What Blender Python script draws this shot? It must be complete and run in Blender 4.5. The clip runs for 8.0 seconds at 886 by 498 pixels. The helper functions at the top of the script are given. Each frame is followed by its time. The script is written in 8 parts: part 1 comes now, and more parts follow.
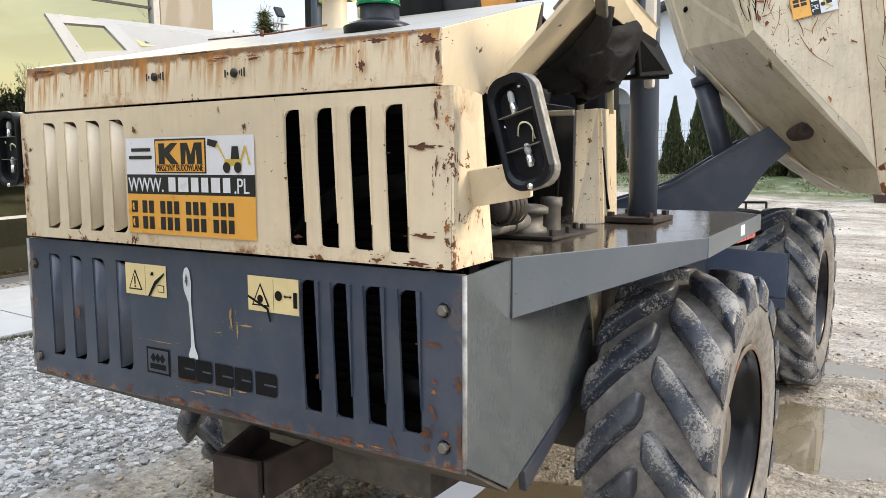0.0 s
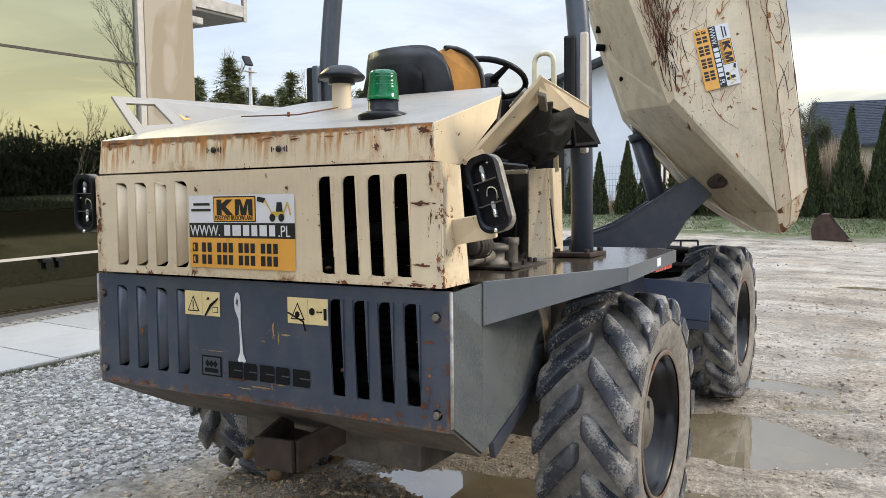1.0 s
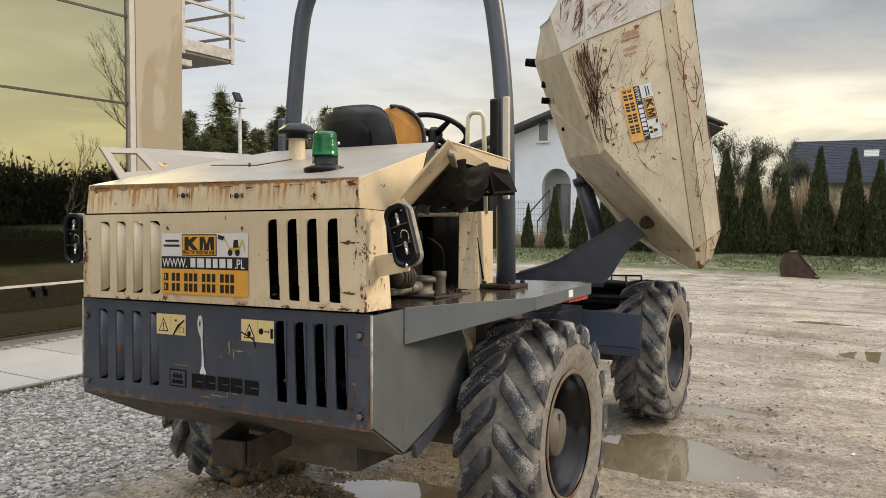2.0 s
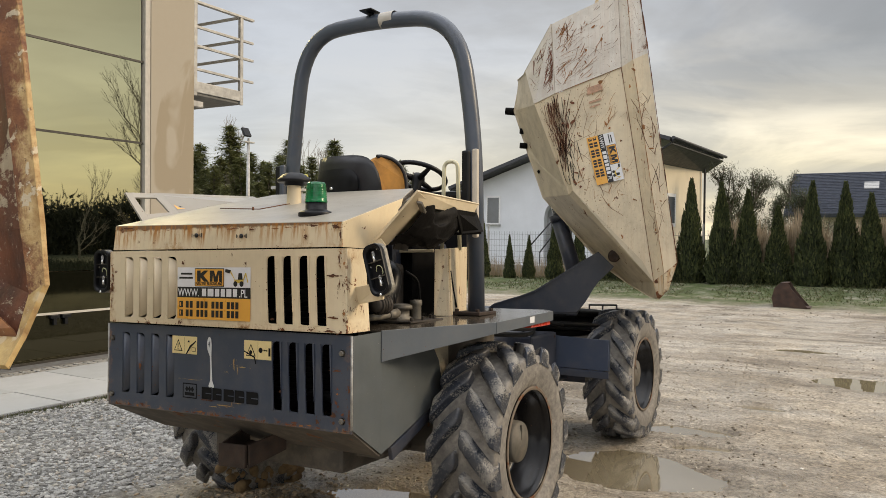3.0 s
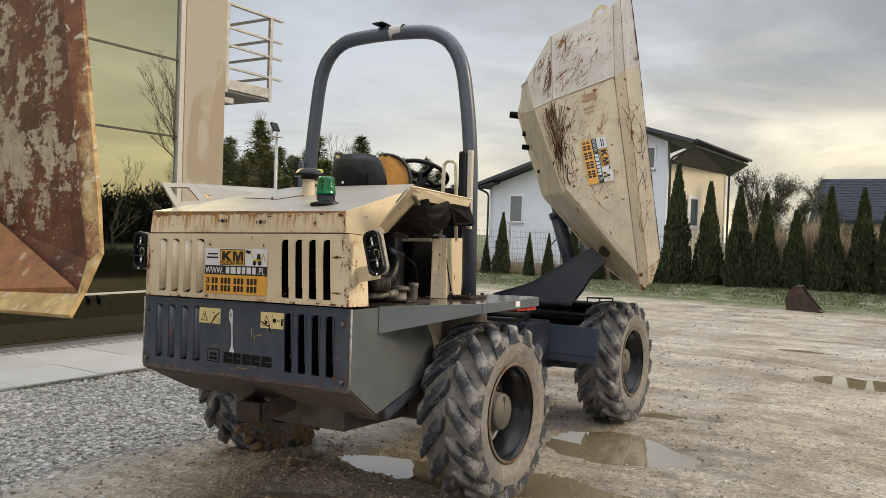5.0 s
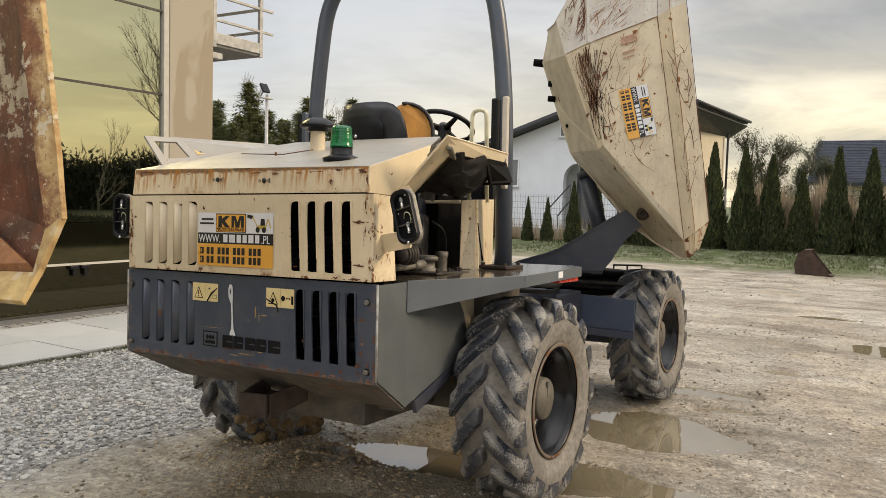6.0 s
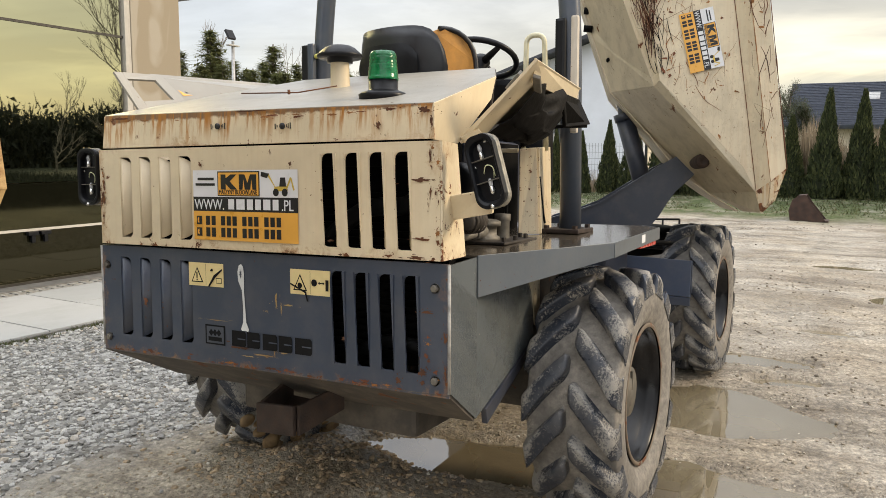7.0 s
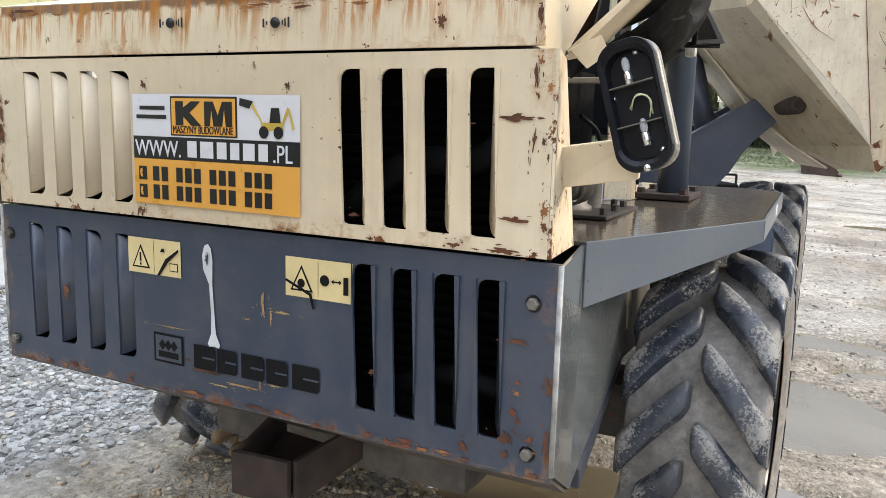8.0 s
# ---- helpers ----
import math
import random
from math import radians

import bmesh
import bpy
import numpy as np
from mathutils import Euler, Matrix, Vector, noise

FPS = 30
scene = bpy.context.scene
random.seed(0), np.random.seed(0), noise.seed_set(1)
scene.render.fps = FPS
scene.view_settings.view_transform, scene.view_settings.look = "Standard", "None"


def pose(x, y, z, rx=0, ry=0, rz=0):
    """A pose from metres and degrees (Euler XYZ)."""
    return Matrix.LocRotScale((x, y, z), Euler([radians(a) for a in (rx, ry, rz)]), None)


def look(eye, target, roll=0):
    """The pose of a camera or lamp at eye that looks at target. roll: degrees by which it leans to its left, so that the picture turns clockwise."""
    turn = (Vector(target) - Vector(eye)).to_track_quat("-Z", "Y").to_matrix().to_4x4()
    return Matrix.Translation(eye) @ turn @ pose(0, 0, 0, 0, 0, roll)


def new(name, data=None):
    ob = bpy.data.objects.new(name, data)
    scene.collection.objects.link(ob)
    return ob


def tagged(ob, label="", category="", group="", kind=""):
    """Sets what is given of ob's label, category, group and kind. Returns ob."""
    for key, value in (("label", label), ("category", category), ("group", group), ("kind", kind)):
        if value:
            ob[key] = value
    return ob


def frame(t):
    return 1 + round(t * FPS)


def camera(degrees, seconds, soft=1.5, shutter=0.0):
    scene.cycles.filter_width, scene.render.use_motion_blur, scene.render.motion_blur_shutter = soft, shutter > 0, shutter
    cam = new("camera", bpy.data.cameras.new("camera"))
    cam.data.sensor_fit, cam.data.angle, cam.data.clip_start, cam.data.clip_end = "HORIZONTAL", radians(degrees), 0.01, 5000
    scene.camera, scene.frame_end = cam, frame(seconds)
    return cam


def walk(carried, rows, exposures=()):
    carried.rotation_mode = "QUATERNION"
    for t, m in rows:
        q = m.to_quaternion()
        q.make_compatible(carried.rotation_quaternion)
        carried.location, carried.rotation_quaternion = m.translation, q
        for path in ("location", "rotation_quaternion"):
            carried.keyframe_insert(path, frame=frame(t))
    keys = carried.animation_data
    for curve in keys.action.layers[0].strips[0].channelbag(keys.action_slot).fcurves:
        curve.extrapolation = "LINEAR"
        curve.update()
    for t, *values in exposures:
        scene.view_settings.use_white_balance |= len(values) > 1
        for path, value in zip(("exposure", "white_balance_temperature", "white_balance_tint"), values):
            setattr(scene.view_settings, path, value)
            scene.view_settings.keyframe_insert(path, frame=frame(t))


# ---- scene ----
cam = camera(59.6, 8.0, soft=0.35)
PATH = [
    (0, (1.4780, -1.1480, 1.4039), (0.3997, 0.5091, 1.1016), 0.16),
    (0.5, (1.6250, -1.4165, 1.4354), (0.5827, 0.2713, 1.1803), -0.08),
    (1, (1.7480, -1.7121, 1.4569), (0.7466, 0.0079, 1.2595), -0.05),
    (1.5, (1.9536, -1.8470, 1.4765), (0.9661, -0.1138, 1.3323), 0.43),
    (1.7, (2.0468, -1.8967, 1.4856), (1.0615, -0.1611, 1.3546), 0.49),
    (2.8, (2.4727, -2.3217, 1.5294), (1.4764, -0.5883, 1.4786), 0.60),
    (3, (2.5566, -2.3756, 1.5355), (1.5538, -0.6455, 1.5017), 0.59),
    (3.5, (2.7626, -2.5266, 1.5294), (1.7452, -0.8048, 1.5161), 0.96),
    (4, (2.8923, -2.6473, 1.5287), (1.8597, -0.9345, 1.5182), 1.37),
    (4.5, (2.9817, -2.7634, 1.5224), (1.9275, -1.0640, 1.4980), 1.85),
    (4.7, (2.9789, -2.7587, 1.5142), (1.9194, -1.0627, 1.4838), 1.95),
    (5.8, (2.6018, -2.3866, 1.4814), (1.5544, -0.6861, 1.3734), 1.90),
    (6, (2.4537, -2.3027, 1.4745), (1.4192, -0.5960, 1.3435), 1.62),
    (6.5, (2.0793, -2.1135, 1.4717), (1.0890, -0.3866, 1.2782), 0.90),
    (7, (1.7586, -1.8268, 1.4594), (0.8030, -0.0884, 1.2044), 0.58),
    (7.5, (1.4567, -1.5100, 1.4296), (0.5263, 0.2305, 1.1052), 0.99),
    (8, (1.1464, -1.1388, 1.4134), (0.2450, 0.6010, 1.0125), 2.16),
]
walk(cam, [(t, look(eye, target, roll)) for t, eye, target, roll in PATH],
     [(0.0, 0.76, 6450, 10), (0.5, 0.62, 6450, 10), (1.0, 0.44, 6350, 10), (1.5, 0.28, 7150, 11), (2.8, 0.05, 7450, 11), (3.5, 0.01, 7300, 10), (4.7, 0.02, 7200, 10), (5.8, 0.12, 7600, 11), (6.5, 0.22, 7700, 11), (7.0, 0.36, 7300, 10), (7.5, 0.60, 6600, 10), (8.0, 0.78, 6300, 10)])

SUN_AZ, SUN_EL = 62.0, 29.0          # degrees to the right of +y, and up

# ---- sky, sun ----
world = bpy.data.worlds.new("world")
scene.world = world
world.use_nodes = True
wt = world.node_tree
wt.nodes.clear()


def wnode(kind, **values):
    n = wt.nodes.new(kind)
    for k, v in values.items():
        n.inputs[k].default_value = v
    return n


def wmath(op, a, b=None, clamp=False):
    n = wt.nodes.new("ShaderNodeMath")
    n.operation, n.use_clamp = op, clamp
    for i, v in enumerate((a, b)):
        if v is None:
            continue
        if isinstance(v, (int, float)):
            n.inputs[i].default_value = v
        else:
            wt.links.new(v, n.inputs[i])
    return n.outputs[0]


def wmix(fac, a, b):
    n = wt.nodes.new("ShaderNodeMix")
    n.data_type = "RGBA"
    for i, v in ((0, fac), (6, a), (7, b)):
        if isinstance(v, (int, float)):
            n.inputs[i].default_value = v
        elif isinstance(v, tuple):
            n.inputs[i].default_value = (*v, 1)
        else:
            wt.links.new(v, n.inputs[i])
    return n.outputs[2]


def wramp(x, *stops):
    n = wt.nodes.new("ShaderNodeValToRGB")
    while len(n.color_ramp.elements) < len(stops):
        n.color_ramp.elements.new(0.5)
    for e, (p, c) in zip(n.color_ramp.elements, stops):
        e.position, e.color = p, (*c, 1) if isinstance(c, tuple) else (c, c, c, 1)
    wt.links.new(x, n.inputs[0])
    return n.outputs[0]


geo = wt.nodes.new("ShaderNodeTexCoord")
sep = wt.nodes.new("ShaderNodeSeparateXYZ")
wt.links.new(geo.outputs["Generated"], sep.inputs[0])
up = wmath("MAXIMUM", sep.outputs[2], 0.0)
# cloud sheets: the direction thrown on a flat ceiling, so that they thin out towards the horizon
flat = wmath("DIVIDE", 1.0, wmath("ADD", up, 0.12))
cxyz = wt.nodes.new("ShaderNodeCombineXYZ")
wt.links.new(wmath("MULTIPLY", sep.outputs[0], flat), cxyz.inputs[0])
wt.links.new(wmath("MULTIPLY", sep.outputs[1], flat), cxyz.inputs[1])
big = wnode("ShaderNodeTexNoise", Scale=0.62, Detail=7.0, Roughness=0.58, Distortion=0.6)
wt.links.new(cxyz.outputs[0], big.inputs["Vector"])
cloud = wramp(big.outputs[0], (0.42, 0.0), (0.57, 1.0))
# thinner cloud to the left of the walk
cloud = wmath("MULTIPLY", cloud, wramp(wmath("ADD", wmath("MULTIPLY", sep.outputs[0], 0.5), 0.5), (0.22, 0.30), (0.40, 0.60), (0.53, 1.0)))
# towards the low sun
sdir = (math.sin(radians(25)), math.cos(radians(25)))
toward = wmath("ADD", wmath("MULTIPLY", sep.outputs[0], sdir[0]), wmath("MULTIPLY", sep.outputs[1], sdir[1]))
glow = wramp(toward, (0.35, 0.0), (1.0, 1.0))
low = wramp(up, (0.0, 1.0), (0.10, 0.80), (0.22, 0.16), (0.40, 0.0))
warm = wmath("MULTIPLY", glow, low)
open_sky = wmix(warm, wmix(low, (0.50, 0.56, 0.67), (0.56, 0.60, 0.66)), (0.86, 0.76, 0.50))
grey = wmix(warm, (0.19, 0.20, 0.23), (0.48, 0.44, 0.36))
sky_col = wmix(cloud, open_sky, grey)
side = wmath("ADD", wmath("MULTIPLY", sep.outputs[0], 0.5), 0.5)
# long level streaks of cloud
level = wt.nodes.new("ShaderNodeMapping")
level.inputs["Scale"].default_value = (2.3, 2.3, 8.5)
wt.links.new(geo.outputs["Generated"], level.inputs[0])
streak = wnode("ShaderNodeTexNoise", Scale=1.35, Detail=7.0, Roughness=0.52, Distortion=0.5)
wt.links.new(level.outputs[0], streak.inputs["Vector"])
sky_col = wmix(wmath("MULTIPLY", wramp(streak.outputs[0], (0.36, 0.75), (0.52, 0.0)), wramp(side, (0.125, 0.25), (0.40, 1.0))), sky_col, (0.35, 0.36, 0.375))
sky_col = wmix(wmath("MULTIPLY", wmath("MULTIPLY", wramp(streak.outputs[0], (0.50, 0.0), (0.64, 0.8)), low), wramp(side, (0.225, 0.2), (0.425, 1.0))), sky_col, (1.20, 1.11, 0.90))
# a heavier bank of cloud over the far right of the yard, its lower edge torn
edge_up = wmath("ADD", up, wmath("MULTIPLY", wmath("SUBTRACT", streak.outputs[0], 0.5), 0.30))
bank = wmath("MULTIPLY", wramp(side, (0.38, 0.0), (0.52, 1.0)), wramp(edge_up, (0.155, 0.0), (0.215, 1.0), (0.31, 0.90), (0.42, 0.15), (0.75, 0.0)))
sky_col = wmix(wmath("MULTIPLY", bank, wramp(big.outputs[0], (0.35, 0.70), (0.60, 0.98))), sky_col, (0.205, 0.214, 0.228))
# an overcast sky is about three times as bright overhead as at the horizon
lift = wmath("ADD", 1.0, wmath("MULTIPLY", wramp(up, (0.42, 0.0), (0.88, 1.0)), 3.6))
# added brightness in the unseen sky behind the walk, to light facing sides
back = wramp(wmath("MULTIPLY", sep.outputs[1], -1.0), (0.15, 0.0), (0.80, 1.0))
lift = wmath("ADD", lift, wmath("MULTIPLY", back, 1.9))
nish = wt.nodes.new("ShaderNodeTexSky")
nish.sky_type, nish.sun_disc = "NISHITA", False
nish.sun_elevation, nish.sun_rotation = radians(SUN_EL), radians(SUN_AZ)
bg1 = wnode("ShaderNodeBackground", Strength=0.03)
wt.links.new(nish.outputs[0], bg1.inputs[0])
bg2 = wt.nodes.new("ShaderNodeBackground")
wt.links.new(sky_col, bg2.inputs[0])
wt.links.new(lift, bg2.inputs[1])
addn = wt.nodes.new("ShaderNodeAddShader")
wt.links.new(bg1.outputs[0], addn.inputs[0])
wt.links.new(bg2.outputs[0], addn.inputs[1])
wout = wt.nodes.new("ShaderNodeOutputWorld")
wt.links.new(addn.outputs[0], wout.inputs[0])

sun = new("sun", bpy.data.lights.new("sun", "SUN"))
sun.data.energy, sun.data.angle, sun.data.color = 2.0, radians(14), (1.0, 0.86, 0.66)
az, el = radians(SUN_AZ), radians(SUN_EL)
sun.matrix_world = look((20 * math.sin(az) * math.cos(el), 20 * math.cos(az) * math.cos(el), 20 * math.sin(el)), (0, 0, 0))


# ---- materials ----
class Mat:
    """A small builder for node materials in object space."""

    def __init__(self, name, rough=0.6, metal=0.0, spec=0.5):
        self.m = bpy.data.materials.new(name)
        self.m.use_nodes = True
        self.t = self.m.node_tree
        self.b = self.t.nodes["Principled BSDF"]
        self.b.inputs["Roughness"].default_value = rough
        self.b.inputs["Metallic"].default_value = metal
        self.b.inputs["Specular IOR Level"].default_value = spec
        self.tc = self.t.nodes.new("ShaderNodeTexCoord")
        self.obj = self.tc.outputs["Object"]

    def put(self, socket, v):
        if isinstance(v, (int, float)):
            socket.default_value = v
        elif isinstance(v, tuple):
            socket.default_value = (*v, 1) if len(v) == 3 and socket.type == "RGBA" else v
        else:
            self.t.links.new(v, socket)

    def scaled(self, s, offset=(0, 0, 0)):
        n = self.t.nodes.new("ShaderNodeMapping")
        n.inputs["Scale"].default_value = s
        n.inputs["Location"].default_value = offset
        self.t.links.new(self.obj, n.inputs[0])
        return n.outputs[0]

    def noise(self, scale, detail=5.0, rough=0.55, vec=None, distort=0.0):
        n = self.t.nodes.new("ShaderNodeTexNoise")
        n.inputs["Scale"].default_value, n.inputs["Detail"].default_value = scale, detail
        n.inputs["Roughness"].default_value, n.inputs["Distortion"].default_value = rough, distort
        self.t.links.new(vec if vec is not None else self.obj, n.inputs["Vector"])
        return n.outputs[0]

    def voronoi(self, scale, vec=None, out=0):
        n = self.t.nodes.new("ShaderNodeTexVoronoi")
        n.inputs["Scale"].default_value = scale
        self.t.links.new(vec if vec is not None else self.obj, n.inputs["Vector"])
        return n.outputs[out]

    def ramp(self, x, *stops):
        n = self.t.nodes.new("ShaderNodeValToRGB")
        while len(n.color_ramp.elements) < len(stops):
            n.color_ramp.elements.new(0.5)
        for e, (p, c) in zip(n.color_ramp.elements, stops):
            e.position, e.color = p, (*c, 1) if isinstance(c, tuple) else (c, c, c, 1)
        self.t.links.new(x, n.inputs[0])
        return n.outputs[0]

    def mix(self, fac, a, b, how="MIX"):
        n = self.t.nodes.new("ShaderNodeMix")
        n.data_type, n.blend_type = "RGBA", how
        for i, v in ((0, fac), (6, a), (7, b)):
            self.put(n.inputs[i], v)
        return n.outputs[2]

    def math(self, op, a, b=0.0, clamp=False):
        n = self.t.nodes.new("ShaderNodeMath")
        n.operation, n.use_clamp = op, clamp
        self.put(n.inputs[0], a)
        self.put(n.inputs[1], b)
        return n.outputs[0]

    def axis(self, i):
        n = self.t.nodes.new("ShaderNodeSeparateXYZ")
        self.t.links.new(self.obj, n.inputs[0])
        return n.outputs[i]

    def random(self):
        return self.t.nodes.new("ShaderNodeObjectInfo").outputs["Random"]

    def island(self):
        return self.t.nodes.new("ShaderNodeNewGeometry").outputs["Random Per Island"]

    def bump(self, height, strength=0.3, distance=0.01):
        n = self.t.nodes.new("ShaderNodeBump")
        n.inputs["Strength"].default_value, n.inputs["Distance"].default_value = strength, distance
        self.t.links.new(height, n.inputs["Height"])
        self.t.links.new(n.outputs[0], self.b.inputs["Normal"])

    def done(self, color, rough=None):
        self.put(self.b.inputs["Base Color"], color)
        if rough is not None:
            self.put(self.b.inputs["Roughness"], rough)
        return self.m


def painted(name, color, rough=0.38, rust=0.62, streak=0.0, dirt=0.35, scratch=0.0, scratch_col=(0.16, 0.07, 0.035), run_top=0.0, edges=None, speck=0.70, edge_by=0.035):
    """Worn machine paint: faded patches, dust, chips down to rust, and rust runs below them."""
    k = Mat(name, rough)
    fade = k.noise(2.2, 4)
    c = k.mix(k.ramp(fade, (0.35, 0.0), (0.7, 1.0)), tuple(v * 0.86 for v in color), tuple(min(1, v * 1.08) for v in color))
    dust = k.ramp(k.noise(9, 6, 0.65), (0.45, 0.0), (0.75, 1.0))
    c = k.mix(k.math("MULTIPLY", dust, dirt), c, (0.24, 0.20, 0.15))
    spots = k.ramp(k.noise(13, 6, 0.6, distort=0.5), (rust, 0.0), (rust + 0.035, 1.0))
    tone = k.ramp(k.noise(45, 3), (0.3, (0.06, 0.018, 0.008)), (0.7, (0.22, 0.075, 0.02)))
    r = rough
    if streak:
        run = k.noise(1.0, 5, 0.7, k.scaled((52, 52, 0.9)))
        wide = k.noise(3.0, 3)
        runs = k.math("MULTIPLY", k.ramp(run, (0.46, 0.0), (0.57, 1.0)), k.ramp(wide, (0.35, 0.35), (0.55, 1.0)))
        if run_top:
            reach = k.math("ADD", k.math("MULTIPLY", k.math("SUBTRACT", k.axis(2), run_top), 6.0), k.noise(1.0, 3, 0.5, k.scaled((30, 30, 1))))
            runs = k.math("MULTIPLY", runs, k.ramp(reach, (0.10, 0.10), (0.50, 1.0)))
            band = k.ramp(k.math("ADD", k.math("MULTIPLY", k.math("SUBTRACT", k.axis(2), run_top), 22.0), k.math("MULTIPLY", k.noise(18, 5, 0.7), 0.9)), (0.80, 0.0), (0.98, 1.0))
            c = k.mix(k.math("MULTIPLY", band, 0.88), c, (0.13, 0.048, 0.016))
        c = k.mix(k.math("MULTIPLY", runs, streak), c, (0.42, 0.165, 0.025))
    fine = k.math("MULTIPLY", k.ramp(k.noise(75, 3, 0.6), (speck, 0.0), (speck + 0.03, 1.0)), k.ramp(k.noise(4.0, 3), (0.44, 0.0), (0.58, 1.0)))
    spots = k.math("MAXIMUM", spots, fine)
    if edges:
        # paint lifts first along the plate's own edges
        x0, x1, z0, z1 = edges
        near = k.math("MINIMUM", k.math("MINIMUM", k.math("SUBTRACT", k.axis(0), x0), k.math("SUBTRACT", x1, k.axis(0))), k.math("MINIMUM", k.math("SUBTRACT", k.axis(2), z0), k.math("SUBTRACT", z1, k.axis(2))))
        gnaw = k.math("ADD", k.math("DIVIDE", near, edge_by), k.math("MULTIPLY", k.math("SUBTRACT", k.noise(20, 6, 0.7, distort=0.4), 0.5), 9.0))
        lifted = k.math("MULTIPLY", k.ramp(k.math("ADD", k.math("MULTIPLY", gnaw, 0.2), 0.5), (0.36, 1.0), (0.40, 0.0)), k.ramp(k.noise(3.1, 3), (0.38, 0.0), (0.48, 1.0)))
        stain = k.ramp(k.math("ADD", k.math("MULTIPLY", gnaw, 0.2), 0.5), (0.38, 0.9), (0.66, 0.0))
        c = k.mix(k.math("MULTIPLY", stain, k.ramp(k.noise(5, 4), (0.4, 0.0), (0.65, 1.0))), c, (0.36, 0.17, 0.05))
        spots = k.math("MAXIMUM", spots, lifted)
    if scratch:
        sc = k.noise(1.0, 8, 0.7, k.scaled((11, 11, 2.2)), distort=1.6)
        line = k.ramp(sc, (0.485, 0.0), (0.5, 1.0), (0.515, 0.0))
        gate = k.ramp(k.noise(1.7, 2), (0.42, 0.0), (0.62, 1.0))
        c = k.mix(k.math("MULTIPLY", k.math("MULTIPLY", line, gate), scratch), c, scratch_col)
    c = k.mix(spots, c, tone)
    k.bump(k.math("ADD", k.noise(60, 4), k.math("MULTIPLY", spots, -1.2)), 0.12, 0.004)
    return k.done(c, k.mix(k.math("MAXIMUM", spots, k.math("MULTIPLY", dust, dirt)), (r, r, r), (0.8, 0.8, 0.8)))


CREAM = (0.73, 0.612, 0.422)
M_cream = painted("cream_paint", CREAM, 0.36, 0.70, 0.05, 0.16)
M_panel = painted("cream_panel_paint", CREAM, 0.36, 0.685, 0.06, 0.16, edges=(-0.624, 0.767, 1.118, 1.50))
M_speck = painted("speckled_cream_paint", CREAM, 0.4, 0.69, 0.2, 0.15, speck=0.635)
M_tip = painted("rusting_tip_paint", (0.66, 0.55, 0.38), 0.5, 0.53, 0.6, 0.3, speck=0.58)
M_cover = painted("cream_paint_rust_runs", CREAM, 0.36, 0.66, 1.0, 0.16, run_top=1.528, edges=(-0.70, 0.745, 1.44, 1.60))
# upward cream faces, colour darkened to offset the strong sky light
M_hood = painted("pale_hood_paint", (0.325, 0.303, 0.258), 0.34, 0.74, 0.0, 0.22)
M_skip = painted("scratched_skip_paint", (0.72, 0.61, 0.43), 0.42, 0.665, 0.12, 0.30, 0.25, speck=0.65)
M_skip_pale = painted("pale_scratched_skip_paint", (0.70, 0.66, 0.59), 0.42, 0.68, 0.1, 0.25, 0.35, speck=0.655)
M_skip_tan = painted("dusty_tan_paint", (0.57, 0.485, 0.345), 0.42, 0.665, 0.0, 0.50, speck=0.66)
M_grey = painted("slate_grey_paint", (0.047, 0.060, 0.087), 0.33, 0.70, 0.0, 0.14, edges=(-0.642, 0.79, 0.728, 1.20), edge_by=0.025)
M_bar = painted("roll_bar_grey_paint", (0.060, 0.075, 0.100), 0.33, 0.72, 0.0, 0.12)
M_deck = painted("wet_deck_paint", (0.090, 0.074, 0.056), 0.06, 0.72, 0.0, 0.05)
M_greylt = painted("mid_grey_paint", (0.115, 0.130, 0.145), 0.3, 0.72, 0.0, 0.14)
# worn slate grey, lightened and greened to carry the sides' glossy reflection
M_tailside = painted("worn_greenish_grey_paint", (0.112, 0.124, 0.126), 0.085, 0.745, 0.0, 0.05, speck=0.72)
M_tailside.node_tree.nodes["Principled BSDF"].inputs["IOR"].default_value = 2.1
M_dirtygrey = painted("muddy_grey_paint", (0.06, 0.07, 0.085), 0.55, 0.66, 0.0, 0.55)
M_boom = painted("dark_blue_grey_paint", (0.030, 0.037, 0.056), 0.4, 0.72, 0.0, 0.15)

M_guard = painted("blue_grey_guard_paint", (0.048, 0.062, 0.095), 0.3, 0.72, 0.0, 0.12)


def plain(name, color, rough=0.5, metal=0.0, vary=0.25, scale=14.0, bump=0.1, spec=0.5):
    k = Mat(name, rough, metal, spec)
    n = k.noise(scale, 5, 0.6)
    c = k.mix(k.ramp(n, (0.3, 0.0), (0.7, 1.0)), tuple(v * (1 - vary) for v in color), tuple(min(1, v * (1 + vary)) for v in color))
    k.bump(k.noise(scale * 7, 4), bump, 0.003)
    return k.done(c, k.ramp(k.noise(scale * 2, 3), (0.3, max(0.02, rough - 0.1)), (0.7, min(1, rough + 0.1))))


M_black = plain("black_plastic", (0.008, 0.0085, 0.010), 0.38, spec=0.22)
# oily metal, near-black so that the engine bay's shade lies in the colour
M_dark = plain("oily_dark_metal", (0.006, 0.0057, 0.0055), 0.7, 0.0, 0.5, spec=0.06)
M_engine = plain("greasy_engine_metal", (0.050, 0.042, 0.035), 0.6, 0.0, 0.7, spec=0.2)
M_hose = plain("rubber_hose", (0.010, 0.010, 0.010), 0.55, spec=0.15)
M_steel = plain("dull_steel", (0.16, 0.145, 0.12), 0.6, 0.4, 0.5, 22.0)
M_alu = plain("galvanised_steel", (0.36, 0.355, 0.34), 0.5, 0.4, 0.25)
M_chrome = plain("lamp_chrome", (0.75, 0.75, 0.72), 0.2, 0.9, 0.1)
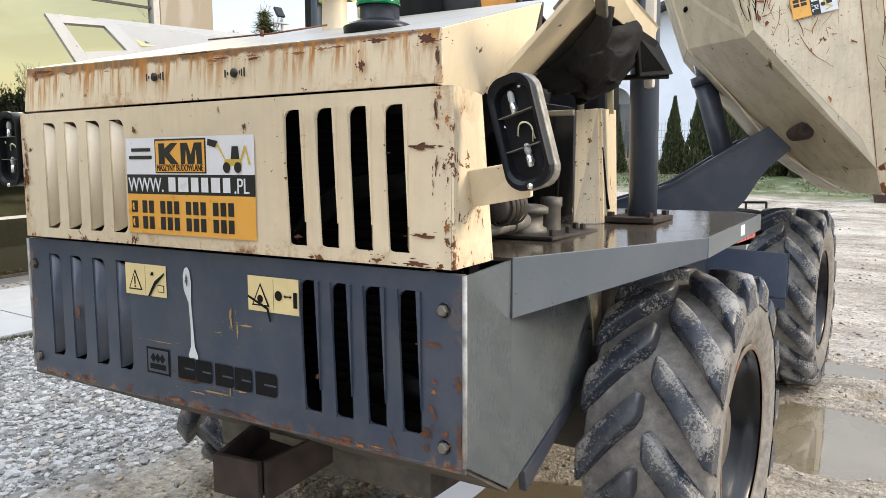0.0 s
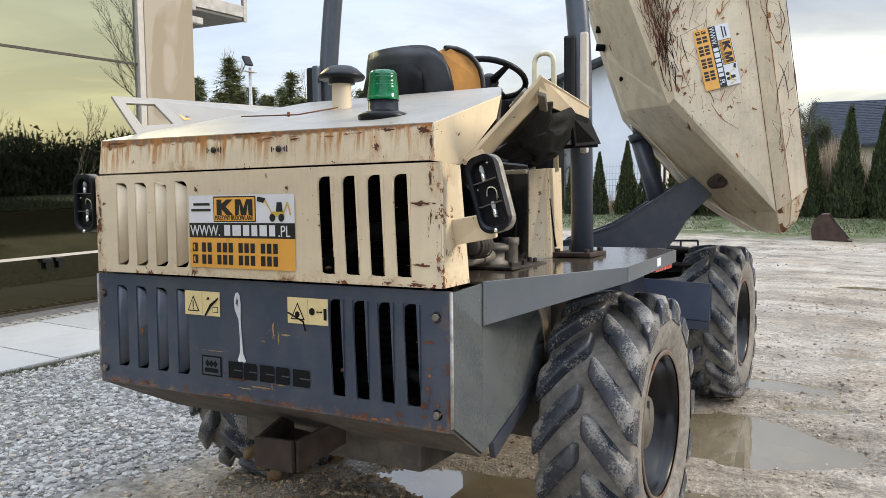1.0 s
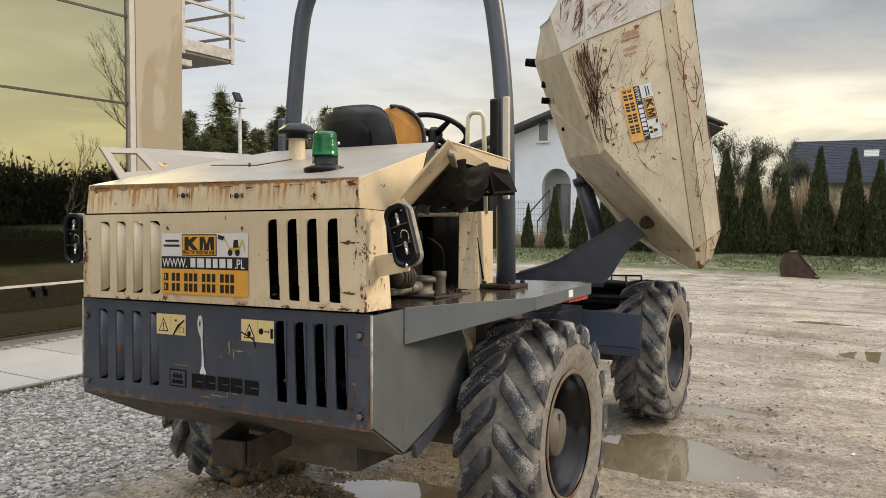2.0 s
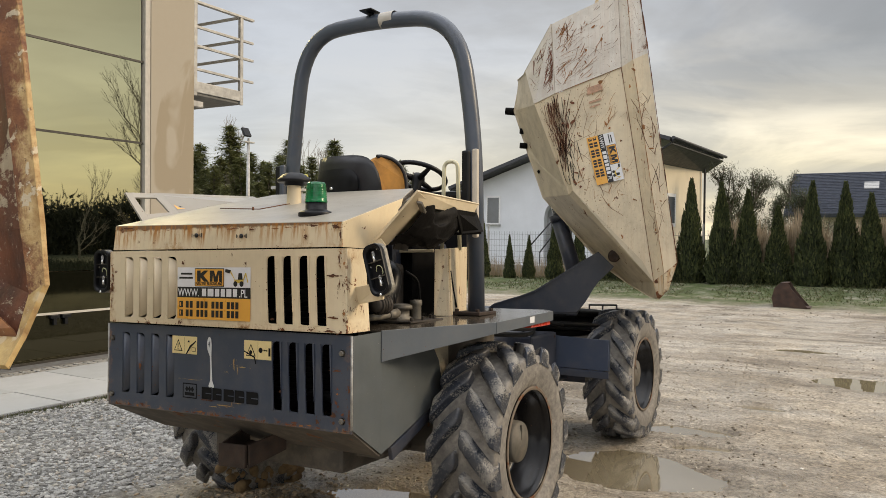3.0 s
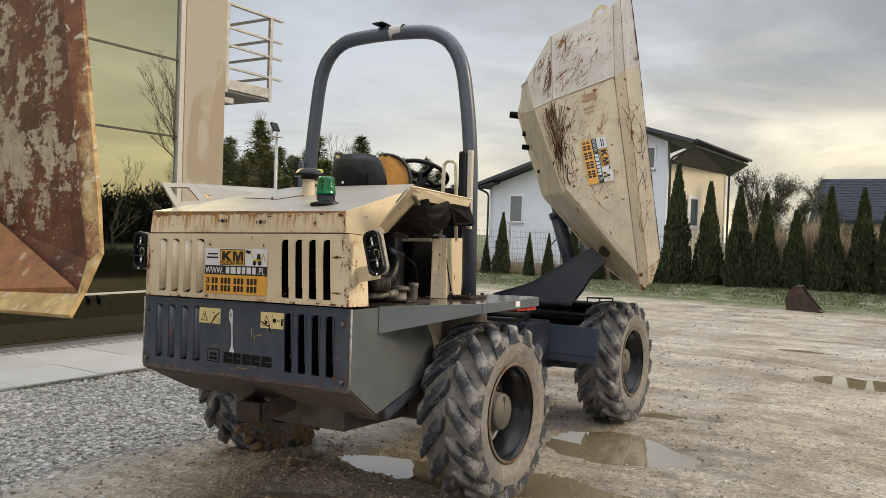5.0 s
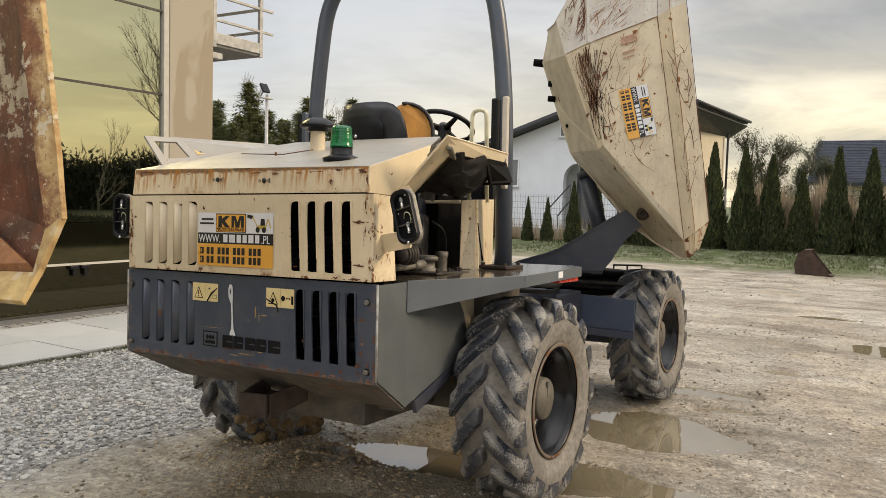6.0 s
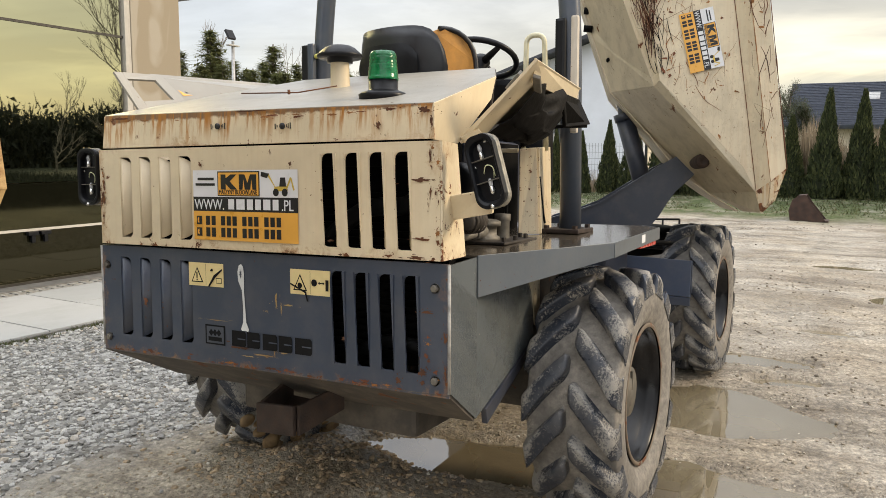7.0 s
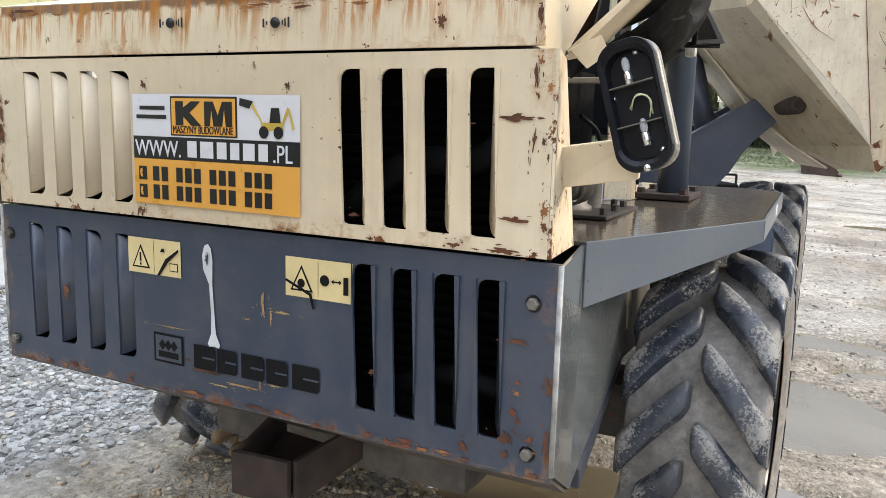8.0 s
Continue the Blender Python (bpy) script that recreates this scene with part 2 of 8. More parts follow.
M_rust = plain("brown_rust", (0.11, 0.042, 0.018), 0.85, 0.0, 0.6, 9.0, 0.4)
M_foam = plain("black_foam_lining", (0.0055, 0.0048, 0.0042), 0.6, 0.0, 0.9, 5.0, 0.8, 0.10)
M_seatb = plain("black_vinyl", (0.014, 0.015, 0.018), 0.38)
M_seato = plain("worn_orange_foam", (0.42, 0.20, 0.045), 0.75, 0.0, 0.4, 8.0)
M_yellow = plain("pale_yellow_paint", (0.66, 0.62, 0.16), 0.4)
M_handle = plain("whitish_handle_paint", (0.66, 0.62, 0.44), 0.4, 0.0, 0.3, 9.0)
M_white = plain("white_film", (0.74, 0.74, 0.75), 0.35, 0.0, 0.04)
M_orange = plain("orange_film", (0.80, 0.40, 0.07), 0.35, 0.0, 0.05)
M_ink = plain("black_ink", (0.012, 0.012, 0.013), 0.4, 0.0, 0.1)
M_blue = plain("digger_yellow_ink", (0.62, 0.44, 0.08), 0.4, 0.0, 0.3)
M_warn = plain("pale_yellow_film", (0.74, 0.60, 0.30), 0.4, 0.0, 0.08)
M_drip = plain("white_paint_drip", (0.66, 0.68, 0.68), 0.4, 0.0, 0.15)
M_red = plain("red_reflector", (0.55, 0.04, 0.02), 0.25, 0.0, 0.1)
M_letter = plain("black_letter_film", (0.005, 0.005, 0.006), 0.6, spec=0.2)
M_wire = plain("white_wire", (0.6, 0.62, 0.4), 0.4)


def green_lens():
    k = Mat("green_lens", 0.12)
    k.b.inputs["Transmission Weight"].default_value = 0.35
    k.bump(k.noise(1.0, 0, 0.5, k.scaled((8, 8, 130))), 0.5, 0.004)
    return k.done(k.mix(k.ramp(k.noise(20, 3), (0.4, 0.0), (0.6, 1.0)), (0.0, 0.14, 0.045), (0.0, 0.24, 0.08)))


M_green = green_lens()


def bulb_glass():
    k = Mat("bulb_glass", 0.08)
    k.b.inputs["Transmission Weight"].default_value = 0.7
    return k.done((0.85, 0.86, 0.86))


M_bulb = bulb_glass()


def rubber(name, base, lo, hi, patch):
    """Tyre rubber: wet black, a smooth coat of brown dust, and dry crusts of mud."""
    k = Mat(name, 0.5, 0.0, 0.45)
    mud = k.ramp(k.noise(3.6, 7, 0.55), (lo, 0.0), (hi, 1.0))
    fine = k.ramp(k.noise(30, 7, 0.75), (0.35, 0.30), (0.66, 1.0))
    c = k.mix(k.math("MULTIPLY", mud, fine), base, (0.275, 0.250, 0.215))
    crust = k.math("ADD", k.math("MULTIPLY", k.noise(8.0, 4), 0.50), k.math("MULTIPLY", k.noise(130, 5, 0.85), 0.50))
    pale = k.ramp(crust, (patch, 0.0), (patch + 0.028, 1.0))
    c = k.mix(k.math("MULTIPLY", pale, 0.75), c, (0.34, 0.318, 0.28))
    k.bump(k.math("ADD", k.noise(30, 6, 0.65), k.math("MULTIPLY", pale, 0.6)), 0.45, 0.008)
    return k.done(c, k.ramp(k.math("MAXIMUM", mud, pale), (0.0, 0.26), (1.0, 0.80)))


M_tyre = rubber("dusty_tyre_rubber", (0.060, 0.056, 0.053), 0.20, 0.50, 0.60)
M_lug = rubber("tyre_lug_rubber", (0.030, 0.035, 0.046), 0.42, 0.86, 0.535)


def glass_front():
    """Gold-tinted mirror glass with a slight waviness between the panes."""
    k = Mat("gold_mirror_glass", 0.015, 1.0)
    k.bump(k.noise(0.35, 2), 0.02, 0.05)
    return k.done((0.44, 0.45, 0.31))


M_glass = glass_front()


def glass_low(name, color, metal):
    k = Mat(name, 0.05, metal)
    k.bump(k.noise(0.35, 2), 0.02, 0.05)
    return k.done(color)


M_glasslow = glass_low("bronze_spandrel_glass", (0.030, 0.027, 0.013), 0.6)
# lower mirror panes, the yard's dark reflection put into their colour
M_glassmid = glass_low("dark_bronze_door_glass", (0.055, 0.055, 0.033), 0.9)
M_underside = painted("muddy_underside", (0.072, 0.062, 0.052), 0.75, 0.635, 0.0, 0.45)
M_clay = plain("yellow_clay", (0.20, 0.130, 0.062), 0.8, 0.0, 0.4, 12.0, 0.5)
M_scar = plain("rust_scar", (0.28, 0.115, 0.034), 0.8, 0.0, 0.5, 12.0)
M_scar2 = plain("dark_red_scar", (0.15, 0.050, 0.022), 0.8, 0.0, 0.5, 12.0)
M_fadedlabel = plain("faded_red_film", (0.44, 0.26, 0.17), 0.6, 0.0, 0.35, 60.0)


def plaster():
    k = Mat("damp_beige_plaster", 0.85)
    wet = k.ramp(k.noise(1.0, 4, 0.5, k.scaled((1.4, 1.4, 0.55), (0.3, 0.35, 0.2)), distort=0.9), (0.50, 0.0), (0.535, 1.0))
    c = k.mix(k.math("MULTIPLY", wet, 0.75), (0.37, 0.325, 0.255), (0.27, 0.215, 0.14))
    c = k.mix(k.math("MULTIPLY", k.noise(14, 6), 0.25), c, (0.30, 0.26, 0.2))
    k.bump(k.noise(70, 4), 0.2, 0.003)
    return k.done(c)


M_plaster = plaster()
M_weld = plain("pale_worn_edge", (0.30, 0.29, 0.27), 0.5, 0.0, 0.5, 30.0)
M_bracket = plain("dark_bracket_rust", (0.034, 0.021, 0.015), 0.85, 0.0, 0.6, 20.0, 0.4)
M_bucket = plain("dark_bucket_rust", (0.050, 0.028, 0.020), 0.85, 0.0, 0.5, 9.0, 0.4)
M_trim = plain("pale_window_trim", (0.46, 0.43, 0.38), 0.6, 0.0, 0.1)
M_frame = plain("dark_bronze_frame", (0.05, 0.045, 0.038), 0.4, 0.3)


def ground_mat():
    """Wet yard: mud with ruts and grit, gravel to one side, grass towards the hedge."""
    k = Mat("wet_yard_ground", 0.6, 0.0, 0.36)
    x, y = k.axis(0), k.axis(1)
    edge = k.noise(0.9, 5, 0.6)
    track = k.noise(1.0, 7, 0.65, k.scaled((0.9, 0.16, 1)), distort=0.5)
    across = k.noise(1.0, 8, 0.68, k.scaled((0.40, 1.15, 1)), distort=0.8)
    tone = k.ramp(k.noise(0.55, 6, 0.6), (0.32, (0.235, 0.190, 0.138)), (0.52, (0.365, 0.305, 0.225)), (0.7, (0.45, 0.385, 0.295)))
    tone = k.mix(k.ramp(track, (0.4, 0.0), (0.62, 0.8)), tone, (0.42, 0.375, 0.31))
    tone = k.mix(k.ramp(across, (0.38, 0.75), (0.49, 0.0)), tone, (0.150, 0.118, 0.082))
    tone = k.mix(k.ramp(across, (0.53, 0.0), (0.64, 0.65)), tone, (0.50, 0.455, 0.38))
    band = k.noise(1.0, 5, 0.6, k.scaled((0.10, 0.85, 1)), distort=0.35)
    tone = k.mix(k.ramp(band, (0.36, 0.55), (0.48, 0.0)), tone, (0.20, 0.165, 0.12))
    tone = k.mix(k.ramp(band, (0.54, 0.0), (0.64, 0.55)), tone, (0.47, 0.43, 0.36))
    grit = k.ramp(k.noise(34, 6, 0.75), (0.33, 0.40), (0.66, 1.30))
    mud = k.mix(1.0, tone, grit, "MULTIPLY")
    clump = k.ramp(k.noise(1.0, 7, 0.72, k.scaled((2.6, 3.8, 1))), (0.34, 0.72), (0.50, 1.04), (0.66, 1.25))
    mud = k.mix(1.0, mud, clump, "MULTIPLY")
    crumb = k.t.nodes.new("ShaderNodeSeparateColor")
    k.t.links.new(k.voronoi(46, None, 1), crumb.inputs[0])
    mud = k.mix(0.42, mud, k.mix(1.0, mud, k.ramp(crumb.outputs[0], (0.0, 0.55), (0.5, 1.0), (0.86, 1.15), (1.0, 1.7)), "MULTIPLY"))
    peb = k.voronoi(70)
    mud = k.mix(k.ramp(peb, (0.10, 0.4), (0.2, 0.0)), mud, (0.33, 0.29, 0.235))
    # dark wet soil round the machine
    near = k.math("ADD", k.math("MULTIPLY", k.math("ABSOLUTE", k.math("SUBTRACT", x, 0.4)), 0.36), k.math("MULTIPLY", k.math("ABSOLUTE", k.math("SUBTRACT", y, 1.3)), 0.27))
    damp = k.ramp(k.math("ADD", near, k.math("MULTIPLY", edge, 0.7)), (0.62, 1.0), (1.2, 0.0))
    mud = k.mix(k.math("MULTIPLY", damp, 0.10), mud, (0.16, 0.120, 0.078))
    # gravel bed
    gx = k.math("ADD", k.math("MULTIPLY", k.math("ADD", x, k.math("MULTIPLY", edge, 1.1)), 0.25), 0.5)
    g = k.math("MULTIPLY", k.ramp(gx, (0.27, 1.0), (0.40, 0.0)), k.ramp(k.math("MULTIPLY", k.math("ADD", y, k.math("MULTIPLY", edge, 3.0)), 0.05), (0.42, 1.0), (0.52, 0.0)))
    stone = k.voronoi(24, None, 1)
    sv = k.t.nodes.new("ShaderNodeSeparateColor")
    k.t.links.new(stone, sv.inputs[0])
    gravel = k.ramp(sv.outputs[0], (0.0, (0.13, 0.127, 0.12)), (0.6, (0.30, 0.295, 0.28)), (1.0, (0.50, 0.49, 0.47)))
    c = k.mix(g, mud, gravel)
    # grass strip
    gy = k.math("ADD", k.math("MULTIPLY", k.math("ADD", y, k.math("MULTIPLY", edge, 3.2)), 0.02), 0.0)
    lawn = k.ramp(gy, (0.345, 0.0), (0.375, 1.0))
    blades = k.ramp(k.noise(9, 8, 0.8), (0.3, (0.035, 0.045, 0.015)), (0.55, (0.075, 0.10, 0.03)), (0.75, (0.16, 0.14, 0.07)))
    lawn = k.math("MULTIPLY", lawn, k.ramp(k.noise(2.2, 6, 0.7), (0.3, 0.35), (0.55, 1.0)))
    c = k.mix(lawn, c, blades)
    # dark rough meadow on the far side of the yard
    field = k.ramp(k.math("ADD", k.math("MULTIPLY", k.math("ADD", x, k.math("MULTIPLY", edge, 1.5)), 0.05), 0.0), (0.200, 0.0), (0.222, 1.0))
    c = k.mix(field, c, k.ramp(k.noise(3, 6, 0.7), (0.35, (0.010, 0.012, 0.006)), (0.65, (0.028, 0.030, 0.014))))
    lawn = k.math("MAXIMUM", lawn, field)
    h = k.math("ADD", k.math("MULTIPLY", k.noise(7, 7, 0.7), 1.4), k.math("ADD", k.math("MULTIPLY", k.noise(40, 5, 0.7), 0.6), k.math("MULTIPLY", peb, -0.25)))
    k.bump(h, 0.75, 0.035)
    wet = k.ramp(k.math("SUBTRACT", k.noise(1.3, 5, 0.65), k.math("MULTIPLY", damp, 0.08)), (0.38, 0.26), (0.58, 0.78))
    wet = k.mix(g, wet, (0.7, 0.7, 0.7))
    return k.done(c, k.mix(lawn, wet, (0.9, 0.9, 0.9)))


M_ground = ground_mat()


def water():
    k = Mat("muddy_puddle_water", 0.01)
    k.b.inputs["IOR"].default_value = 3.3
    k.bump(k.noise(3.0, 3), 0.02, 0.01)
    return k.done(k.mix(k.ramp(k.noise(1.2, 3), (0.35, 0.0), (0.65, 1.0)), (0.165, 0.132, 0.080), (0.22, 0.182, 0.118)))


M_water = water()


def gravel_mat():
    k = Mat("crushed_gravel", 0.7)
    c = k.ramp(k.island(), (0.0, (0.15, 0.145, 0.13)), (0.4, (0.33, 0.32, 0.30)), (0.85, (0.58, 0.57, 0.54)), (1.0, (0.46, 0.39, 0.31)))
    return k.done(k.mix(k.math("MULTIPLY", k.noise(60, 4), 0.4), c, (0.2, 0.19, 0.17)))


M_gravel = gravel_mat()


def grit_mat():
    k = Mat("muddy_grit", 0.6)
    return k.done(k.ramp(k.island(), (0.0, (0.15, 0.118, 0.080)), (0.5, (0.29, 0.24, 0.175)), (0.9, (0.44, 0.39, 0.31)), (1.0, (0.58, 0.55, 0.49))))


M_grit = grit_mat()


def slab_mat():
    k = Mat("pale_concrete_slab", 0.75)
    r = k.random()
    c = k.mix(r, (0.35, 0.355, 0.35), (0.42, 0.42, 0.415))
    c = k.mix(k.math("MULTIPLY", k.ramp(k.noise(2.5, 7, 0.7), (0.45, 0.0), (0.75, 1.0)), 0.45), c, (0.27, 0.27, 0.255))
    k.bump(k.noise(90, 4), 0.15, 0.002)
    return k.done(c)


M_slab = slab_mat()
M_strip = plain("dark_concrete_strip", (0.13, 0.125, 0.115), 0.8, 0.0, 0.3)


def leafy(name, a, b, c2):
    k = Mat(name, 0.75)
    c = k.ramp(k.island(), (0.0, a), (0.6, b), (1.0, c2))
    c = k.mix(k.math("MULTIPLY", k.noise(1.1, 3), 0.5), c, a)
    through_leaf = k.t.nodes.new("ShaderNodeBsdfTranslucent")
    k.put(through_leaf.inputs["Color"], c)
    both = k.t.nodes.new("ShaderNodeMixShader")
    both.inputs[0].default_value = 0.38
    k.t.links.new(k.b.outputs[0], both.inputs[1])
    k.t.links.new(through_leaf.outputs[0], both.inputs[2])
    k.t.links.new(both.outputs[0], k.t.nodes["Material Output"].inputs["Surface"])
    return k.done(c)


M_thuja = leafy("thuja_foliage", (0.020, 0.028, 0.010), (0.058, 0.076, 0.024), (0.14, 0.155, 0.055))
M_spruce = leafy("spruce_needles", (0.10, 0.115, 0.048), (0.20, 0.215, 0.085), (0.34, 0.32, 0.14))
M_reed = leafy("dry_reed", (0.20, 0.155, 0.10), (0.34, 0.27, 0.18), (0.46, 0.38, 0.27))
M_grass = leafy("winter_grass", (0.045, 0.055, 0.020), (0.085, 0.105, 0.035), (0.24, 0.19, 0.10))
M_bark = plain("grey_bark", (0.10, 0.085, 0.07), 0.85, 0.0, 0.4, 8.0, 0.4)
M_twig = plain("bare_twigs", (0.16, 0.13, 0.11), 0.8, 0.0, 0.3)
M_pine = leafy("pine_needles", (0.04, 0.05, 0.028), (0.075, 0.09, 0.045), (0.14, 0.14, 0.07))
M_bush = leafy("dark_far_thicket", (0.010, 0.012, 0.008), (0.02, 0.024, 0.014), (0.035, 0.035, 0.02))
M_wall = plain("white_render", (0.66, 0.68, 0.72), 0.85, 0.0, 0.05, 1.5)
# cream; on the white house's side wall it stands in for evening light
M_wallc = plain("cream_render", (0.70, 0.62, 0.48), 0.85, 0.0, 0.05, 1.5)
M_roof = plain("dark_roof", (0.030, 0.032, 0.038), 0.55, 0.0, 0.3, 3.0)
M_tile = plain("blue_grey_roof_tile", (0.075, 0.085, 0.11), 0.5, 0.0, 0.25, 5.0)
M_pane = plain("house_window_glass", (0.09, 0.10, 0.11), 0.08, 0.0, 0.3, 1.0, 0.0)
M_block = plain("grey_concrete_block", (0.28, 0.27, 0.26), 0.85, 0.0, 0.25, 6.0, 0.3)
M_fence = plain("green_grey_fence_wire", (0.10, 0.11, 0.11), 0.5, 0.3)


def rusty_plate():
    """Old brown coat, scoured through to pale dry cement and bare metal."""
    k = Mat("worn_brown_skip_coat", 0.6)
    brown = k.ramp(k.noise(7, 6, 0.6), (0.3, (0.045, 0.016, 0.010)), (0.7, (0.15, 0.046, 0.020)))
    big = k.noise(5.5, 10, 0.72, distort=0.5)
    slant = k.noise(1.0, 8, 0.75, k.scaled((9, 9, 34)), distort=0.4)
    left = k.ramp(k.axis(0), (0.05, 0.02), (0.45, 0.0))
    low_ = k.ramp(k.math("MULTIPLY", k.axis(2), 0.4), (0.56, 0.0), (0.70, 0.062), (0.80, 0.035), (0.92, 0.0))
    worn = k.ramp(k.math("ADD", k.math("ADD", k.math("MULTIPLY", big, 0.6), k.math("MULTIPLY", slant, 0.4)), k.math("ADD", left, low_)), (0.552, 0.0), (0.572, 1.0))
    tan = k.ramp(k.noise(16, 6, 0.7), (0.3, (0.24, 0.19, 0.125)), (0.7, (0.46, 0.385, 0.27)))
    c = k.mix(k.math("MULTIPLY", worn, 0.9), brown, tan)
    fleck = k.ramp(k.noise(90, 3, 0.6), (0.66, 0.0), (0.70, 1.0))
    c = k.mix(k.math("MULTIPLY", fleck, 0.7), c, (0.40, 0.34, 0.26))
    k.bump(k.math("ADD", k.noise(30, 6), worn), 0.3, 0.006)
    return k.done(c, k.ramp(big, (0.4, 0.45), (0.6, 0.8)))


M_plate = rusty_plate()


def peeling_flange():
    """Brown rust by the wall, ochre paint left along the outer edge, with cream chips and cement splashes."""
    k = Mat("peeling_rust_flange", 0.65)
    x, z = k.axis(0), k.axis(2)
    c = k.ramp(k.noise(11, 8, 0.7), (0.3, (0.085, 0.028, 0.014)), (0.55, (0.20, 0.075, 0.030)), (0.75, (0.36, 0.155, 0.06)))
    out_ = k.math("ADD", k.math("SUBTRACT", x, 0.648), k.math("MULTIPLY", k.math("SUBTRACT", z, 1.553), 0.1743))
    by_edge = k.math("ADD", k.math("MULTIPLY", out_, 6.5), k.math("MULTIPLY", k.math("SUBTRACT", 1.62, z), 0.55))
    ragged = k.math("ADD", by_edge, k.math("MULTIPLY", k.math("SUBTRACT", k.noise(9, 9, 0.75, distort=0.6), 0.5), 2.2))
    ochre = k.ramp(k.noise(22, 6, 0.7), (0.3, (0.34, 0.19, 0.065)), (0.6, (0.56, 0.40, 0.19)), (0.8, (0.62, 0.50, 0.32)))
    c = k.mix(k.ramp(k.math("ADD", ragged, 0.5), (0.10, 0.0), (0.42, 0.92)), c, ochre)
    chip = k.ramp(k.math("ADD", k.math("MULTIPLY", k.noise(15, 3, 0.5, distort=0.8), 0.75), k.math("MULTIPLY", k.noise(60, 4, 0.7), 0.25)), (0.575, 0.0), (0.595, 1.0))
    c = k.mix(k.math("MULTIPLY", chip, 0.9), c, (0.58, 0.49, 0.35))
    pit = k.ramp(k.noise(48, 6, 0.75), (0.34, 0.8), (0.41, 0.0))
    c = k.mix(pit, c, (0.09, 0.032, 0.016))
    k.bump(k.math("ADD", k.noise(26, 7, 0.7), k.math("MULTIPLY", chip, 0.5)), 0.5, 0.010)
    return k.done(c)


M_flange = peeling_flange()


def rust_coat(name, base, dark, dots, dot_size):
    """Orange rust with darker grain and splashes of dry cement."""
    k = Mat(name, 0.7)
    c = k.mix(k.ramp(k.noise(12, 8, 0.7), (0.35, 0.0), (0.68, 1.0)), dark, base)
    splash = k.math("MULTIPLY", k.ramp(k.voronoi(dot_size), (0.20, 1.0), (0.26, 0.0)), k.ramp(k.noise(5, 4), (0.45, 0.0), (0.52, 1.0)))
    c = k.mix(k.math("MULTIPLY", splash, dots), c, (0.52, 0.44, 0.32))
    grit = k.ramp(k.noise(70, 4, 0.7), (0.62, 0.0), (0.68, 1.0))
    c = k.mix(k.math("MULTIPLY", grit, 0.6), c, (0.45, 0.36, 0.24))
    k.bump(k.noise(40, 5, 0.7), 0.35, 0.006)
    return k.done(c)


M_lip = rust_coat("yellow_worn_lip", (0.52, 0.37, 0.15), (0.26, 0.15, 0.06), 0.5, 14.0)
M_orange_rust = rust_coat("orange_rust_floor", (0.34, 0.14, 0.05), (0.17, 0.07, 0.03), 0.5, 12.0)


# ---- mesh helpers ----
def part(name, bm, material, parent=None, label="", smooth=False):
    me = bpy.data.meshes.new(name)
    bmesh.ops.recalc_face_normals(bm, faces=bm.faces)
    bm.to_mesh(me)
    bm.free()
    if smooth:
        for p in me.polygons:
            p.use_smooth = True
    mats = material if isinstance(material, (list, tuple)) else [material]
    for m in mats:
        me.materials.append(m)
    ob = new(name, me)
    if parent is not None:
        ob.parent = parent
    if label:
        ob["label"] = label
    return ob


def box(bm, x0, x1, y0, y1, z0, z1, bevel=0.0, mat=0):
    vs = [bm.verts.new(p) for p in ((x0, y0, z0), (x1, y0, z0), (x1, y1, z0), (x0, y1, z0), (x0, y0, z1), (x1, y0, z1), (x1, y1, z1), (x0, y1, z1))]
    fs = [bm.faces.new([vs[i] for i in f]) for f in ((3, 2, 1, 0), (4, 5, 6, 7), (0, 1, 5, 4), (1, 2, 6, 5), (2, 3, 7, 6), (3, 0, 4, 7))]
    for f in fs:
        f.material_index = mat
    if bevel:
        bmesh.ops.bevel(bm, geom=list({e for f in fs for e in f.edges}), offset=bevel, segments=2, affect="EDGES", profile=0.6)
    return bm


def slab(bm, pts, thick, bevel=0.0, mat=0):
    """A flat plate with the outline pts (3D), thick metres deep against its normal."""
    pts = [Vector(p) for p in pts]
    n = Vector((0, 0, 0))
    for i, p in enumerate(pts):
        n += p.cross(pts[(i + 1) % len(pts)])
    n.normalize()
    a = [bm.verts.new(p) for p in pts]
    b = [bm.verts.new(p - n * thick) for p in pts]
    k = len(pts)
    fs = [bm.faces.new(a), bm.faces.new(b[::-1])]
    fs += [bm.faces.new((a[i], b[i], b[(i + 1) % k], a[(i + 1) % k])) for i in range(k)]
    for f in fs:
        f.material_index = mat
    if bevel:
        bmesh.ops.bevel(bm, geom=list({e for f in fs for e in f.edges}), offset=bevel, segments=2, affect="EDGES", profile=0.6)
    return bm


def tube(bm, path, r, seg=12, cap=True, mat=0):
    """A round bar along the points of path; r is one radius or one a point."""
    path = [Vector(p) for p in path]
    rs = r if isinstance(r, (list, tuple)) else [r] * len(path)
    rings, side = [], None
    for i, p in enumerate(path):
        d = (path[min(i + 1, len(path) - 1)] - path[max(i - 1, 0)]).normalized()
        if side is None:
            side = d.orthogonal().normalized()
        side = (side - d * side.dot(d)).normalized()
        up_ = d.cross(side)
        rings.append([bm.verts.new(p + (side * math.cos(a) + up_ * math.sin(a)) * rs[i]) for a in (2 * math.pi * j / seg for j in range(seg))])
    for a, b in zip(rings, rings[1:]):
        for j in range(seg):
            f = bm.faces.new((a[j], a[(j + 1) % seg], b[(j + 1) % seg], b[j]))
            f.material_index, f.smooth = mat, True
    if cap:
        for ring in (rings[0][::-1], rings[-1]):
            f = bm.faces.new(ring)
            f.material_index = mat
    return bm


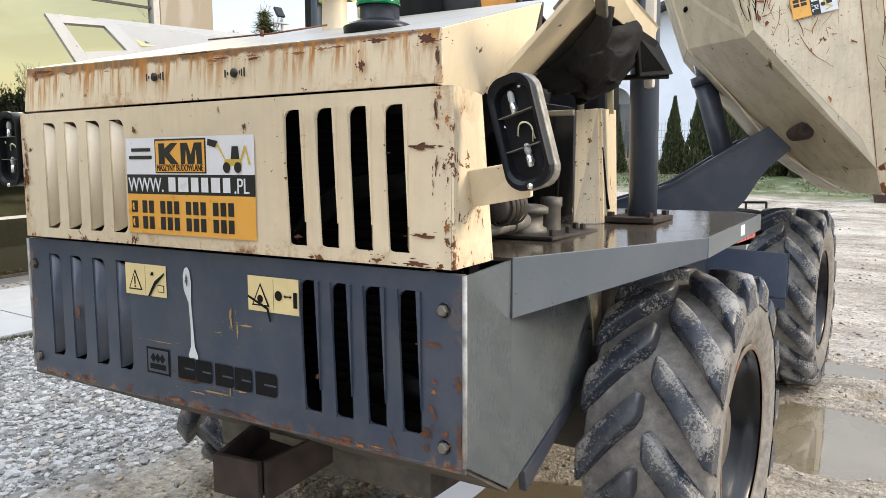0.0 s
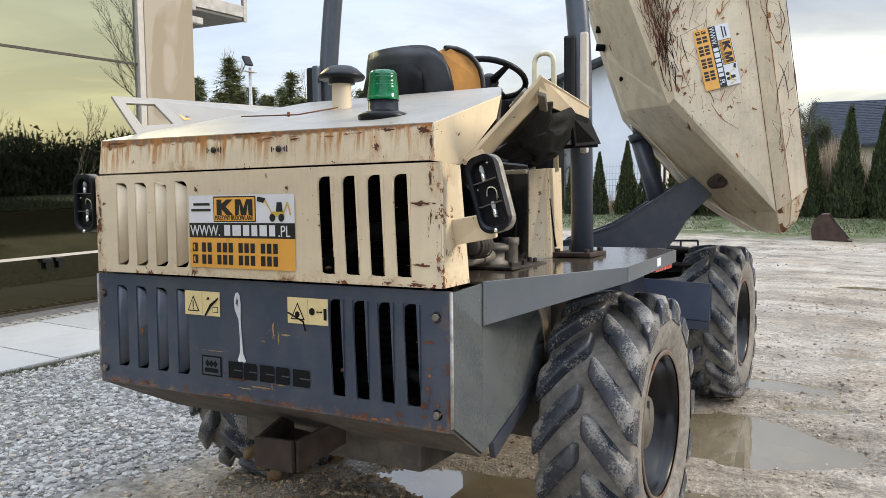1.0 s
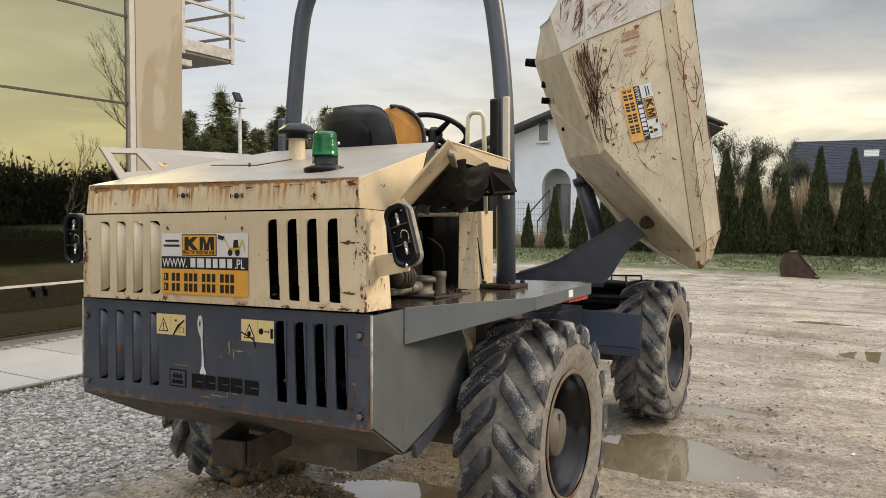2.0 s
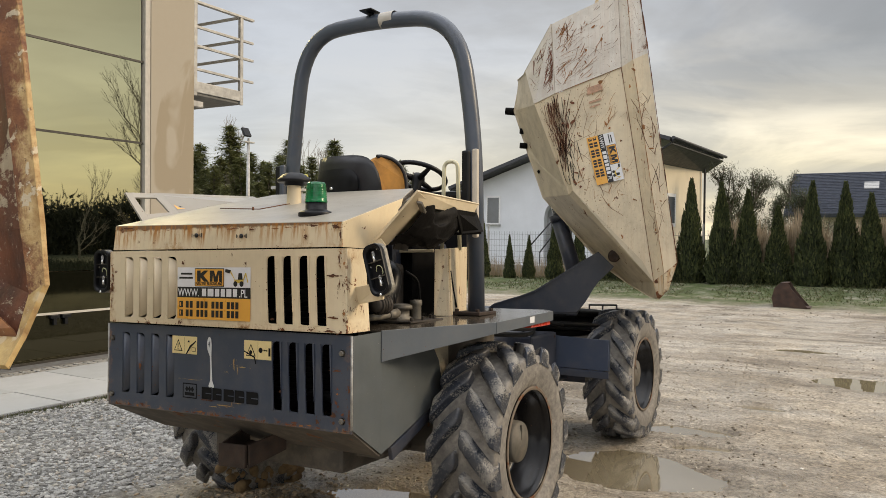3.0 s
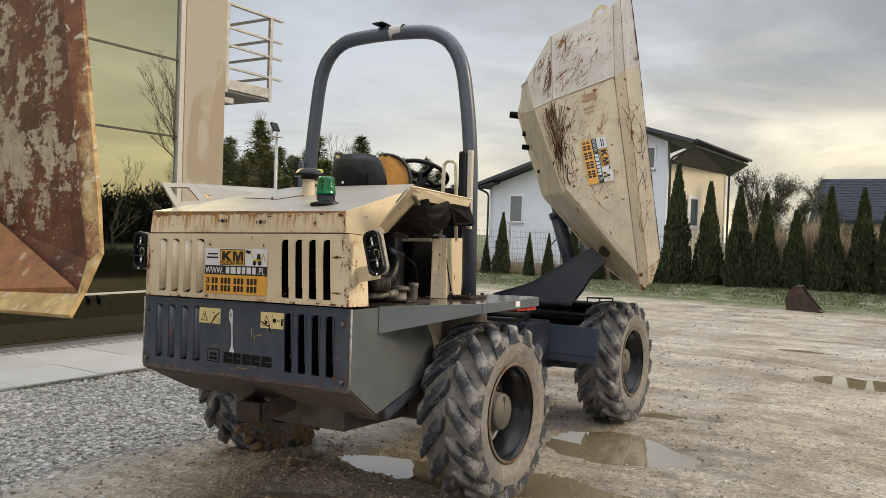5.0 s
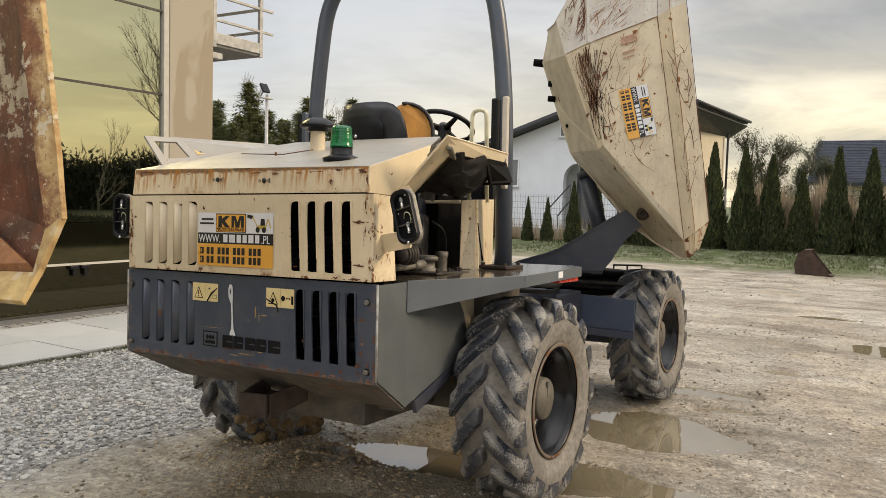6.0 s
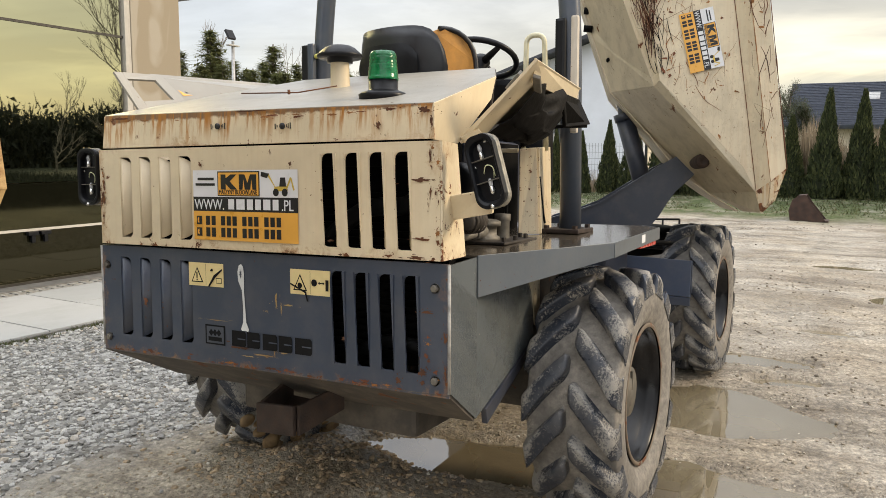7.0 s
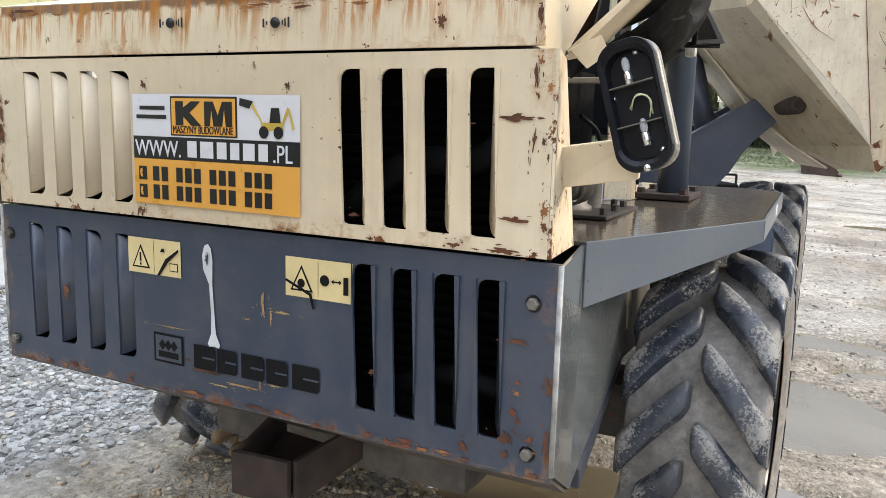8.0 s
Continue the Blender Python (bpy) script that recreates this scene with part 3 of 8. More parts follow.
def lathe(bm, prof, centre, axis="z", seg=32, mat=0, smooth=True):
    """prof: (radius, height along axis) from one end to the other."""
    cx, cy, cz = centre
    rings = []
    for r, h in prof:
        ring = []
        for j in range(seg):
            a = 2 * math.pi * j / seg
            u, v = r * math.cos(a), r * math.sin(a)
            ring.append(bm.verts.new((cx + u, cy + v, cz + h) if axis == "z" else (cx + h, cy + u, cz + v) if axis == "x" else (cx + u, cy + h, cz + v)))
        rings.append(ring)
    for a, b in zip(rings, rings[1:]):
        for j in range(seg):
            f = bm.faces.new((a[j], a[(j + 1) % seg], b[(j + 1) % seg], b[j]))
            f.material_index, f.smooth = mat, smooth
    return bm


def arc(points, radius, steps=6):
    """Rounds the corners of an open path of points."""
    pts = [Vector(p) for p in points]
    out = [pts[0]]
    for a, b, c in zip(pts, pts[1:], pts[2:]):
        ra = min(radius, (a - b).length * 0.49)
        rc = min(radius, (c - b).length * 0.49)
        p, q = b + (a - b).normalized() * ra, b + (c - b).normalized() * rc
        out += [(p * (1 - t) + b * t) * (1 - t) + (b * (1 - t) + q * t) * t for t in (i / steps for i in range(steps + 1))]
    return out + [pts[-1]]


def raw(name, verts, faces, material, parent=None, label=""):
    me = bpy.data.meshes.new(name)
    me.from_pydata(verts, [], faces)
    me.update()
    me.materials.append(material)
    ob = new(name, me)
    if parent is not None:
        ob.parent = parent
    if label:
        ob["label"] = label
    return ob


def letters(text, size, m, material, name, parent, squeeze=1.0):
    cu = bpy.data.curves.new(name, "FONT")
    cu.body, cu.size, cu.extrude = text, size, 0.0006
    tmp = new(name + "_curve", cu)
    me = bpy.data.meshes.new_from_object(tmp)
    bpy.data.objects.remove(tmp)
    me.transform(m @ Matrix.Diagonal((squeeze, 1, 1, 1)))
    me.materials.append(material)
    ob = new(name, me)
    ob.parent = parent
    return ob


def empty(name, m=None):
    ob = new(name)
    ob.empty_display_size = 0.2
    if m is not None:
        ob.matrix_world = m
    return ob


# ---- the yard ----
PUDDLES = [  # centre x, y, half length, half width, turn in degrees
    (1.08, 2.68, 0.56, 0.42, -4), (0.42, 1.40, 0.80, 0.26, 12), (1.12, 1.62, 0.55, 0.22, 0), (1.55, 9.27, 0.42, 0.16, 8),
    (2.55, 6.95, 0.70, 0.36, 0), (1.50, 5.09, 0.26, 0.13, 8), (1.16, 3.93, 0.36, 0.19, 8), (1.38, 3.45, 0.24, 0.10, 20), (0.05, 0.55, 0.30, 0.10, 25), (3.4, 4.4, 0.4, 0.2, 30)]


def sheet_axis(lo, hi, step, far):
    inner = list(np.arange(lo, hi + step / 2, step))
    out_, d = [], step
    x = hi
    while x < far:
        d *= 1.22
        x += d
        out_.append(x)
    neg, d, x = [], step, lo
    while x > -far:
        d *= 1.22
        x -= d
        neg.append(x)
    return np.array(neg[::-1] + inner + out_)


def bank_height(x):
    """The low bank under the hedge, a little higher to the right."""
    return 0.20 + 0.013 * min(11.0, max(0.0, x + 9.0))


def ground_height(x, y):
    d = math.hypot(x - 0.5, y - 3)
    amp = 1.0 if d < 14 else max(0.15, 14 / d)
    z = 0.014 + 0.020 * noise.noise((x * 0.9, y * 0.9, 0.3)) + 0.011 * noise.noise((x * 3.1, y * 3.1, 4.0)) + 0.006 * noise.noise((x * 8, y * 8, 2.0))
    rut = 0.010 * math.sin(x * 2.4 + 1.2 * noise.noise((x * 0.3, y * 0.25, 9.0)) * 3)
    z = (z + (rut if y > 3.5 and x > 0 else 0)) * amp
    heap = math.exp(-((x + 0.28) / 0.42) ** 2 - ((y - 0.82) / 0.34) ** 2)
    z += heap * (0.075 + 0.06 * abs(noise.noise((x * 7, y * 7, 1.0))) + 0.03 * noise.noise((x * 16, y * 16, 5.0)))
    for px, py, a, b, turn in PUDDLES:
        c, s = math.cos(radians(turn)), math.sin(radians(turn))
        u, v = ((x - px) * c + (y - py) * s) / a, (-(x - px) * s + (y - py) * c) / b
        r = math.hypot(u, v) + 0.30 * noise.noise((x * 2.6, y * 2.6, 7.0)) + 0.12 * noise.noise((x * 9.0, y * 9.0, 3.0))
        if r < 1.5:
            k = min(1.0, max(0.0, (1.25 - r) / 0.5))
            k = k * k * (3 - 2 * k)
            z = z * (1 - k) - 0.030 * k
    if x < -3.2:
        z = min(z, 0.02)
    if y > 17:
        z += min(1.0, (y - 17) / 3.1) * bank_height(x)
    return z


def build_ground():
    xs, ys = sheet_axis(-6.0, 5.0, 0.065, 900), sheet_axis(-3.5, 9.5, 0.065, 900)
    verts = [(x, y, ground_height(x, y)) for y in ys for x in xs]
    n = len(xs)
    faces = [(j * n + i, j * n + i + 1, (j + 1) * n + i + 1, (j + 1) * n + i) for j in range(len(ys) - 1) for i in range(n - 1)]
    ob = raw("ground", verts, faces, M_ground)
    for p in ob.data.polygons:
        p.use_smooth = True
    tagged(ob, "wet brown muddy yard with gravel and tyre ruts", "ground", kind="structure")


build_ground()
WATER = -0.006
for i_, (px, py, a, b, turn) in enumerate(PUDDLES):
    bm = bmesh.new()
    c, s = math.cos(radians(turn)), math.sin(radians(turn))
    ring = []
    for i in range(40):
        t = 2 * math.pi * i / 40
        u, v = 1.22 * a * math.cos(t), 1.22 * b * math.sin(t)
        ring.append(bm.verts.new((px + u * c - v * s, py + u * s + v * c, WATER - 0.0025 * (i_ % 3))))
    bm.faces.new(ring)
    tagged(part("puddle", bm, M_water), "shallow muddy brown puddle reflecting the sky", "puddle", "puddles in the yard", "structure")


def stones(name, n, place, lo, hi, material, seed, label, cat):
    """Loose stones as one mesh: squashed, jittered icosahedra."""
    rng = np.random.default_rng(seed)
    g = (1 + 5 ** 0.5) / 2
    ico = np.array([(-1, g, 0), (1, g, 0), (-1, -g, 0), (1, -g, 0), (0, -1, g), (0, 1, g), (0, -1, -g), (0, 1, -g), (g, 0, -1), (g, 0, 1), (-g, 0, -1), (-g, 0, 1)]) / 1.9
    tri = np.array([(0, 11, 5), (0, 5, 1), (0, 1, 7), (0, 7, 10), (0, 10, 11), (1, 5, 9), (5, 11, 4), (11, 10, 2), (10, 7, 6), (7, 1, 8), (3, 9, 4), (3, 4, 2), (3, 2, 6), (3, 6, 8), (3, 8, 9), (4, 9, 5), (2, 4, 11), (6, 2, 10), (8, 6, 7), (9, 8, 1)])
    vs, fs = [], []
    for i in range(n):
        x, y = place(rng)
        r = lo + (hi - lo) * rng.random() ** 2.2
        p = ico * (1 + rng.normal(0, 0.16, (12, 1))) * np.array([r, r * rng.uniform(0.55, 0.95), r * rng.uniform(0.4, 0.75)])
        a = rng.uniform(0, 6.28)
        b = rng.normal(0, 0.3)
        p = p @ np.array([[1, 0, 0], [0, math.cos(b), -math.sin(b)], [0, math.sin(b), math.cos(b)]]) @ np.array([[math.cos(a), -math.sin(a), 0], [math.sin(a), math.cos(a), 0], [0, 0, 1]])
        p += np.array([x, y, ground_height(x, y) + r * 0.18])
        vs.append(p)
        fs.append(tri + 12 * i)
    ob = raw(name, np.concatenate(vs).tolist(), np.concatenate(fs).tolist(), material)
    return tagged(ob, label, cat, kind="stuff")


def gravel_place(rng):
    while True:
        x, y = rng.uniform(-3.66, -0.7), rng.uniform(-0.6, 9.0) if rng.random() < 0.8 else rng.uniform(-2.5, 3.0)
        edge = -1.25 + 0.5 * noise.noise((x * 0.9, y * 0.9, 3.0)) + (0.12 * (y - 3) if y > 3 else 0)
        if x < edge or rng.random() < 0.10 * math.exp(-(x - edge) * 3.5):
            return x, y


def mud_place(rng):
    return (rng.normal(0.2, 1.5), rng.normal(1.6, 2.4)) if rng.random() < 0.6 else (rng.uniform(-1.2, 4.5), rng.uniform(-1.5, 10))


def heap_place(rng):
    return rng.normal(-0.26, 0.36), rng.normal(0.80, 0.28)


stones("gravel_bed", 25000, gravel_place, 0.007, 0.025, M_gravel, 3, "pale grey crushed gravel covering the yard edge", "gravel")
stones("grit", 11000, mud_place, 0.003, 0.015, M_grit, 5, "scattered small stones on wet mud", "stones")
M_clod = plain("wet_clod", (0.34, 0.255, 0.165), 0.7, 0.0, 0.4, 20.0, 0.5)
def track_place(rng):
    x, y = rng.uniform(-0.5, 4.8), rng.uniform(3.0, 16.0)
    while noise.noise((x * 0.5, y * 1.1, 5.0)) + 0.6 * noise.noise((x * 4.0, y * 4.0, 1.0)) < 0.22:
        x, y = rng.uniform(-0.5, 4.8), rng.uniform(3.0, 16.0)
    return x, y


M_clod2 = plain("drying_clod", (0.17, 0.14, 0.105), 0.8, 0.0, 0.35, 20.0, 0.4)
stones("track_clods", 1300, track_place, 0.003, 0.020, M_clod2, 12, "brown mud crumbs along the tyre tracks", "mud")
stones("mud_clods", 2200, heap_place, 0.002, 0.019, M_clod, 8, "wet brown mud clods heaped behind the machine", "mud")

# grass strip in front of the hedge
def build_grass():
    rng = np.random.default_rng(11)
    vs, fs = [], []
    for i in range(15000):
        x, y = rng.uniform(-13, 7), rng.uniform(17.0, 20.8)
        if rng.random() < 0.5 * (1 - (y - 17) / 2.0) or noise.noise((x * 0.8, y * 0.8, 2.0)) < -0.28:
            continue
        h, a = rng.uniform(0.02, 0.085), rng.uniform(0, 6.28)
        z = ground_height(x, y)
        dx, dy = 0.013 * math.cos(a), 0.013 * math.sin(a)
        k = len(vs)
        vs += [(x - dx, y - dy, z), (x + dx, y + dy, z), (x + rng.normal(0, 0.05), y + rng.normal(0, 0.05), z + h)]
        fs.append((k, k + 1, k + 2))
    tagged(raw("grass", vs, fs, M_grass), "patchy winter grass below the hedge", "grass", kind="stuff")


build_grass()

# ---- the glazed building ----
FX = -5.75
CY0, CY1 = 4.27, 5.08          # the plastered end pier
bm = bmesh.new()
box(bm, FX - 6.0, FX - 0.06, -12.0, CY1 - 0.25, 0.0, 9.5)
tagged(part("wall_north", bm, M_plaster), "plain plastered body of the glazed hall", "wall", kind="structure")
bm = bmesh.new()
box(bm, FX - 0.9, FX + 0.03, CY0 + 0.10, CY1, 0.0, 9.5, 0.012)
tagged(part("wall_pier", bm, M_plaster), "beige plastered pier with damp stains", "wall", kind="structure")
bm = bmesh.new()
box(bm, FX - 0.2, FX + 0.045, CY0, CY0 + 0.045, 0.0, 9.5, 0.006)
box(bm, FX - 0.2, FX + 0.02, CY0 + 0.047, CY0 + 0.098, 0.0, 9.5, 0.006)
tagged(part("trim", bm, M_trim), "pale metal cover strip beside the glazing", "trim", kind="structure")
front = empty("window_1")
tagged(front, "gold-tinted mirror glass front with thin dark transoms", "window", kind="structure")
TRANSOMS = [0.06, 0.60, 1.08, 2.68, 3.71, 4.74, 5.77, 6.8]
pane_y = [-11.5, -7.0, -2.5, CY0 - 0.03]
for za, zb in zip(TRANSOMS, TRANSOMS[1:]):
    for ya, yb in zip(pane_y, pane_y[1:]):
        bm = bmesh.new()
        box(bm, FX - 0.03, FX, ya + 0.004, yb - 0.004, za + 0.004, zb - 0.004)
        part("pane", bm, M_glass if za > 1 else M_glassmid if za > 0.5 else M_glasslow, front)
for z in TRANSOMS:
    if z == 1.08:
        continue
    bm = bmesh.new()
    box(bm, FX - 0.02, FX + 0.012, -11.5, CY0, z - 0.013, z + 0.013)
    part("transom", bm, M_trim if z == 0.60 else M_frame, front, "pale aluminium rail" if z == 0.60 else "")
bm = bmesh.new()
for y in (3.05, 3.19):
    box(bm, FX, FX + 0.05, y - 0.055, y + 0.055, 0.545, 0.585, 0.006)
    box(bm, FX + 0.012, FX + 0.045, y - 0.02, y + 0.02, 0.47, 0.55, 0.005)
part("door_handle", bm, M_black, front, "black paired handles")
bm = bmesh.new()
box(bm, FX, FX + 0.004, 0.2, 1.75, 0.09, 0.575)
part("door_panel", bm, M_black, front, "dark door leaf in the lower glazing")
bm = bmesh.new()
box(bm, FX - 0.06, FX + 0.24, -12, 8.0, -0.05, 0.045, 0.006)
tagged(part("plinth", bm, M_strip), "dark concrete strip along the glazing", "plinth", kind="structure")
# drain grate beside the plinth
bm = bmesh.new()
box(bm, FX + 0.25, FX + 0.42, -12, 8.0, -0.05, 0.012)
drain = tagged(part("drain_channel", bm, M_black), "black drain channel with a pale metal grating", "drain", kind="structure")
bm = bmesh.new()
y = -3.0
while y < 8.0:
    box(bm, FX + 0.25, FX + 0.42, y, y + 0.022, 0.0, 0.036)
    y += 0.125
for x in (FX + 0.245, FX + 0.325, FX + 0.405):
    box(bm, x, x + 0.018, -3, 8.0, 0.0, 0.034)
part("grating", bm, M_alu, drain)

# balcony on the far end of the hall
# floor plate steel, darkened to hold the shade of its underside
M_floorplate = plain("weathered_steel_plate", (0.12, 0.12, 0.115), 0.6, 0.3, 0.3)
balcony = empty("balcony")
tagged(balcony, "galvanised steel balcony with a barred railing", "balcony")
bx0, bx1, by0, by1, bz = FX - 1.15, FX - 0.02, CY1 + 0.01, 6.03, 3.46
bm = bmesh.new()
box(bm, bx0, bx1, by0, by1, bz - 0.02, bz + 0.02, 0.004)
part("floor_plate", bm, M_floorplate, balcony)
bm = bmesh.new()
box(bm, bx1 - 0.03, bx1 + 0.02, by0, by1, bz + 0.02, bz + 0.17, 0.006)
part("kick_board", bm, M_alu, balcony)
bm = bmesh.new()
box(bm, bx0, bx1, by1 - 0.03, by1, bz + 0.02, bz + 0.12, 0.006)
part("kick_board", bm, M_alu, balcony)
bm = bmesh.new()
box(bm, bx1 - 0.10, bx1 - 0.02, by0, by0 + 0.22, bz - 0.17, bz - 0.09, 0.006)
part("bracket", bm, M_alu, balcony)
for px, py in ((bx1, by0 + 0.04), (bx1, by1 - 0.03), (bx0, by1 - 0.03)):
    bm = bmesh.new()
    box(bm, px - 0.025, px + 0.025, py - 0.03, py + 0.03, bz - 0.03, 4.71, 0.005)
    part("post", bm, M_alu, balcony)
for z in (4.72, 4.38, 4.12, 3.80):
    w = 0.03 if z > 4.6 else 0.018
    bm = bmesh.new()
    box(bm, bx1 - w, bx1 + w, by0, by1 + 0.22, z - 0.018, z + 0.018, 0.004)
    part("rail", bm, M_alu, balcony)
    bm = bmesh.new()
    box(bm, bx0, bx1 - w - 0.002, by1 - 0.04, by1, z - 0.022, z + 0.014, 0.004)
    part("rail", bm, M_alu, balcony)

# flood-light mast
mast = empty("lamp_post")
tagged(mast, "galvanised mast with a black flood light", "lamp post")
lx, ly = -13.6, 14.2
bm = bmesh.new()
tube(bm, [(lx, ly, -0.05), (lx, ly, 4.3)], [0.065, 0.042], 12)
part("pole", bm, M_alu, mast)
bm = bmesh.new()
box(bm, lx - 0.06, lx + 0.06, ly - 0.2, ly + 0.2, 4.17, 4.21, 0.01)
part("cross_arm", bm, M_alu, mast)
bm = bmesh.new()
slab(bm, [(lx + 0.12, ly - 0.24, 4.36), (lx + 0.12, ly + 0.02, 4.36), (lx - 0.02, ly + 0.02, 4.60), (lx - 0.02, ly - 0.24, 4.60)], 0.07, 0.01)
part("flood_light", bm, M_black, mast)
bm = bmesh.new()
for dx, dy, h in ((0.7, 0.9, 2.86), (0.72, 1.5, 2.86)):
    tube(bm, [(lx + dx, ly + dy, 0), (lx + dx, ly + dy, h)], 0.04, 8)
box(bm, lx + 0.6, lx + 0.8, ly + 0.3, ly + 1.9, 2.84, 2.92, 0.01)
tagged(part("sign_frame", bm, M_alu), "low galvanised steel frame beside the mast", "frame")

# ---- hedge, fence, reeds ----
def thuja_mesh(seed, n=4600):
    """A slim cone of upright fans of leaf, with a ragged outline; one metre high, to be scaled."""
    rng = np.random.default_rng(seed)
    vs, fs = [], []
    for i in range(n):
        h = rng.random() ** 1.25
        a = rng.uniform(0, 2 * math.pi)
        lobes = 1 + 0.13 * math.sin(3 * a + seed) + 0.10 * math.sin(7 * h * 3 + 2 * a)
        rad = 0.172 * (1 - h) ** 0.92 * (0.80 + 0.20 * min(1, h * 9)) * lobes + 0.003
        r = rad * (0.72 + 0.34 * rng.random())
        x, y, z = r * math.cos(a), r * math.sin(a), h * 0.985
        w, l = rng.uniform(0.007, 0.014), rng.uniform(0.022, 0.05)
        t = a + rng.normal(0, 0.9)
        ux, uy = -math.sin(t) * w, math.cos(t) * w
        ox, oy = math.cos(a) * l * 0.35, math.sin(a) * l * 0.35
        k = len(vs)
        vs += [(x - ux, y - uy, z), (x + ox * 0.4, y + oy * 0.4, z - l * 0.2), (x + ux, y + uy, z), (x + ox, y + oy, z + l)]
        fs.append((k, k + 1, k + 2, k + 3))
    # dark inner body
    k0, seg = len(vs), 12
    for h, s in ((0.0, 0.11), (0.12, 0.125), (0.5, 0.068), (0.85, 0.016), (0.95, 0.003)):
        for j in range(seg):
            b = 2 * math.pi * j / seg
            vs.append((s * math.cos(b), s * math.sin(b), h))
    for q_ in range(4):
        for j in range(seg):
            fs.append((k0 + q_ * seg + j, k0 + q_ * seg + (j + 1) % seg, k0 + (q_ + 1) * seg + (j + 1) % seg, k0 + (q_ + 1) * seg + j))
    me = bpy.data.meshes.new("crown")
    me.from_pydata(vs, [], fs)
    me.update()
    me.materials.append(M_thuja)
    return me


THUJAS = [thuja_mesh(s) for s in (1, 2, 3)]
bm = bmesh.new()
tube(bm, [(0, 0, -0.05), (0, 0, 0.12)], [0.018, 0.014], 8)
trunk_me = part("trunk", bm, M_bark)
TRUNK = trunk_me.data
bpy.data.objects.remove(trunk_me)
hedge = [(-9.72, 1.25, 1.0), (-9.15, 2.1, 1.0), (-8.05, 1.45, 0.9), (-7.45, 1.45, 1.0), (-6.58, 1.95, 1.0), (-5.72, 1.9, 1.05), (-4.97, 2.2, 1.1), (-4.2, 2.6, 1.0),
         (-3.33, 3.62, 0.86), (-2.43, 3.08, 0.92), (-1.57, 2.95, 0.95), (-0.88, 2.75, 1.02), (-0.12, 2.3, 1.25), (0.74, 2.9, 1.0), (1.50, 2.9, 1.0), (2.10, 2.6, 1.12),
         (2.85, 2.8, 1.05), (3.6, 2.7, 1.1), (4.4, 2.9, 1.0), (5.2, 2.6, 1.1), (6.0, 2.8, 1.0)]
for i, (x, h, w) in enumerate(hedge):
    t = empty("thuja_tree")
    y = 20.3 + 0.12 * math.sin(i * 2.3)
    h -= bank_height(x) - 0.14
    t.matrix_world = Matrix.Translation((x, y, ground_height(x, y) - 0.02)) @ Matrix.Rotation(i * 1.7, 4, "Z") @ Matrix.Diagonal((h * w if h > 2.2 else h * w * 0.92, h * w if h > 2.2 else h * w * 0.92, h, 1))
    tagged(t, "slim dark green thuja in the hedge row" if h > 2.2 else "small green thuja by the white house fence", "tree", "thuja hedge")
    c = new("crown", THUJAS[i % 3])
    c.parent = t
    c = new("trunk", TRUNK)
    c.parent = t

# reeds behind the hedge
def build_reeds():
    rng = np.random.default_rng(21)
    vs, fs = [], []
    for i in range(9500):
        x, y = rng.uniform(-1.9, 9.5), rng.uniform(21.0, 22.3)
        h = rng.uniform(1.5, 2.6) * (0.75 + 0.25 * noise.noise((x * 1.3, 0, 0)) + 0.1)
        a = rng.uniform(0, 3.14)
        w = rng.uniform(0.008, 0.022)
        dx, dy = w * math.cos(a), w * math.sin(a)
        lx_, ly_ = rng.normal(0, 0.16), rng.normal(0, 0.12)
        k = len(vs)
        vs += [(x - dx, y - dy, 0.1), (x + dx, y + dy, 0.1), (x + lx_ * 0.6 + dx, y + ly_ * 0.6 + dy, h * 0.75), (x + lx_ * 0.6 - dx, y + ly_ * 0.6 - dy, h * 0.75), (x + lx_, y + ly_, h)]
        fs += [(k, k + 1, k + 2, k + 3), (k + 3, k + 2, k + 4)]
    tagged(raw("reeds", vs, fs, M_reed), "dry tan reeds standing behind the hedge", "reeds", kind="stuff")
    vs, fs = [], []
    for i in range(2600):
        x, y = rng.uniform(-10.5, -2.2), rng.uniform(20.6, 21.4)
        h = rng.uniform(0.25, 0.95)
        w, a = rng.uniform(0.006, 0.014), rng.uniform(0, 3.14)
        k = len(vs)
        vs += [(x - w * math.cos(a), y - w * math.sin(a), 0.1), (x + w * math.cos(a), y + w * math.sin(a), 0.1), (x + rng.normal(0, 0.1), y + rng.normal(0, 0.1), 0.1 + h)]
        fs.append((k, k + 1, k + 2))
    tagged(raw("dry_weeds", vs, fs, M_reed), "dry brown weeds along the house fence", "weeds", kind="stuff")


build_reeds()

fence = empty("fence")
tagged(fence, "grey wire-panel fence on a pale block plinth", "fence")
for i in range(6):
    x0 = -15.0 + i * 2.5
    bm = bmesh.new()
    z = 0.62
    while z < 1.75:
        box(bm, x0, x0 + 2.46, 22.6, 22.608, z, z + 0.008)
        z += 0.2
    x = x0
    while x < x0 + 2.46:
        box(bm, x, x + 0.006, 22.608, 22.614, 0.6, 1.72)
        x += 0.1
    part("wire_panel", bm, M_fence, fence)
    bm = bmesh.new()
    box(bm, x0 - 0.06, x0 - 0.01, 22.58, 22.64, 0, 2.0, 0.006)
    part("post", bm, M_alu, fence)
    for j in range(5):
        for r_ in range(2):
            bm = bmesh.new()
            box(bm, x0 + j * 0.5 + (0.12 if r_ else 0) + 0.006, x0 + j * 0.5 + (0.12 if r_ else 0) + 0.49, 22.62, 22.8, 0.02 + r_ * 0.26, 0.27 + r_ * 0.26, 0.015)
            part("block", bm, M_block, fence)

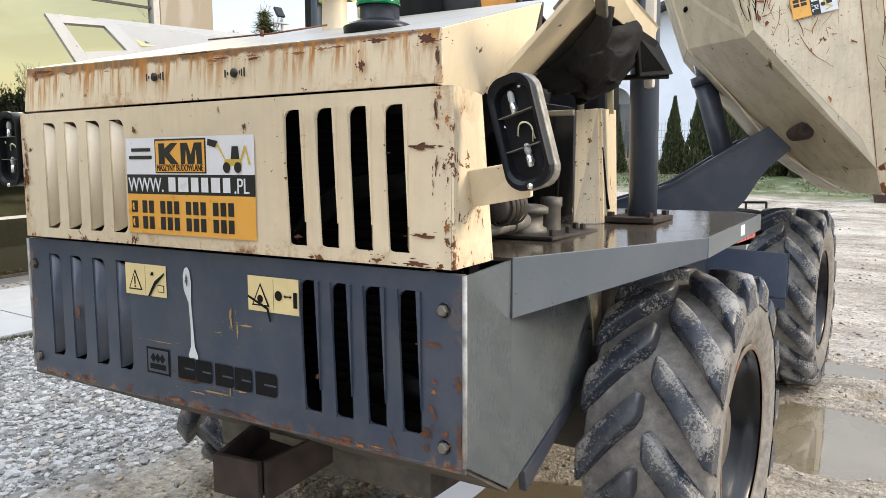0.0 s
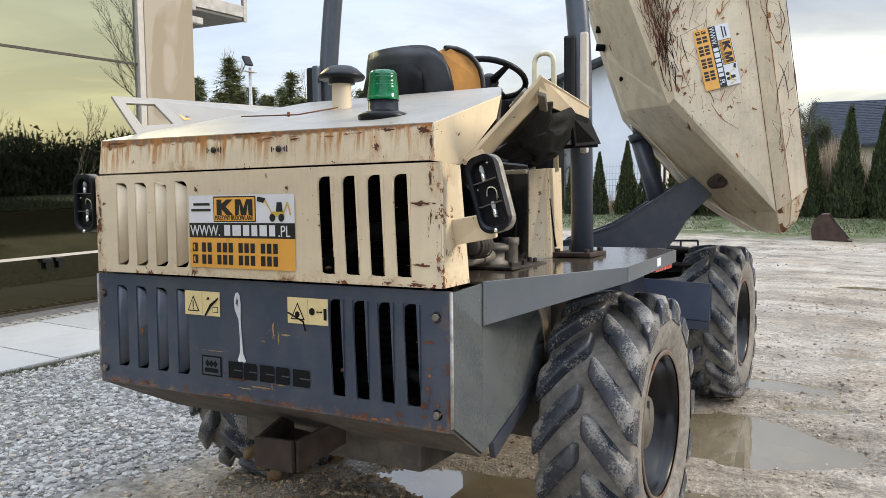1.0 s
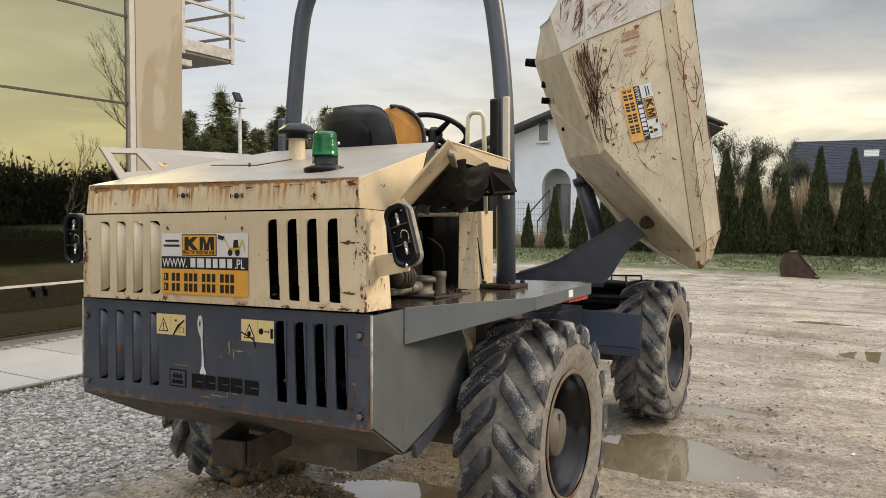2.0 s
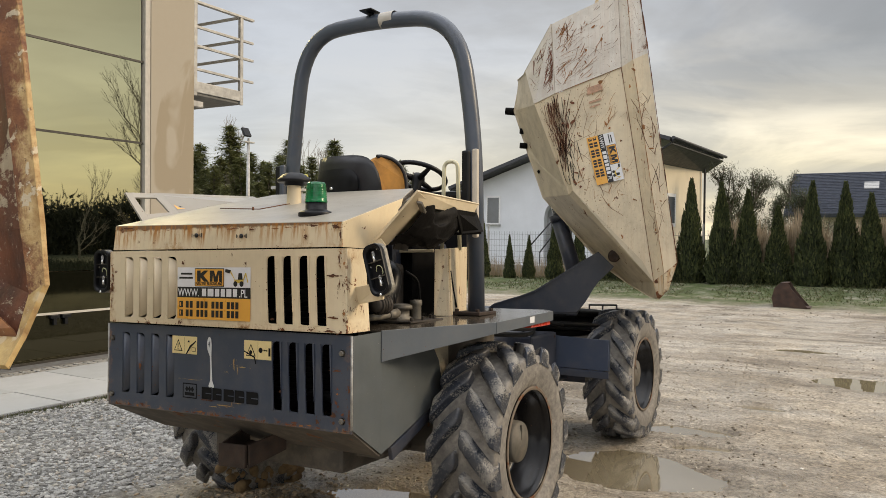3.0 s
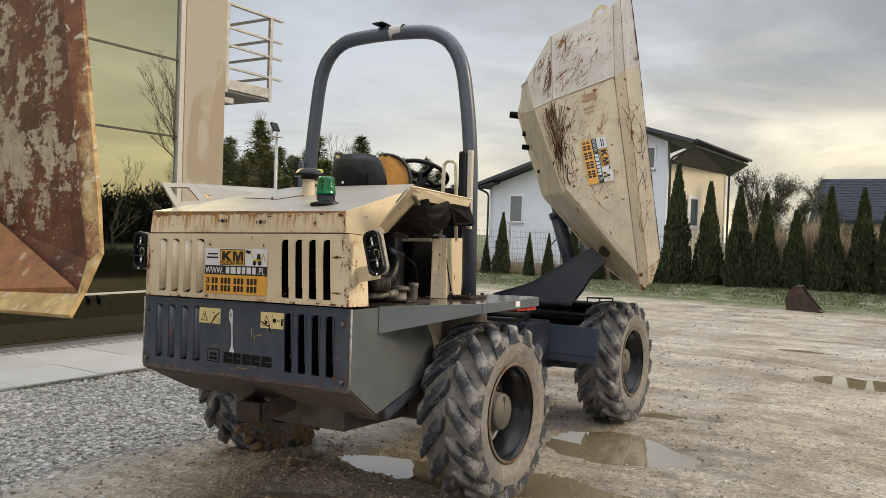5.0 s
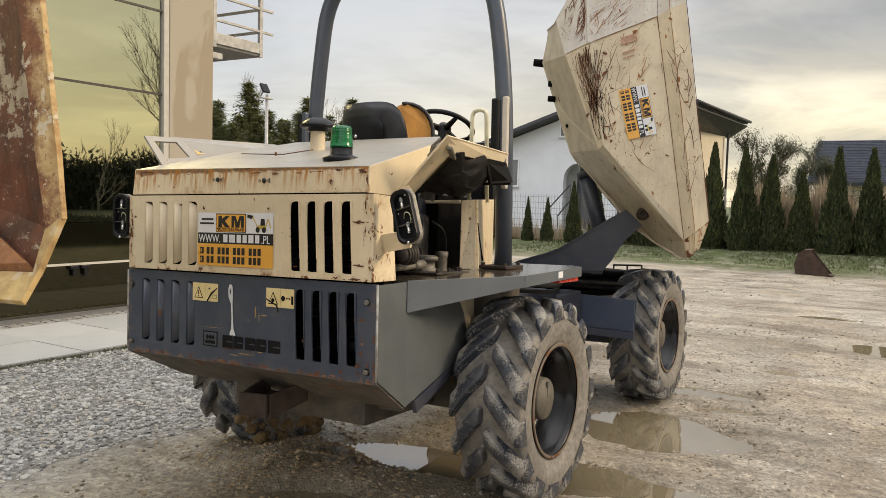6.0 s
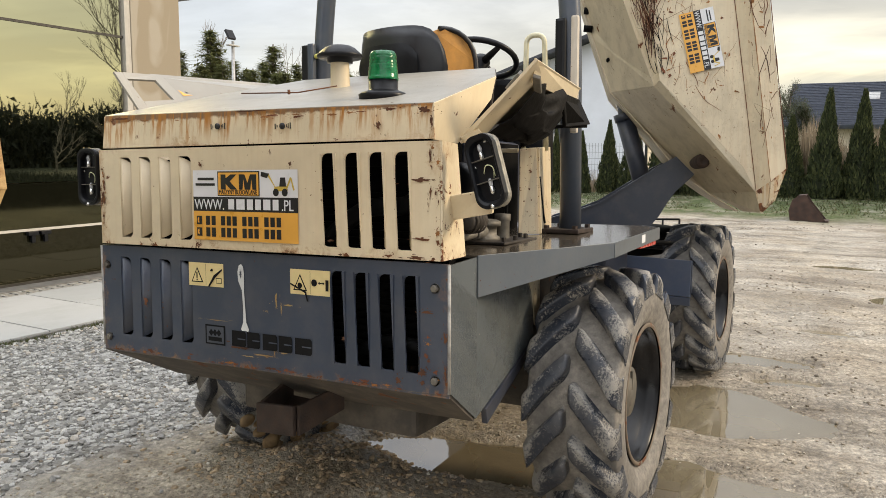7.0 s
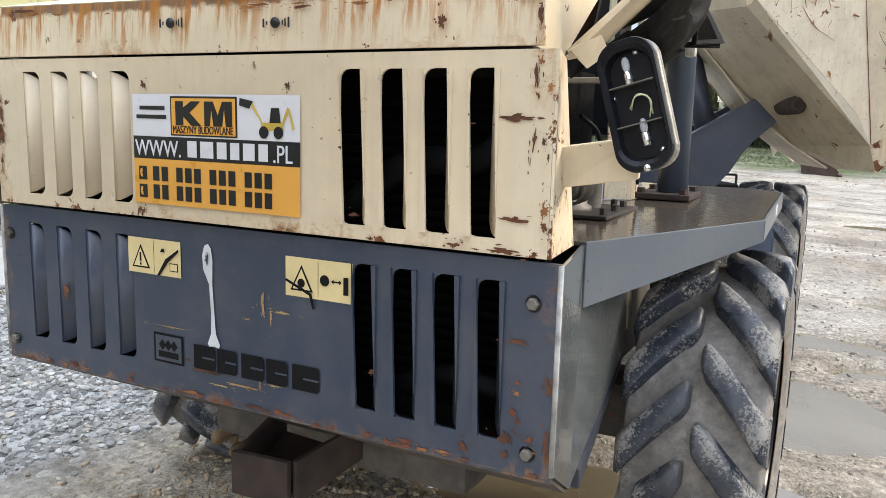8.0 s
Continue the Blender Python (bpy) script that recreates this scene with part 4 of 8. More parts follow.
# ---- the white house behind the hedge ----
house = empty("house")
tagged(house, "white rendered house with a dark overhanging roof", "house")
HL, HR, HY = -14.3, -6.2, 29.0
bm = bmesh.new()
# front gable wall, with the arched porch cut out as a polygon
arch = [(-10.55, 0.0)] + [(-10.55, 2.4)] + [(-9.9 + 0.65 * math.cos(a), 2.4 + 0.72 * math.sin(a)) for a in (math.pi - math.pi * i / 10 for i in range(1, 10))] + [(-9.25, 2.4), (-9.25, 0.0)]
outline = [(HL, 0.0)] + arch + [(HR, 0.0), (HR, 5.55), (-7.6, 6.1), (HL, 3.78)]
slab(bm, [(x, HY, z) for x, z in outline], 0.35)
part("front_wall", bm, M_wall, house)
bm = bmesh.new()
slab(bm, [(HR, HY + 0.36, 0), (-5.3, 35.7, 0), (-5.3, 35.7, 4.78), (HR, HY + 0.36, 4.78)], 0.3)
part("side_wall", bm, M_wallc, house, "white side wall, toned cream for the evening light")
bm = bmesh.new()
slab(bm, [(HL, HY + 0.36, 0), (HL, 36.5, 0), (HL, 36.5, 3.7), (HL, HY + 0.36, 3.7)], 0.3)
part("side_wall", bm, M_wall, house)
bm = bmesh.new()
box(bm, -10.9, -8.9, HY + 1.2, HY + 1.4, 0, 3.4)
part("porch_wall", bm, M_wall, house)
bm = bmesh.new()
box(bm, -10.35, -9.5, HY + 1.12, HY + 1.19, 0.3, 2.5)
part("door", bm, M_pane, house)
bm = bmesh.new()
slab(bm, [(-14.95, 28.2, 3.78), (-7.6, 28.2, 6.30), (-7.6, 36.6, 6.30), (-14.95, 36.6, 3.78)], 0.16, 0.02)
part("roof_slope", bm, M_roof, house)
bm = bmesh.new()
slab(bm, [(-7.595, 28.2, 6.30), (-4.95, 28.2, 5.5), (-4.46, 36.6, 5.5), (-7.595, 36.6, 6.30)], 0.16, 0.02)
part("roof_slope", bm, M_roof, house)
bm = bmesh.new()
slab(bm, [(-6.24, 29.4, 4.74), (-4.98, 28.3, 5.30), (-4.5, 36.5, 5.30), (-5.32, 36.5, 4.74)], 0.06)
part("soffit", bm, M_roof, house, "dark boarded soffit")
bm = bmesh.new()
slab(bm, [(-14.9, 28.3, 3.62), (-13.9, 28.3, 3.9), (-13.9, 28.95, 3.9), (-14.9, 28.95, 3.62)], 0.05)
part("soffit", bm, M_roof, house)
bm = bmesh.new()
tube(bm, [(-4.86, 28.2, 5.46), (-4.38, 36.6, 5.46)], 0.07, 8)
part("gutter", bm, M_roof, house)
bm = bmesh.new()
tube(bm, arc([(-4.9, 28.35, 5.4), (-5.0, 28.5, 5.25), (-6.05, 28.9, 4.85), (-6.05, 28.9, 0.1)], 0.2), 0.05, 8)
part("downpipe", bm, M_roof, house)
bm = bmesh.new()
tube(bm, arc([(-4.5, 35.9, 5.4), (-5.15, 35.6, 5.0), (-5.15, 35.6, 0.1)], 0.2), 0.05, 8)
part("downpipe", bm, M_roof, house)
bm = bmesh.new()
tube(bm, arc([(-14.9, 28.3, 3.7), (-14.4, 28.85, 3.4), (-14.4, 28.85, 0.1)], 0.2), 0.05, 8)
part("downpipe", bm, M_roof, house)
for (xa, xb, za, zb) in ((-13.3, -12.74, 2.15, 3.28), (-10.72, -10.32, 4.3, 5.15), (-7.3, -6.75, 4.5, 5.3)):
    w = bmesh.new()
    box(w, xa - 0.07, xb + 0.07, HY - 0.03, HY + 0.02, za - 0.07, zb + 0.07, 0.01)
    win = part("window", w, M_white, house, "white-framed window")
    w = bmesh.new()
    box(w, xa, xb, HY - 0.045, HY - 0.033, za, zb)
    part("pane", w, M_pane, win)
    w = bmesh.new()
    box(w, xa - 0.1, xb + 0.1, HY - 0.1, HY - 0.03, za - 0.12, za - 0.075)
    part("sill", w, M_alu, win)
w = bmesh.new()
slab(w, [(-5.86, 31.4, 2.2), (-5.74, 32.3, 2.2), (-5.74, 32.3, 3.35), (-5.86, 31.4, 3.35)], 0.05)
part("window", w, M_pane, house)
w = bmesh.new()
slab(w, [(-5.875, 31.25, 2.05), (-5.735, 32.45, 2.05), (-5.735, 32.45, 3.5), (-5.875, 31.25, 3.5)], 0.03)
part("window_frame", w, M_white, house)

rail = empty("handrail")
tagged(rail, "dark sloping handrails beside the white house steps", "handrail")
for xa, za, xb, zb in ((-10.75, 0.93, -9.60, 2.18), (-10.11, 0.89, -9.37, 1.81)):
    bm = bmesh.new()
    tube(bm, [(xa, 27.5, za), (xb, 27.5, zb)], 0.03, 8)
    part("rail", bm, M_roof, rail)
    for x, z in ((xa, za), (xb, zb)):
        bm = bmesh.new()
        tube(bm, [(x, 27.5, -0.02), (x, 27.5, z + 0.02)], 0.022, 8)
        part("post", bm, M_roof, rail)

house2 = empty("house")
tagged(house2, "low house under a blue-grey tiled roof", "house")
bm = bmesh.new()
box(bm, -2.2, 12, 46.0, 54.0, 0, 3.2)
part("wall", bm, M_wallc, house2)
bm = bmesh.new()
slab(bm, [(-2.75, 45.0, 2.95), (12.5, 45.0, 2.95), (12.5, 50.0, 5.6), (-2.75, 50.0, 5.6)], 0.2)
roof = part("roof_slope", bm, M_tile, house2)
bm = bmesh.new()
slab(bm, [(12.5, 50.01, 5.6), (12.5, 55.0, 2.95), (-2.75, 55.0, 2.95), (-2.75, 50.01, 5.6)], 0.2)
part("roof_slope", bm, M_tile, house2)
for i in range(26):
    f = (i + 0.5) / 26
    y, z = 45.0 + 5 * f, 2.95 + 2.65 * f
    bm = bmesh.new()
    box(bm, -2.74, 12.49, y - 0.085, y + 0.01, z - 0.02, z + 0.030)
    part("tile_course", bm, M_tile, roof)
for xa in (1.15, 5.2):
    bm = bmesh.new()
    slab(bm, [(xa, 47.8, 4.50), (xa + 0.75, 47.8, 4.50), (xa + 0.75, 48.6, 4.92), (xa, 48.6, 4.92)], 0.06)
    part("skylight", bm, M_alu, house2, "pale roof window")


# ---- trees ----
def bare_tree(name, seed, height, spread, label, depth=5, thick=0.02, droop=0.0, group=""):
    """Forking limbs that taper down to twigs, one mesh of thin prisms for the twigs and one for the trunk."""
    rng = random.Random(seed)
    root = empty(name)
    trunk, twigs = bmesh.new(), bmesh.new()

    def grow(p, d, length, r, level):
        q_ = p + d * length
        bend = Vector((rng.gauss(0, 0.06), rng.gauss(0, 0.06), 0.02 - droop * (level > 2))) * length
        tube(trunk if level < 2 else twigs, [p, (p + q_) / 2 + bend, q_], [r, r * 0.82, r * 0.66], 6 if level < 2 else 3, False)
        if level == depth:
            return
        for i in range(rng.choice((2, 3, 3)) if level else 1):
            side = Vector((rng.gauss(0, 1), rng.gauss(0, 1), rng.gauss(0, 0.5)))
            grow(q_, (d + side.normalized() * spread * rng.uniform(0.5, 1.1) + Vector((0, 0, 0.18))).normalized(), length * rng.uniform(0.62, 0.86), r * 0.62, level + 1)
        for i in range(2 if level < 3 else 1):
            f = rng.uniform(0.35, 0.95)
            side = Vector((rng.gauss(0, 1), rng.gauss(0, 1), 0.1)).normalized()
            if level + 2 <= depth:
                grow(p + d * length * f, (d * 0.6 + side * 0.8).normalized(), length * 0.55, r * 0.4, level + 2)

    grow(Vector((0, 0, -0.05)), Vector((0, 0, 1)), height * 0.26, height * thick, 0)
    part("trunk", trunk, M_bark, root)
    part("crown", twigs, M_twig, root)
    return tagged(root, label, "tree", group)


def spruce_mesh(seed, h=6.0):
    """Whorls of boughs that dip and rise at the tip, set with many small needle fans."""
    rng = np.random.default_rng(seed)
    vs, fs = [], []
    z = 0.05 * h
    while z < h * 0.985:
        f = z / h
        reach = 0.25 * h * (1 - f) ** 0.9 + 0.06
        for i in range(11):
            a, L_ = rng.uniform(0, 6.28), reach * rng.uniform(0.45, 1.15)
            for s in range(int(10 + 30 * (1 - f))):
                u = rng.uniform(0.05, 1.0)
                x, y, zz = L_ * u * math.cos(a), L_ * u * math.sin(a), z - 0.20 * L_ * u + 0.26 * L_ * u * u + rng.normal(0, 0.035)
                t = a + rng.normal(0, 1.0)
                w, l = rng.uniform(0.018, 0.045), rng.uniform(0.12, 0.28)
                k = len(vs)
                vs += [(x - math.sin(t) * w, y + math.cos(t) * w, zz), (x + math.sin(t) * w, y - math.cos(t) * w, zz), (x + math.cos(t) * l, y + math.sin(t) * l, zz + rng.uniform(-0.12, 0.10))]
                fs.append((k, k + 1, k + 2))
        z += h * 0.024
    me = bpy.data.meshes.new("crown")
    me.from_pydata(vs, [], fs)
    me.update()
    me.materials.append(M_spruce)
    return me


SPRUCES = [spruce_mesh(s) for s in (41, 42, 43, 44)]
bm = bmesh.new()
tube(bm, [(0, 0, -0.05), (0, 0, 5.95)], [0.13, 0.02], 7)
tmp_trunk = part("trunk", bm, M_bark)
SPRUCE_TRUNK = tmp_trunk.data
bpy.data.objects.remove(tmp_trunk)


def spruce(name, seed, h, label):
    root = empty(name)
    for nm, me in (("trunk", SPRUCE_TRUNK), ("crown", SPRUCES[seed % 4])):
        o = new(nm, me)
        o.parent = root
    return tagged(root, label, "tree", "spruces beyond the hall")


def polar(deg, d):
    """A place d metres from the yard's middle, deg degrees to the left of +y."""
    return (2.5 - d * math.sin(radians(deg)), -2.5 + d * math.cos(radians(deg)))


for i, (deg, d, h) in enumerate(((47.4, 42, 6.6), (45.3, 40, 7.4), (43.9, 44, 6.4), (41.2, 41, 6.9), (39.6, 44, 6.3), (38.0, 46, 7.6), (36.4, 45, 5.8), (34.9, 47, 6.4), (33.2, 48, 5.9), (46.4, 36, 4.4), (42.6, 36, 4.6), (49.5, 42, 6.4), (44.6, 37, 4.9), (47.0, 38, 4.4), (40.4, 38, 4.7), (39.0, 38, 4.2), (37.3, 39, 4.6), (35.8, 40, 4.4), (34.0, 42, 4.6), (32.2, 43, 4.8), (48.4, 37, 4.6), (31.0, 45, 4.2), (43.3, 34, 3.6), (45.6, 33, 3.4), (41.6, 34, 3.3), (39.8, 35, 3.4), (38.4, 36, 3.5), (47.9, 40, 5.4), (46.0, 39, 5.0), (44.8, 42, 5.6), (43.0, 40, 5.0), (41.9, 43, 5.6), (40.9, 39, 4.8), (38.7, 42, 5.2), (37.6, 43, 5.4), (36.0, 44, 5.2), (34.3, 45, 5.0), (50.6, 40, 5.6), (32.9, 46, 4.6))):
    t = spruce("spruce_tree", 40 + i, h, "dark green spruce beyond the hall")
    x, y = polar(deg, d)
    h = 0.90 * h if h > 6 else h
    t.matrix_world = Matrix.Translation((x, y, 0)) @ Matrix.Rotation(i * 1.9, 4, "Z") @ Matrix.Diagonal((h / 6 * 1.6, h / 6 * 1.6, h / 6 * 1.06, 1))
for i, (deg, d, h) in enumerate(((45.0, 50, 10.4), (40.3, 52, 9.8), (39.2, 54, 9.0), (44.2, 37, 5.2), (36.9, 50, 8.0))):
    t = bare_tree("birch_tree", 70 + i, h, 0.42, "slender bare birch beyond the hall", 5, 0.012)
    x, y = polar(deg, d)
    t.matrix_world = Matrix.Translation((x, y, 0))


def pine(seed, h, label):
    t = bare_tree("pine_tree", seed, h, 0.7, label, 4, 0.022)
    rng = np.random.default_rng(seed)
    vs, fs = [], []
    tips = [v.co.copy() for o in t.children if o.name.startswith("crown") for v in o.data.vertices]
    for i in range(5600):
        p = tips[int(rng.integers(len(tips)))]
        if p.z < h * 0.3:
            continue
        d = rng.normal(0, 1, 3)
        d /= np.linalg.norm(d)
        l, w = rng.uniform(0.10, 0.22), 0.022
        o = p + Vector(rng.normal(0, 0.13, 3))
        k = len(vs)
        vs += [tuple(o + Vector((d[1], -d[0], 0)) * w), tuple(o - Vector((d[1], -d[0], 0)) * w), tuple(o + Vector(d) * l)]
        fs.append((k, k + 1, k + 2))
    raw("needles", vs, fs, M_pine, t)
    return t


for seed, x, y, h in ((91, -3.45, 33.5, 5.9), (95, -3.9, 35.5, 6.6), (92, -2.75, 36.0, 4.6), (93, -2.45, 41.0, 5.4), (94, -1.75, 43.0, 6.6), (96, -0.9, 42.5, 6.0)):
    t = pine(seed, h, "sparse pine between the two houses")
    t.matrix_world = Matrix.Translation((x, y, 0))

# what the mirror glass looks out on, across the yard
for i, (x, y, h) in enumerate(((12.0, 19.5, 8.6), (16.0, 23.0, 7.5), (19.0, 20.5, 5.0), (20.0, 17.0, 5.2), (21, 26.0, 6.0))):
    t = bare_tree("bare_tree", 120 + i, h, 0.5, "bare winter tree across the yard", 6 if i < 2 else 5, 0.013)
    t.matrix_world = Matrix.Translation((x, y, 0))


def build_thicket():
    rng = np.random.default_rng(33)
    vs, fs = [], []
    for i in range(60000):
        u = rng.uniform(0, 1)
        x, y = 24 + rng.normal(0, 0.7), -22 + 66 * u
        top = 3.0 + 1.0 * noise.noise((y * 0.12, 0, 0)) + 0.7 * noise.noise((y * 0.6, 3, 0)) + 0.8 * rng.random() ** 6
        z = top * rng.random() ** 0.6
        s = rng.uniform(0.04, 0.13)
        a, b = rng.normal(0, 1, 3) * s * np.array([1, 1, 3.0]), rng.normal(0, 1, 3) * s
        k = len(vs)
        vs += [(x, y, z), (x + a[0], y + a[1], max(0, z + a[2])), (x + b[0], y + b[1], max(0, z + b[2]))]
        fs.append((k, k + 1, k + 2))
    for i in range(60):
        y = -22 + 66 * i / 59
        vs += [(25.5, y, 0), (25.5, y, 2.6 + 0.9 * noise.noise((y * 0.15, 1, 0)))]
    k = len(vs) - 120
    fs += [(k + 2 * i, k + 2 * i + 2, k + 2 * i + 3, k + 2 * i + 1) for i in range(59)]
    tagged(raw("thicket", vs, fs, M_bush), "dark leafless thicket across the yard", "thicket", kind="stuff")


build_thicket()


def build_meadow():
    rng = np.random.default_rng(34)
    vs, fs = [], []
    for i in range(42000):
        x, y = 3.7 + 20.0 * rng.random() ** 1.4, rng.uniform(-14.0, 34.0)
        if y > 15.5 and x < 9:
            continue
        h, a, w = rng.uniform(0.05, 0.16) + min(0.25, (x - 3.7) * 0.05), rng.uniform(0, 3.14), rng.uniform(0.03, 0.09)
        k = len(vs)
        vs += [(x - w * math.cos(a), y - w * math.sin(a), 0), (x + w * math.cos(a), y + w * math.sin(a), 0), (x + rng.normal(0, 0.1), y + rng.normal(0, 0.1), h)]
        fs.append((k, k + 1, k + 2))
    tagged(raw("meadow_grass", vs, fs, M_bush), "dark rough grass across the yard", "grass", kind="stuff")


build_meadow()

# ---- rusty digger bucket lying by the hedge ----
scoop = empty("digger_bucket", Matrix.Translation((0.62, 16.55, 0.02)))
tagged(scoop, "rusty brown excavator bucket lying on the grass edge", "bucket")
prof = [(-0.32, 0.0), (-0.36, 0.22), (-0.30, 0.44), (-0.18, 0.55), (-0.04, 0.56), (0.06, 0.40), (0.22, 0.20), (0.36, 0.03), (0.30, 0.0)]
for y in (-0.28, 0.26):
    bm = bmesh.new()
    slab(bm, [(x, y, z) for x, z in prof], 0.02)
    part("side_plate", bm, M_bucket, scoop)
bm = bmesh.new()
for (xa, za), (xb, zb) in zip(prof[:5], prof[1:5]):
    slab(bm, [(xa, -0.28, za), (xb, -0.28, zb), (xb, 0.26, zb), (xa, 0.26, za)], 0.018)
part("shell", bm, M_bucket, scoop)
bm = bmesh.new()
box(bm, 0.28, 0.42, -0.28, 0.26, 0.0, 0.025)
part("cutting_edge", bm, M_bucket, scoop)


# ---- the site dumper ----
# built square in its own axes (x to its right, y forward, z up), then stood on the yard with a slight lean
LEAN_AXIS, LEAN_BY, FOOT = Vector((-0.7347, -0.6778, 0.0279)), 0.04203, Vector((0.8, 1.1, 0.0))
STAND = Matrix.Translation(FOOT) @ Matrix.Rotation(LEAN_BY, 4, LEAN_AXIS) @ Matrix.Translation(-FOOT)
dumper = empty("site_dumper", STAND)
tagged(dumper, "worn cream and slate-grey swivel site dumper with its skip tipped", "dumper")
MID = 0.072                     # the machine's middle line


def mirror(x):
    return 2 * MID - x


def louvred(name, x0, x1, z0, z1, y, th, left, right, za, zb, width, material, blade_mat):
    """A steel panel with pressed louvres: each an open slot whose blade curves inwards from one edge."""
    bm = bmesh.new()
    spans = sorted([(x, x + width, 1) for x in left] + [(x, x + width, -1) for x in right])
    xs = x0
    for a, b, way in spans + [(x1, x1, 0)]:
        box(bm, xs, a, y, y + th, z0, z1)
        if b > a:
            box(bm, a, b, y, y + th, z0, za)
            box(bm, a, b, y, y + th, zb, z1)
            if way == -1:
                slab(bm, [(a, y, za), (a, y, zb), (a + 0.012, y, za)], th)
                slab(bm, [(b, y, zb), (b, y, za + 0.05), (b - 0.010, y, zb)], th)
            cx, sx = (b, -1) if way == 1 else (a, 1)
            for cz, sz in ((za, 1), (zb, -1)):
                ring = [(cx, cz)] + [(cx + sx * 0.020 * (1 - math.sin(t)), cz + sz * 0.020 * (1 - math.cos(t))) for t in (math.pi / 2 * q_ / 4 for q_ in range(5))]
                lo, hi = [[bm.verts.new((px, yy, pz)) for px, pz in ring] for yy in (y, y + th)]
                bm.faces.new(lo)
                bm.faces.new(hi)
                for q_ in range(6):
                    bm.faces.new((lo[q_], lo[(q_ + 1) % 6], hi[(q_ + 1) % 6], hi[q_]))
        xs = b
    bmesh.ops.remove_doubles(bm, verts=bm.verts[:], dist=1e-5)
    panel = part(name, bm, material, dumper)
    for x, way in [(x, 1) for x in left] + [(x, -1) for x in right]:
        bm = bmesh.new()
        e = x if way == 1 else x + width
        deep = 0.020 if way == 1 else 0.046
        reach = 1.0 if way == 1 else 0.60
        rows = []
        for q_ in range(7):
            u = q_ / 6
            px, py = e + way * width * reach * u, y + 0.0015 + deep * u ** 1.5
            cut = 0.002 + 0.030 * u ** 1.6
            rows.append([bm.verts.new((px, py + o, z)) for o, z in ((0, za + cut), (0, zb - cut), (0.004, zb - cut), (0.004, za + cut))])
        for r0, r1 in zip(rows, rows[1:]):
            for q_ in range(4):
                f = bm.faces.new((r0[q_], r0[(q_ + 1) % 4], r1[(q_ + 1) % 4], r1[q_]))
                f.smooth = True
        bm.faces.new(rows[0])
        bm.faces.new(rows[-1])
        part("louvre", bm, blade_mat, panel)
    return panel


def bolt(x, y, z, parent, r=0.011):
    bm = bmesh.new()
    lathe(bm, [(0.0, 0.0), (r * 1.35, 0.0), (r * 1.35, -0.002)], (x, y, z), "y", 12)
    lathe(bm, [(r, -0.002), (r, -0.010), (r * 0.8, -0.012), (0.0, -0.012)], (x, y, z), "y", 6, 0, False)
    return part("bolt", bm, M_steel, parent)


# lower grey tail box
GX0, GX1, GZ0, GZ1 = -0.640, 0.786, 0.732, 1.112
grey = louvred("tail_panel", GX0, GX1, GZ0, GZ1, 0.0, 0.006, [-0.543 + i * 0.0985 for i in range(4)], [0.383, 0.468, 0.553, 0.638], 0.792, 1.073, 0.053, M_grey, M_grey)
for x in (-0.612, 0.742):
    for z in (0.778, 1.042):
        bolt(x, 0.0, z, grey)
# grey sides, chamfered inwards, with the weld lip along the corner
for side in (0, 1):
    def sx(x):
        return mirror(x) if side else x
    bm = bmesh.new()
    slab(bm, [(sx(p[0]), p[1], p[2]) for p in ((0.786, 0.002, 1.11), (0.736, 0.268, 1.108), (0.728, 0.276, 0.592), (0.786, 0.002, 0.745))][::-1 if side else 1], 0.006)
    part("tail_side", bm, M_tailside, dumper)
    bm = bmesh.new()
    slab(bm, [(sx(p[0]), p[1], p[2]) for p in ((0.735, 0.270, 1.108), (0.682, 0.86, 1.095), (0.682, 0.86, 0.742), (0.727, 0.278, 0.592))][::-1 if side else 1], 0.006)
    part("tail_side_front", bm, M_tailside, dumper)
    bm = bmesh.new()
    tube(bm, [(sx(0.786), 0.001, 0.745), (sx(0.786), 0.001, 1.11)], 0.005, 8)
    part("corner_lip", bm, M_weld, dumper)
    bm = bmesh.new()
    slab(bm, [(sx(p[0]), p[1], p[2]) for p in ((0.708, 0.36, 0.602), (0.672, 0.84, 0.736), (0.672, 0.74, 0.655), (0.704, 0.38, 0.545))], 0.02, 0.004)
    part("chassis_plate", bm, M_boom, dumper)
    bm = bmesh.new()
    lathe(bm, [(0.012, 0.0), (0.012, 0.006), (0.0, 0.008)], (sx(0.715), 0.402, 0.706), "x", 10)
    part("bolt", bm, M_rust, dumper)
# belly of the tail box, sloping down and forward
bm = bmesh.new()
slab(bm, [(GX0, 0.003, 0.735), (GX1, 0.003, 0.745), (0.728, 0.276, 0.590), (mirror(0.728), 0.276, 0.590)], 0.008)
slab(bm, [(0.728, 0.276, 0.590), (mirror(0.728), 0.276, 0.590), (mirror(0.66), 0.75, 0.66), (0.66, 0.75, 0.66)], 0.008)
part("belly_plate", bm, M_underside, dumper)
bm = bmesh.new()
box(bm, -0.44, 0.58, 0.50, 0.70, 0.50, 0.60, 0.02)
box(bm, -0.36, 0.44, 0.40, 2.4, 0.44, 0.72, 0.02)
part("chassis", bm, M_underside, dumper)
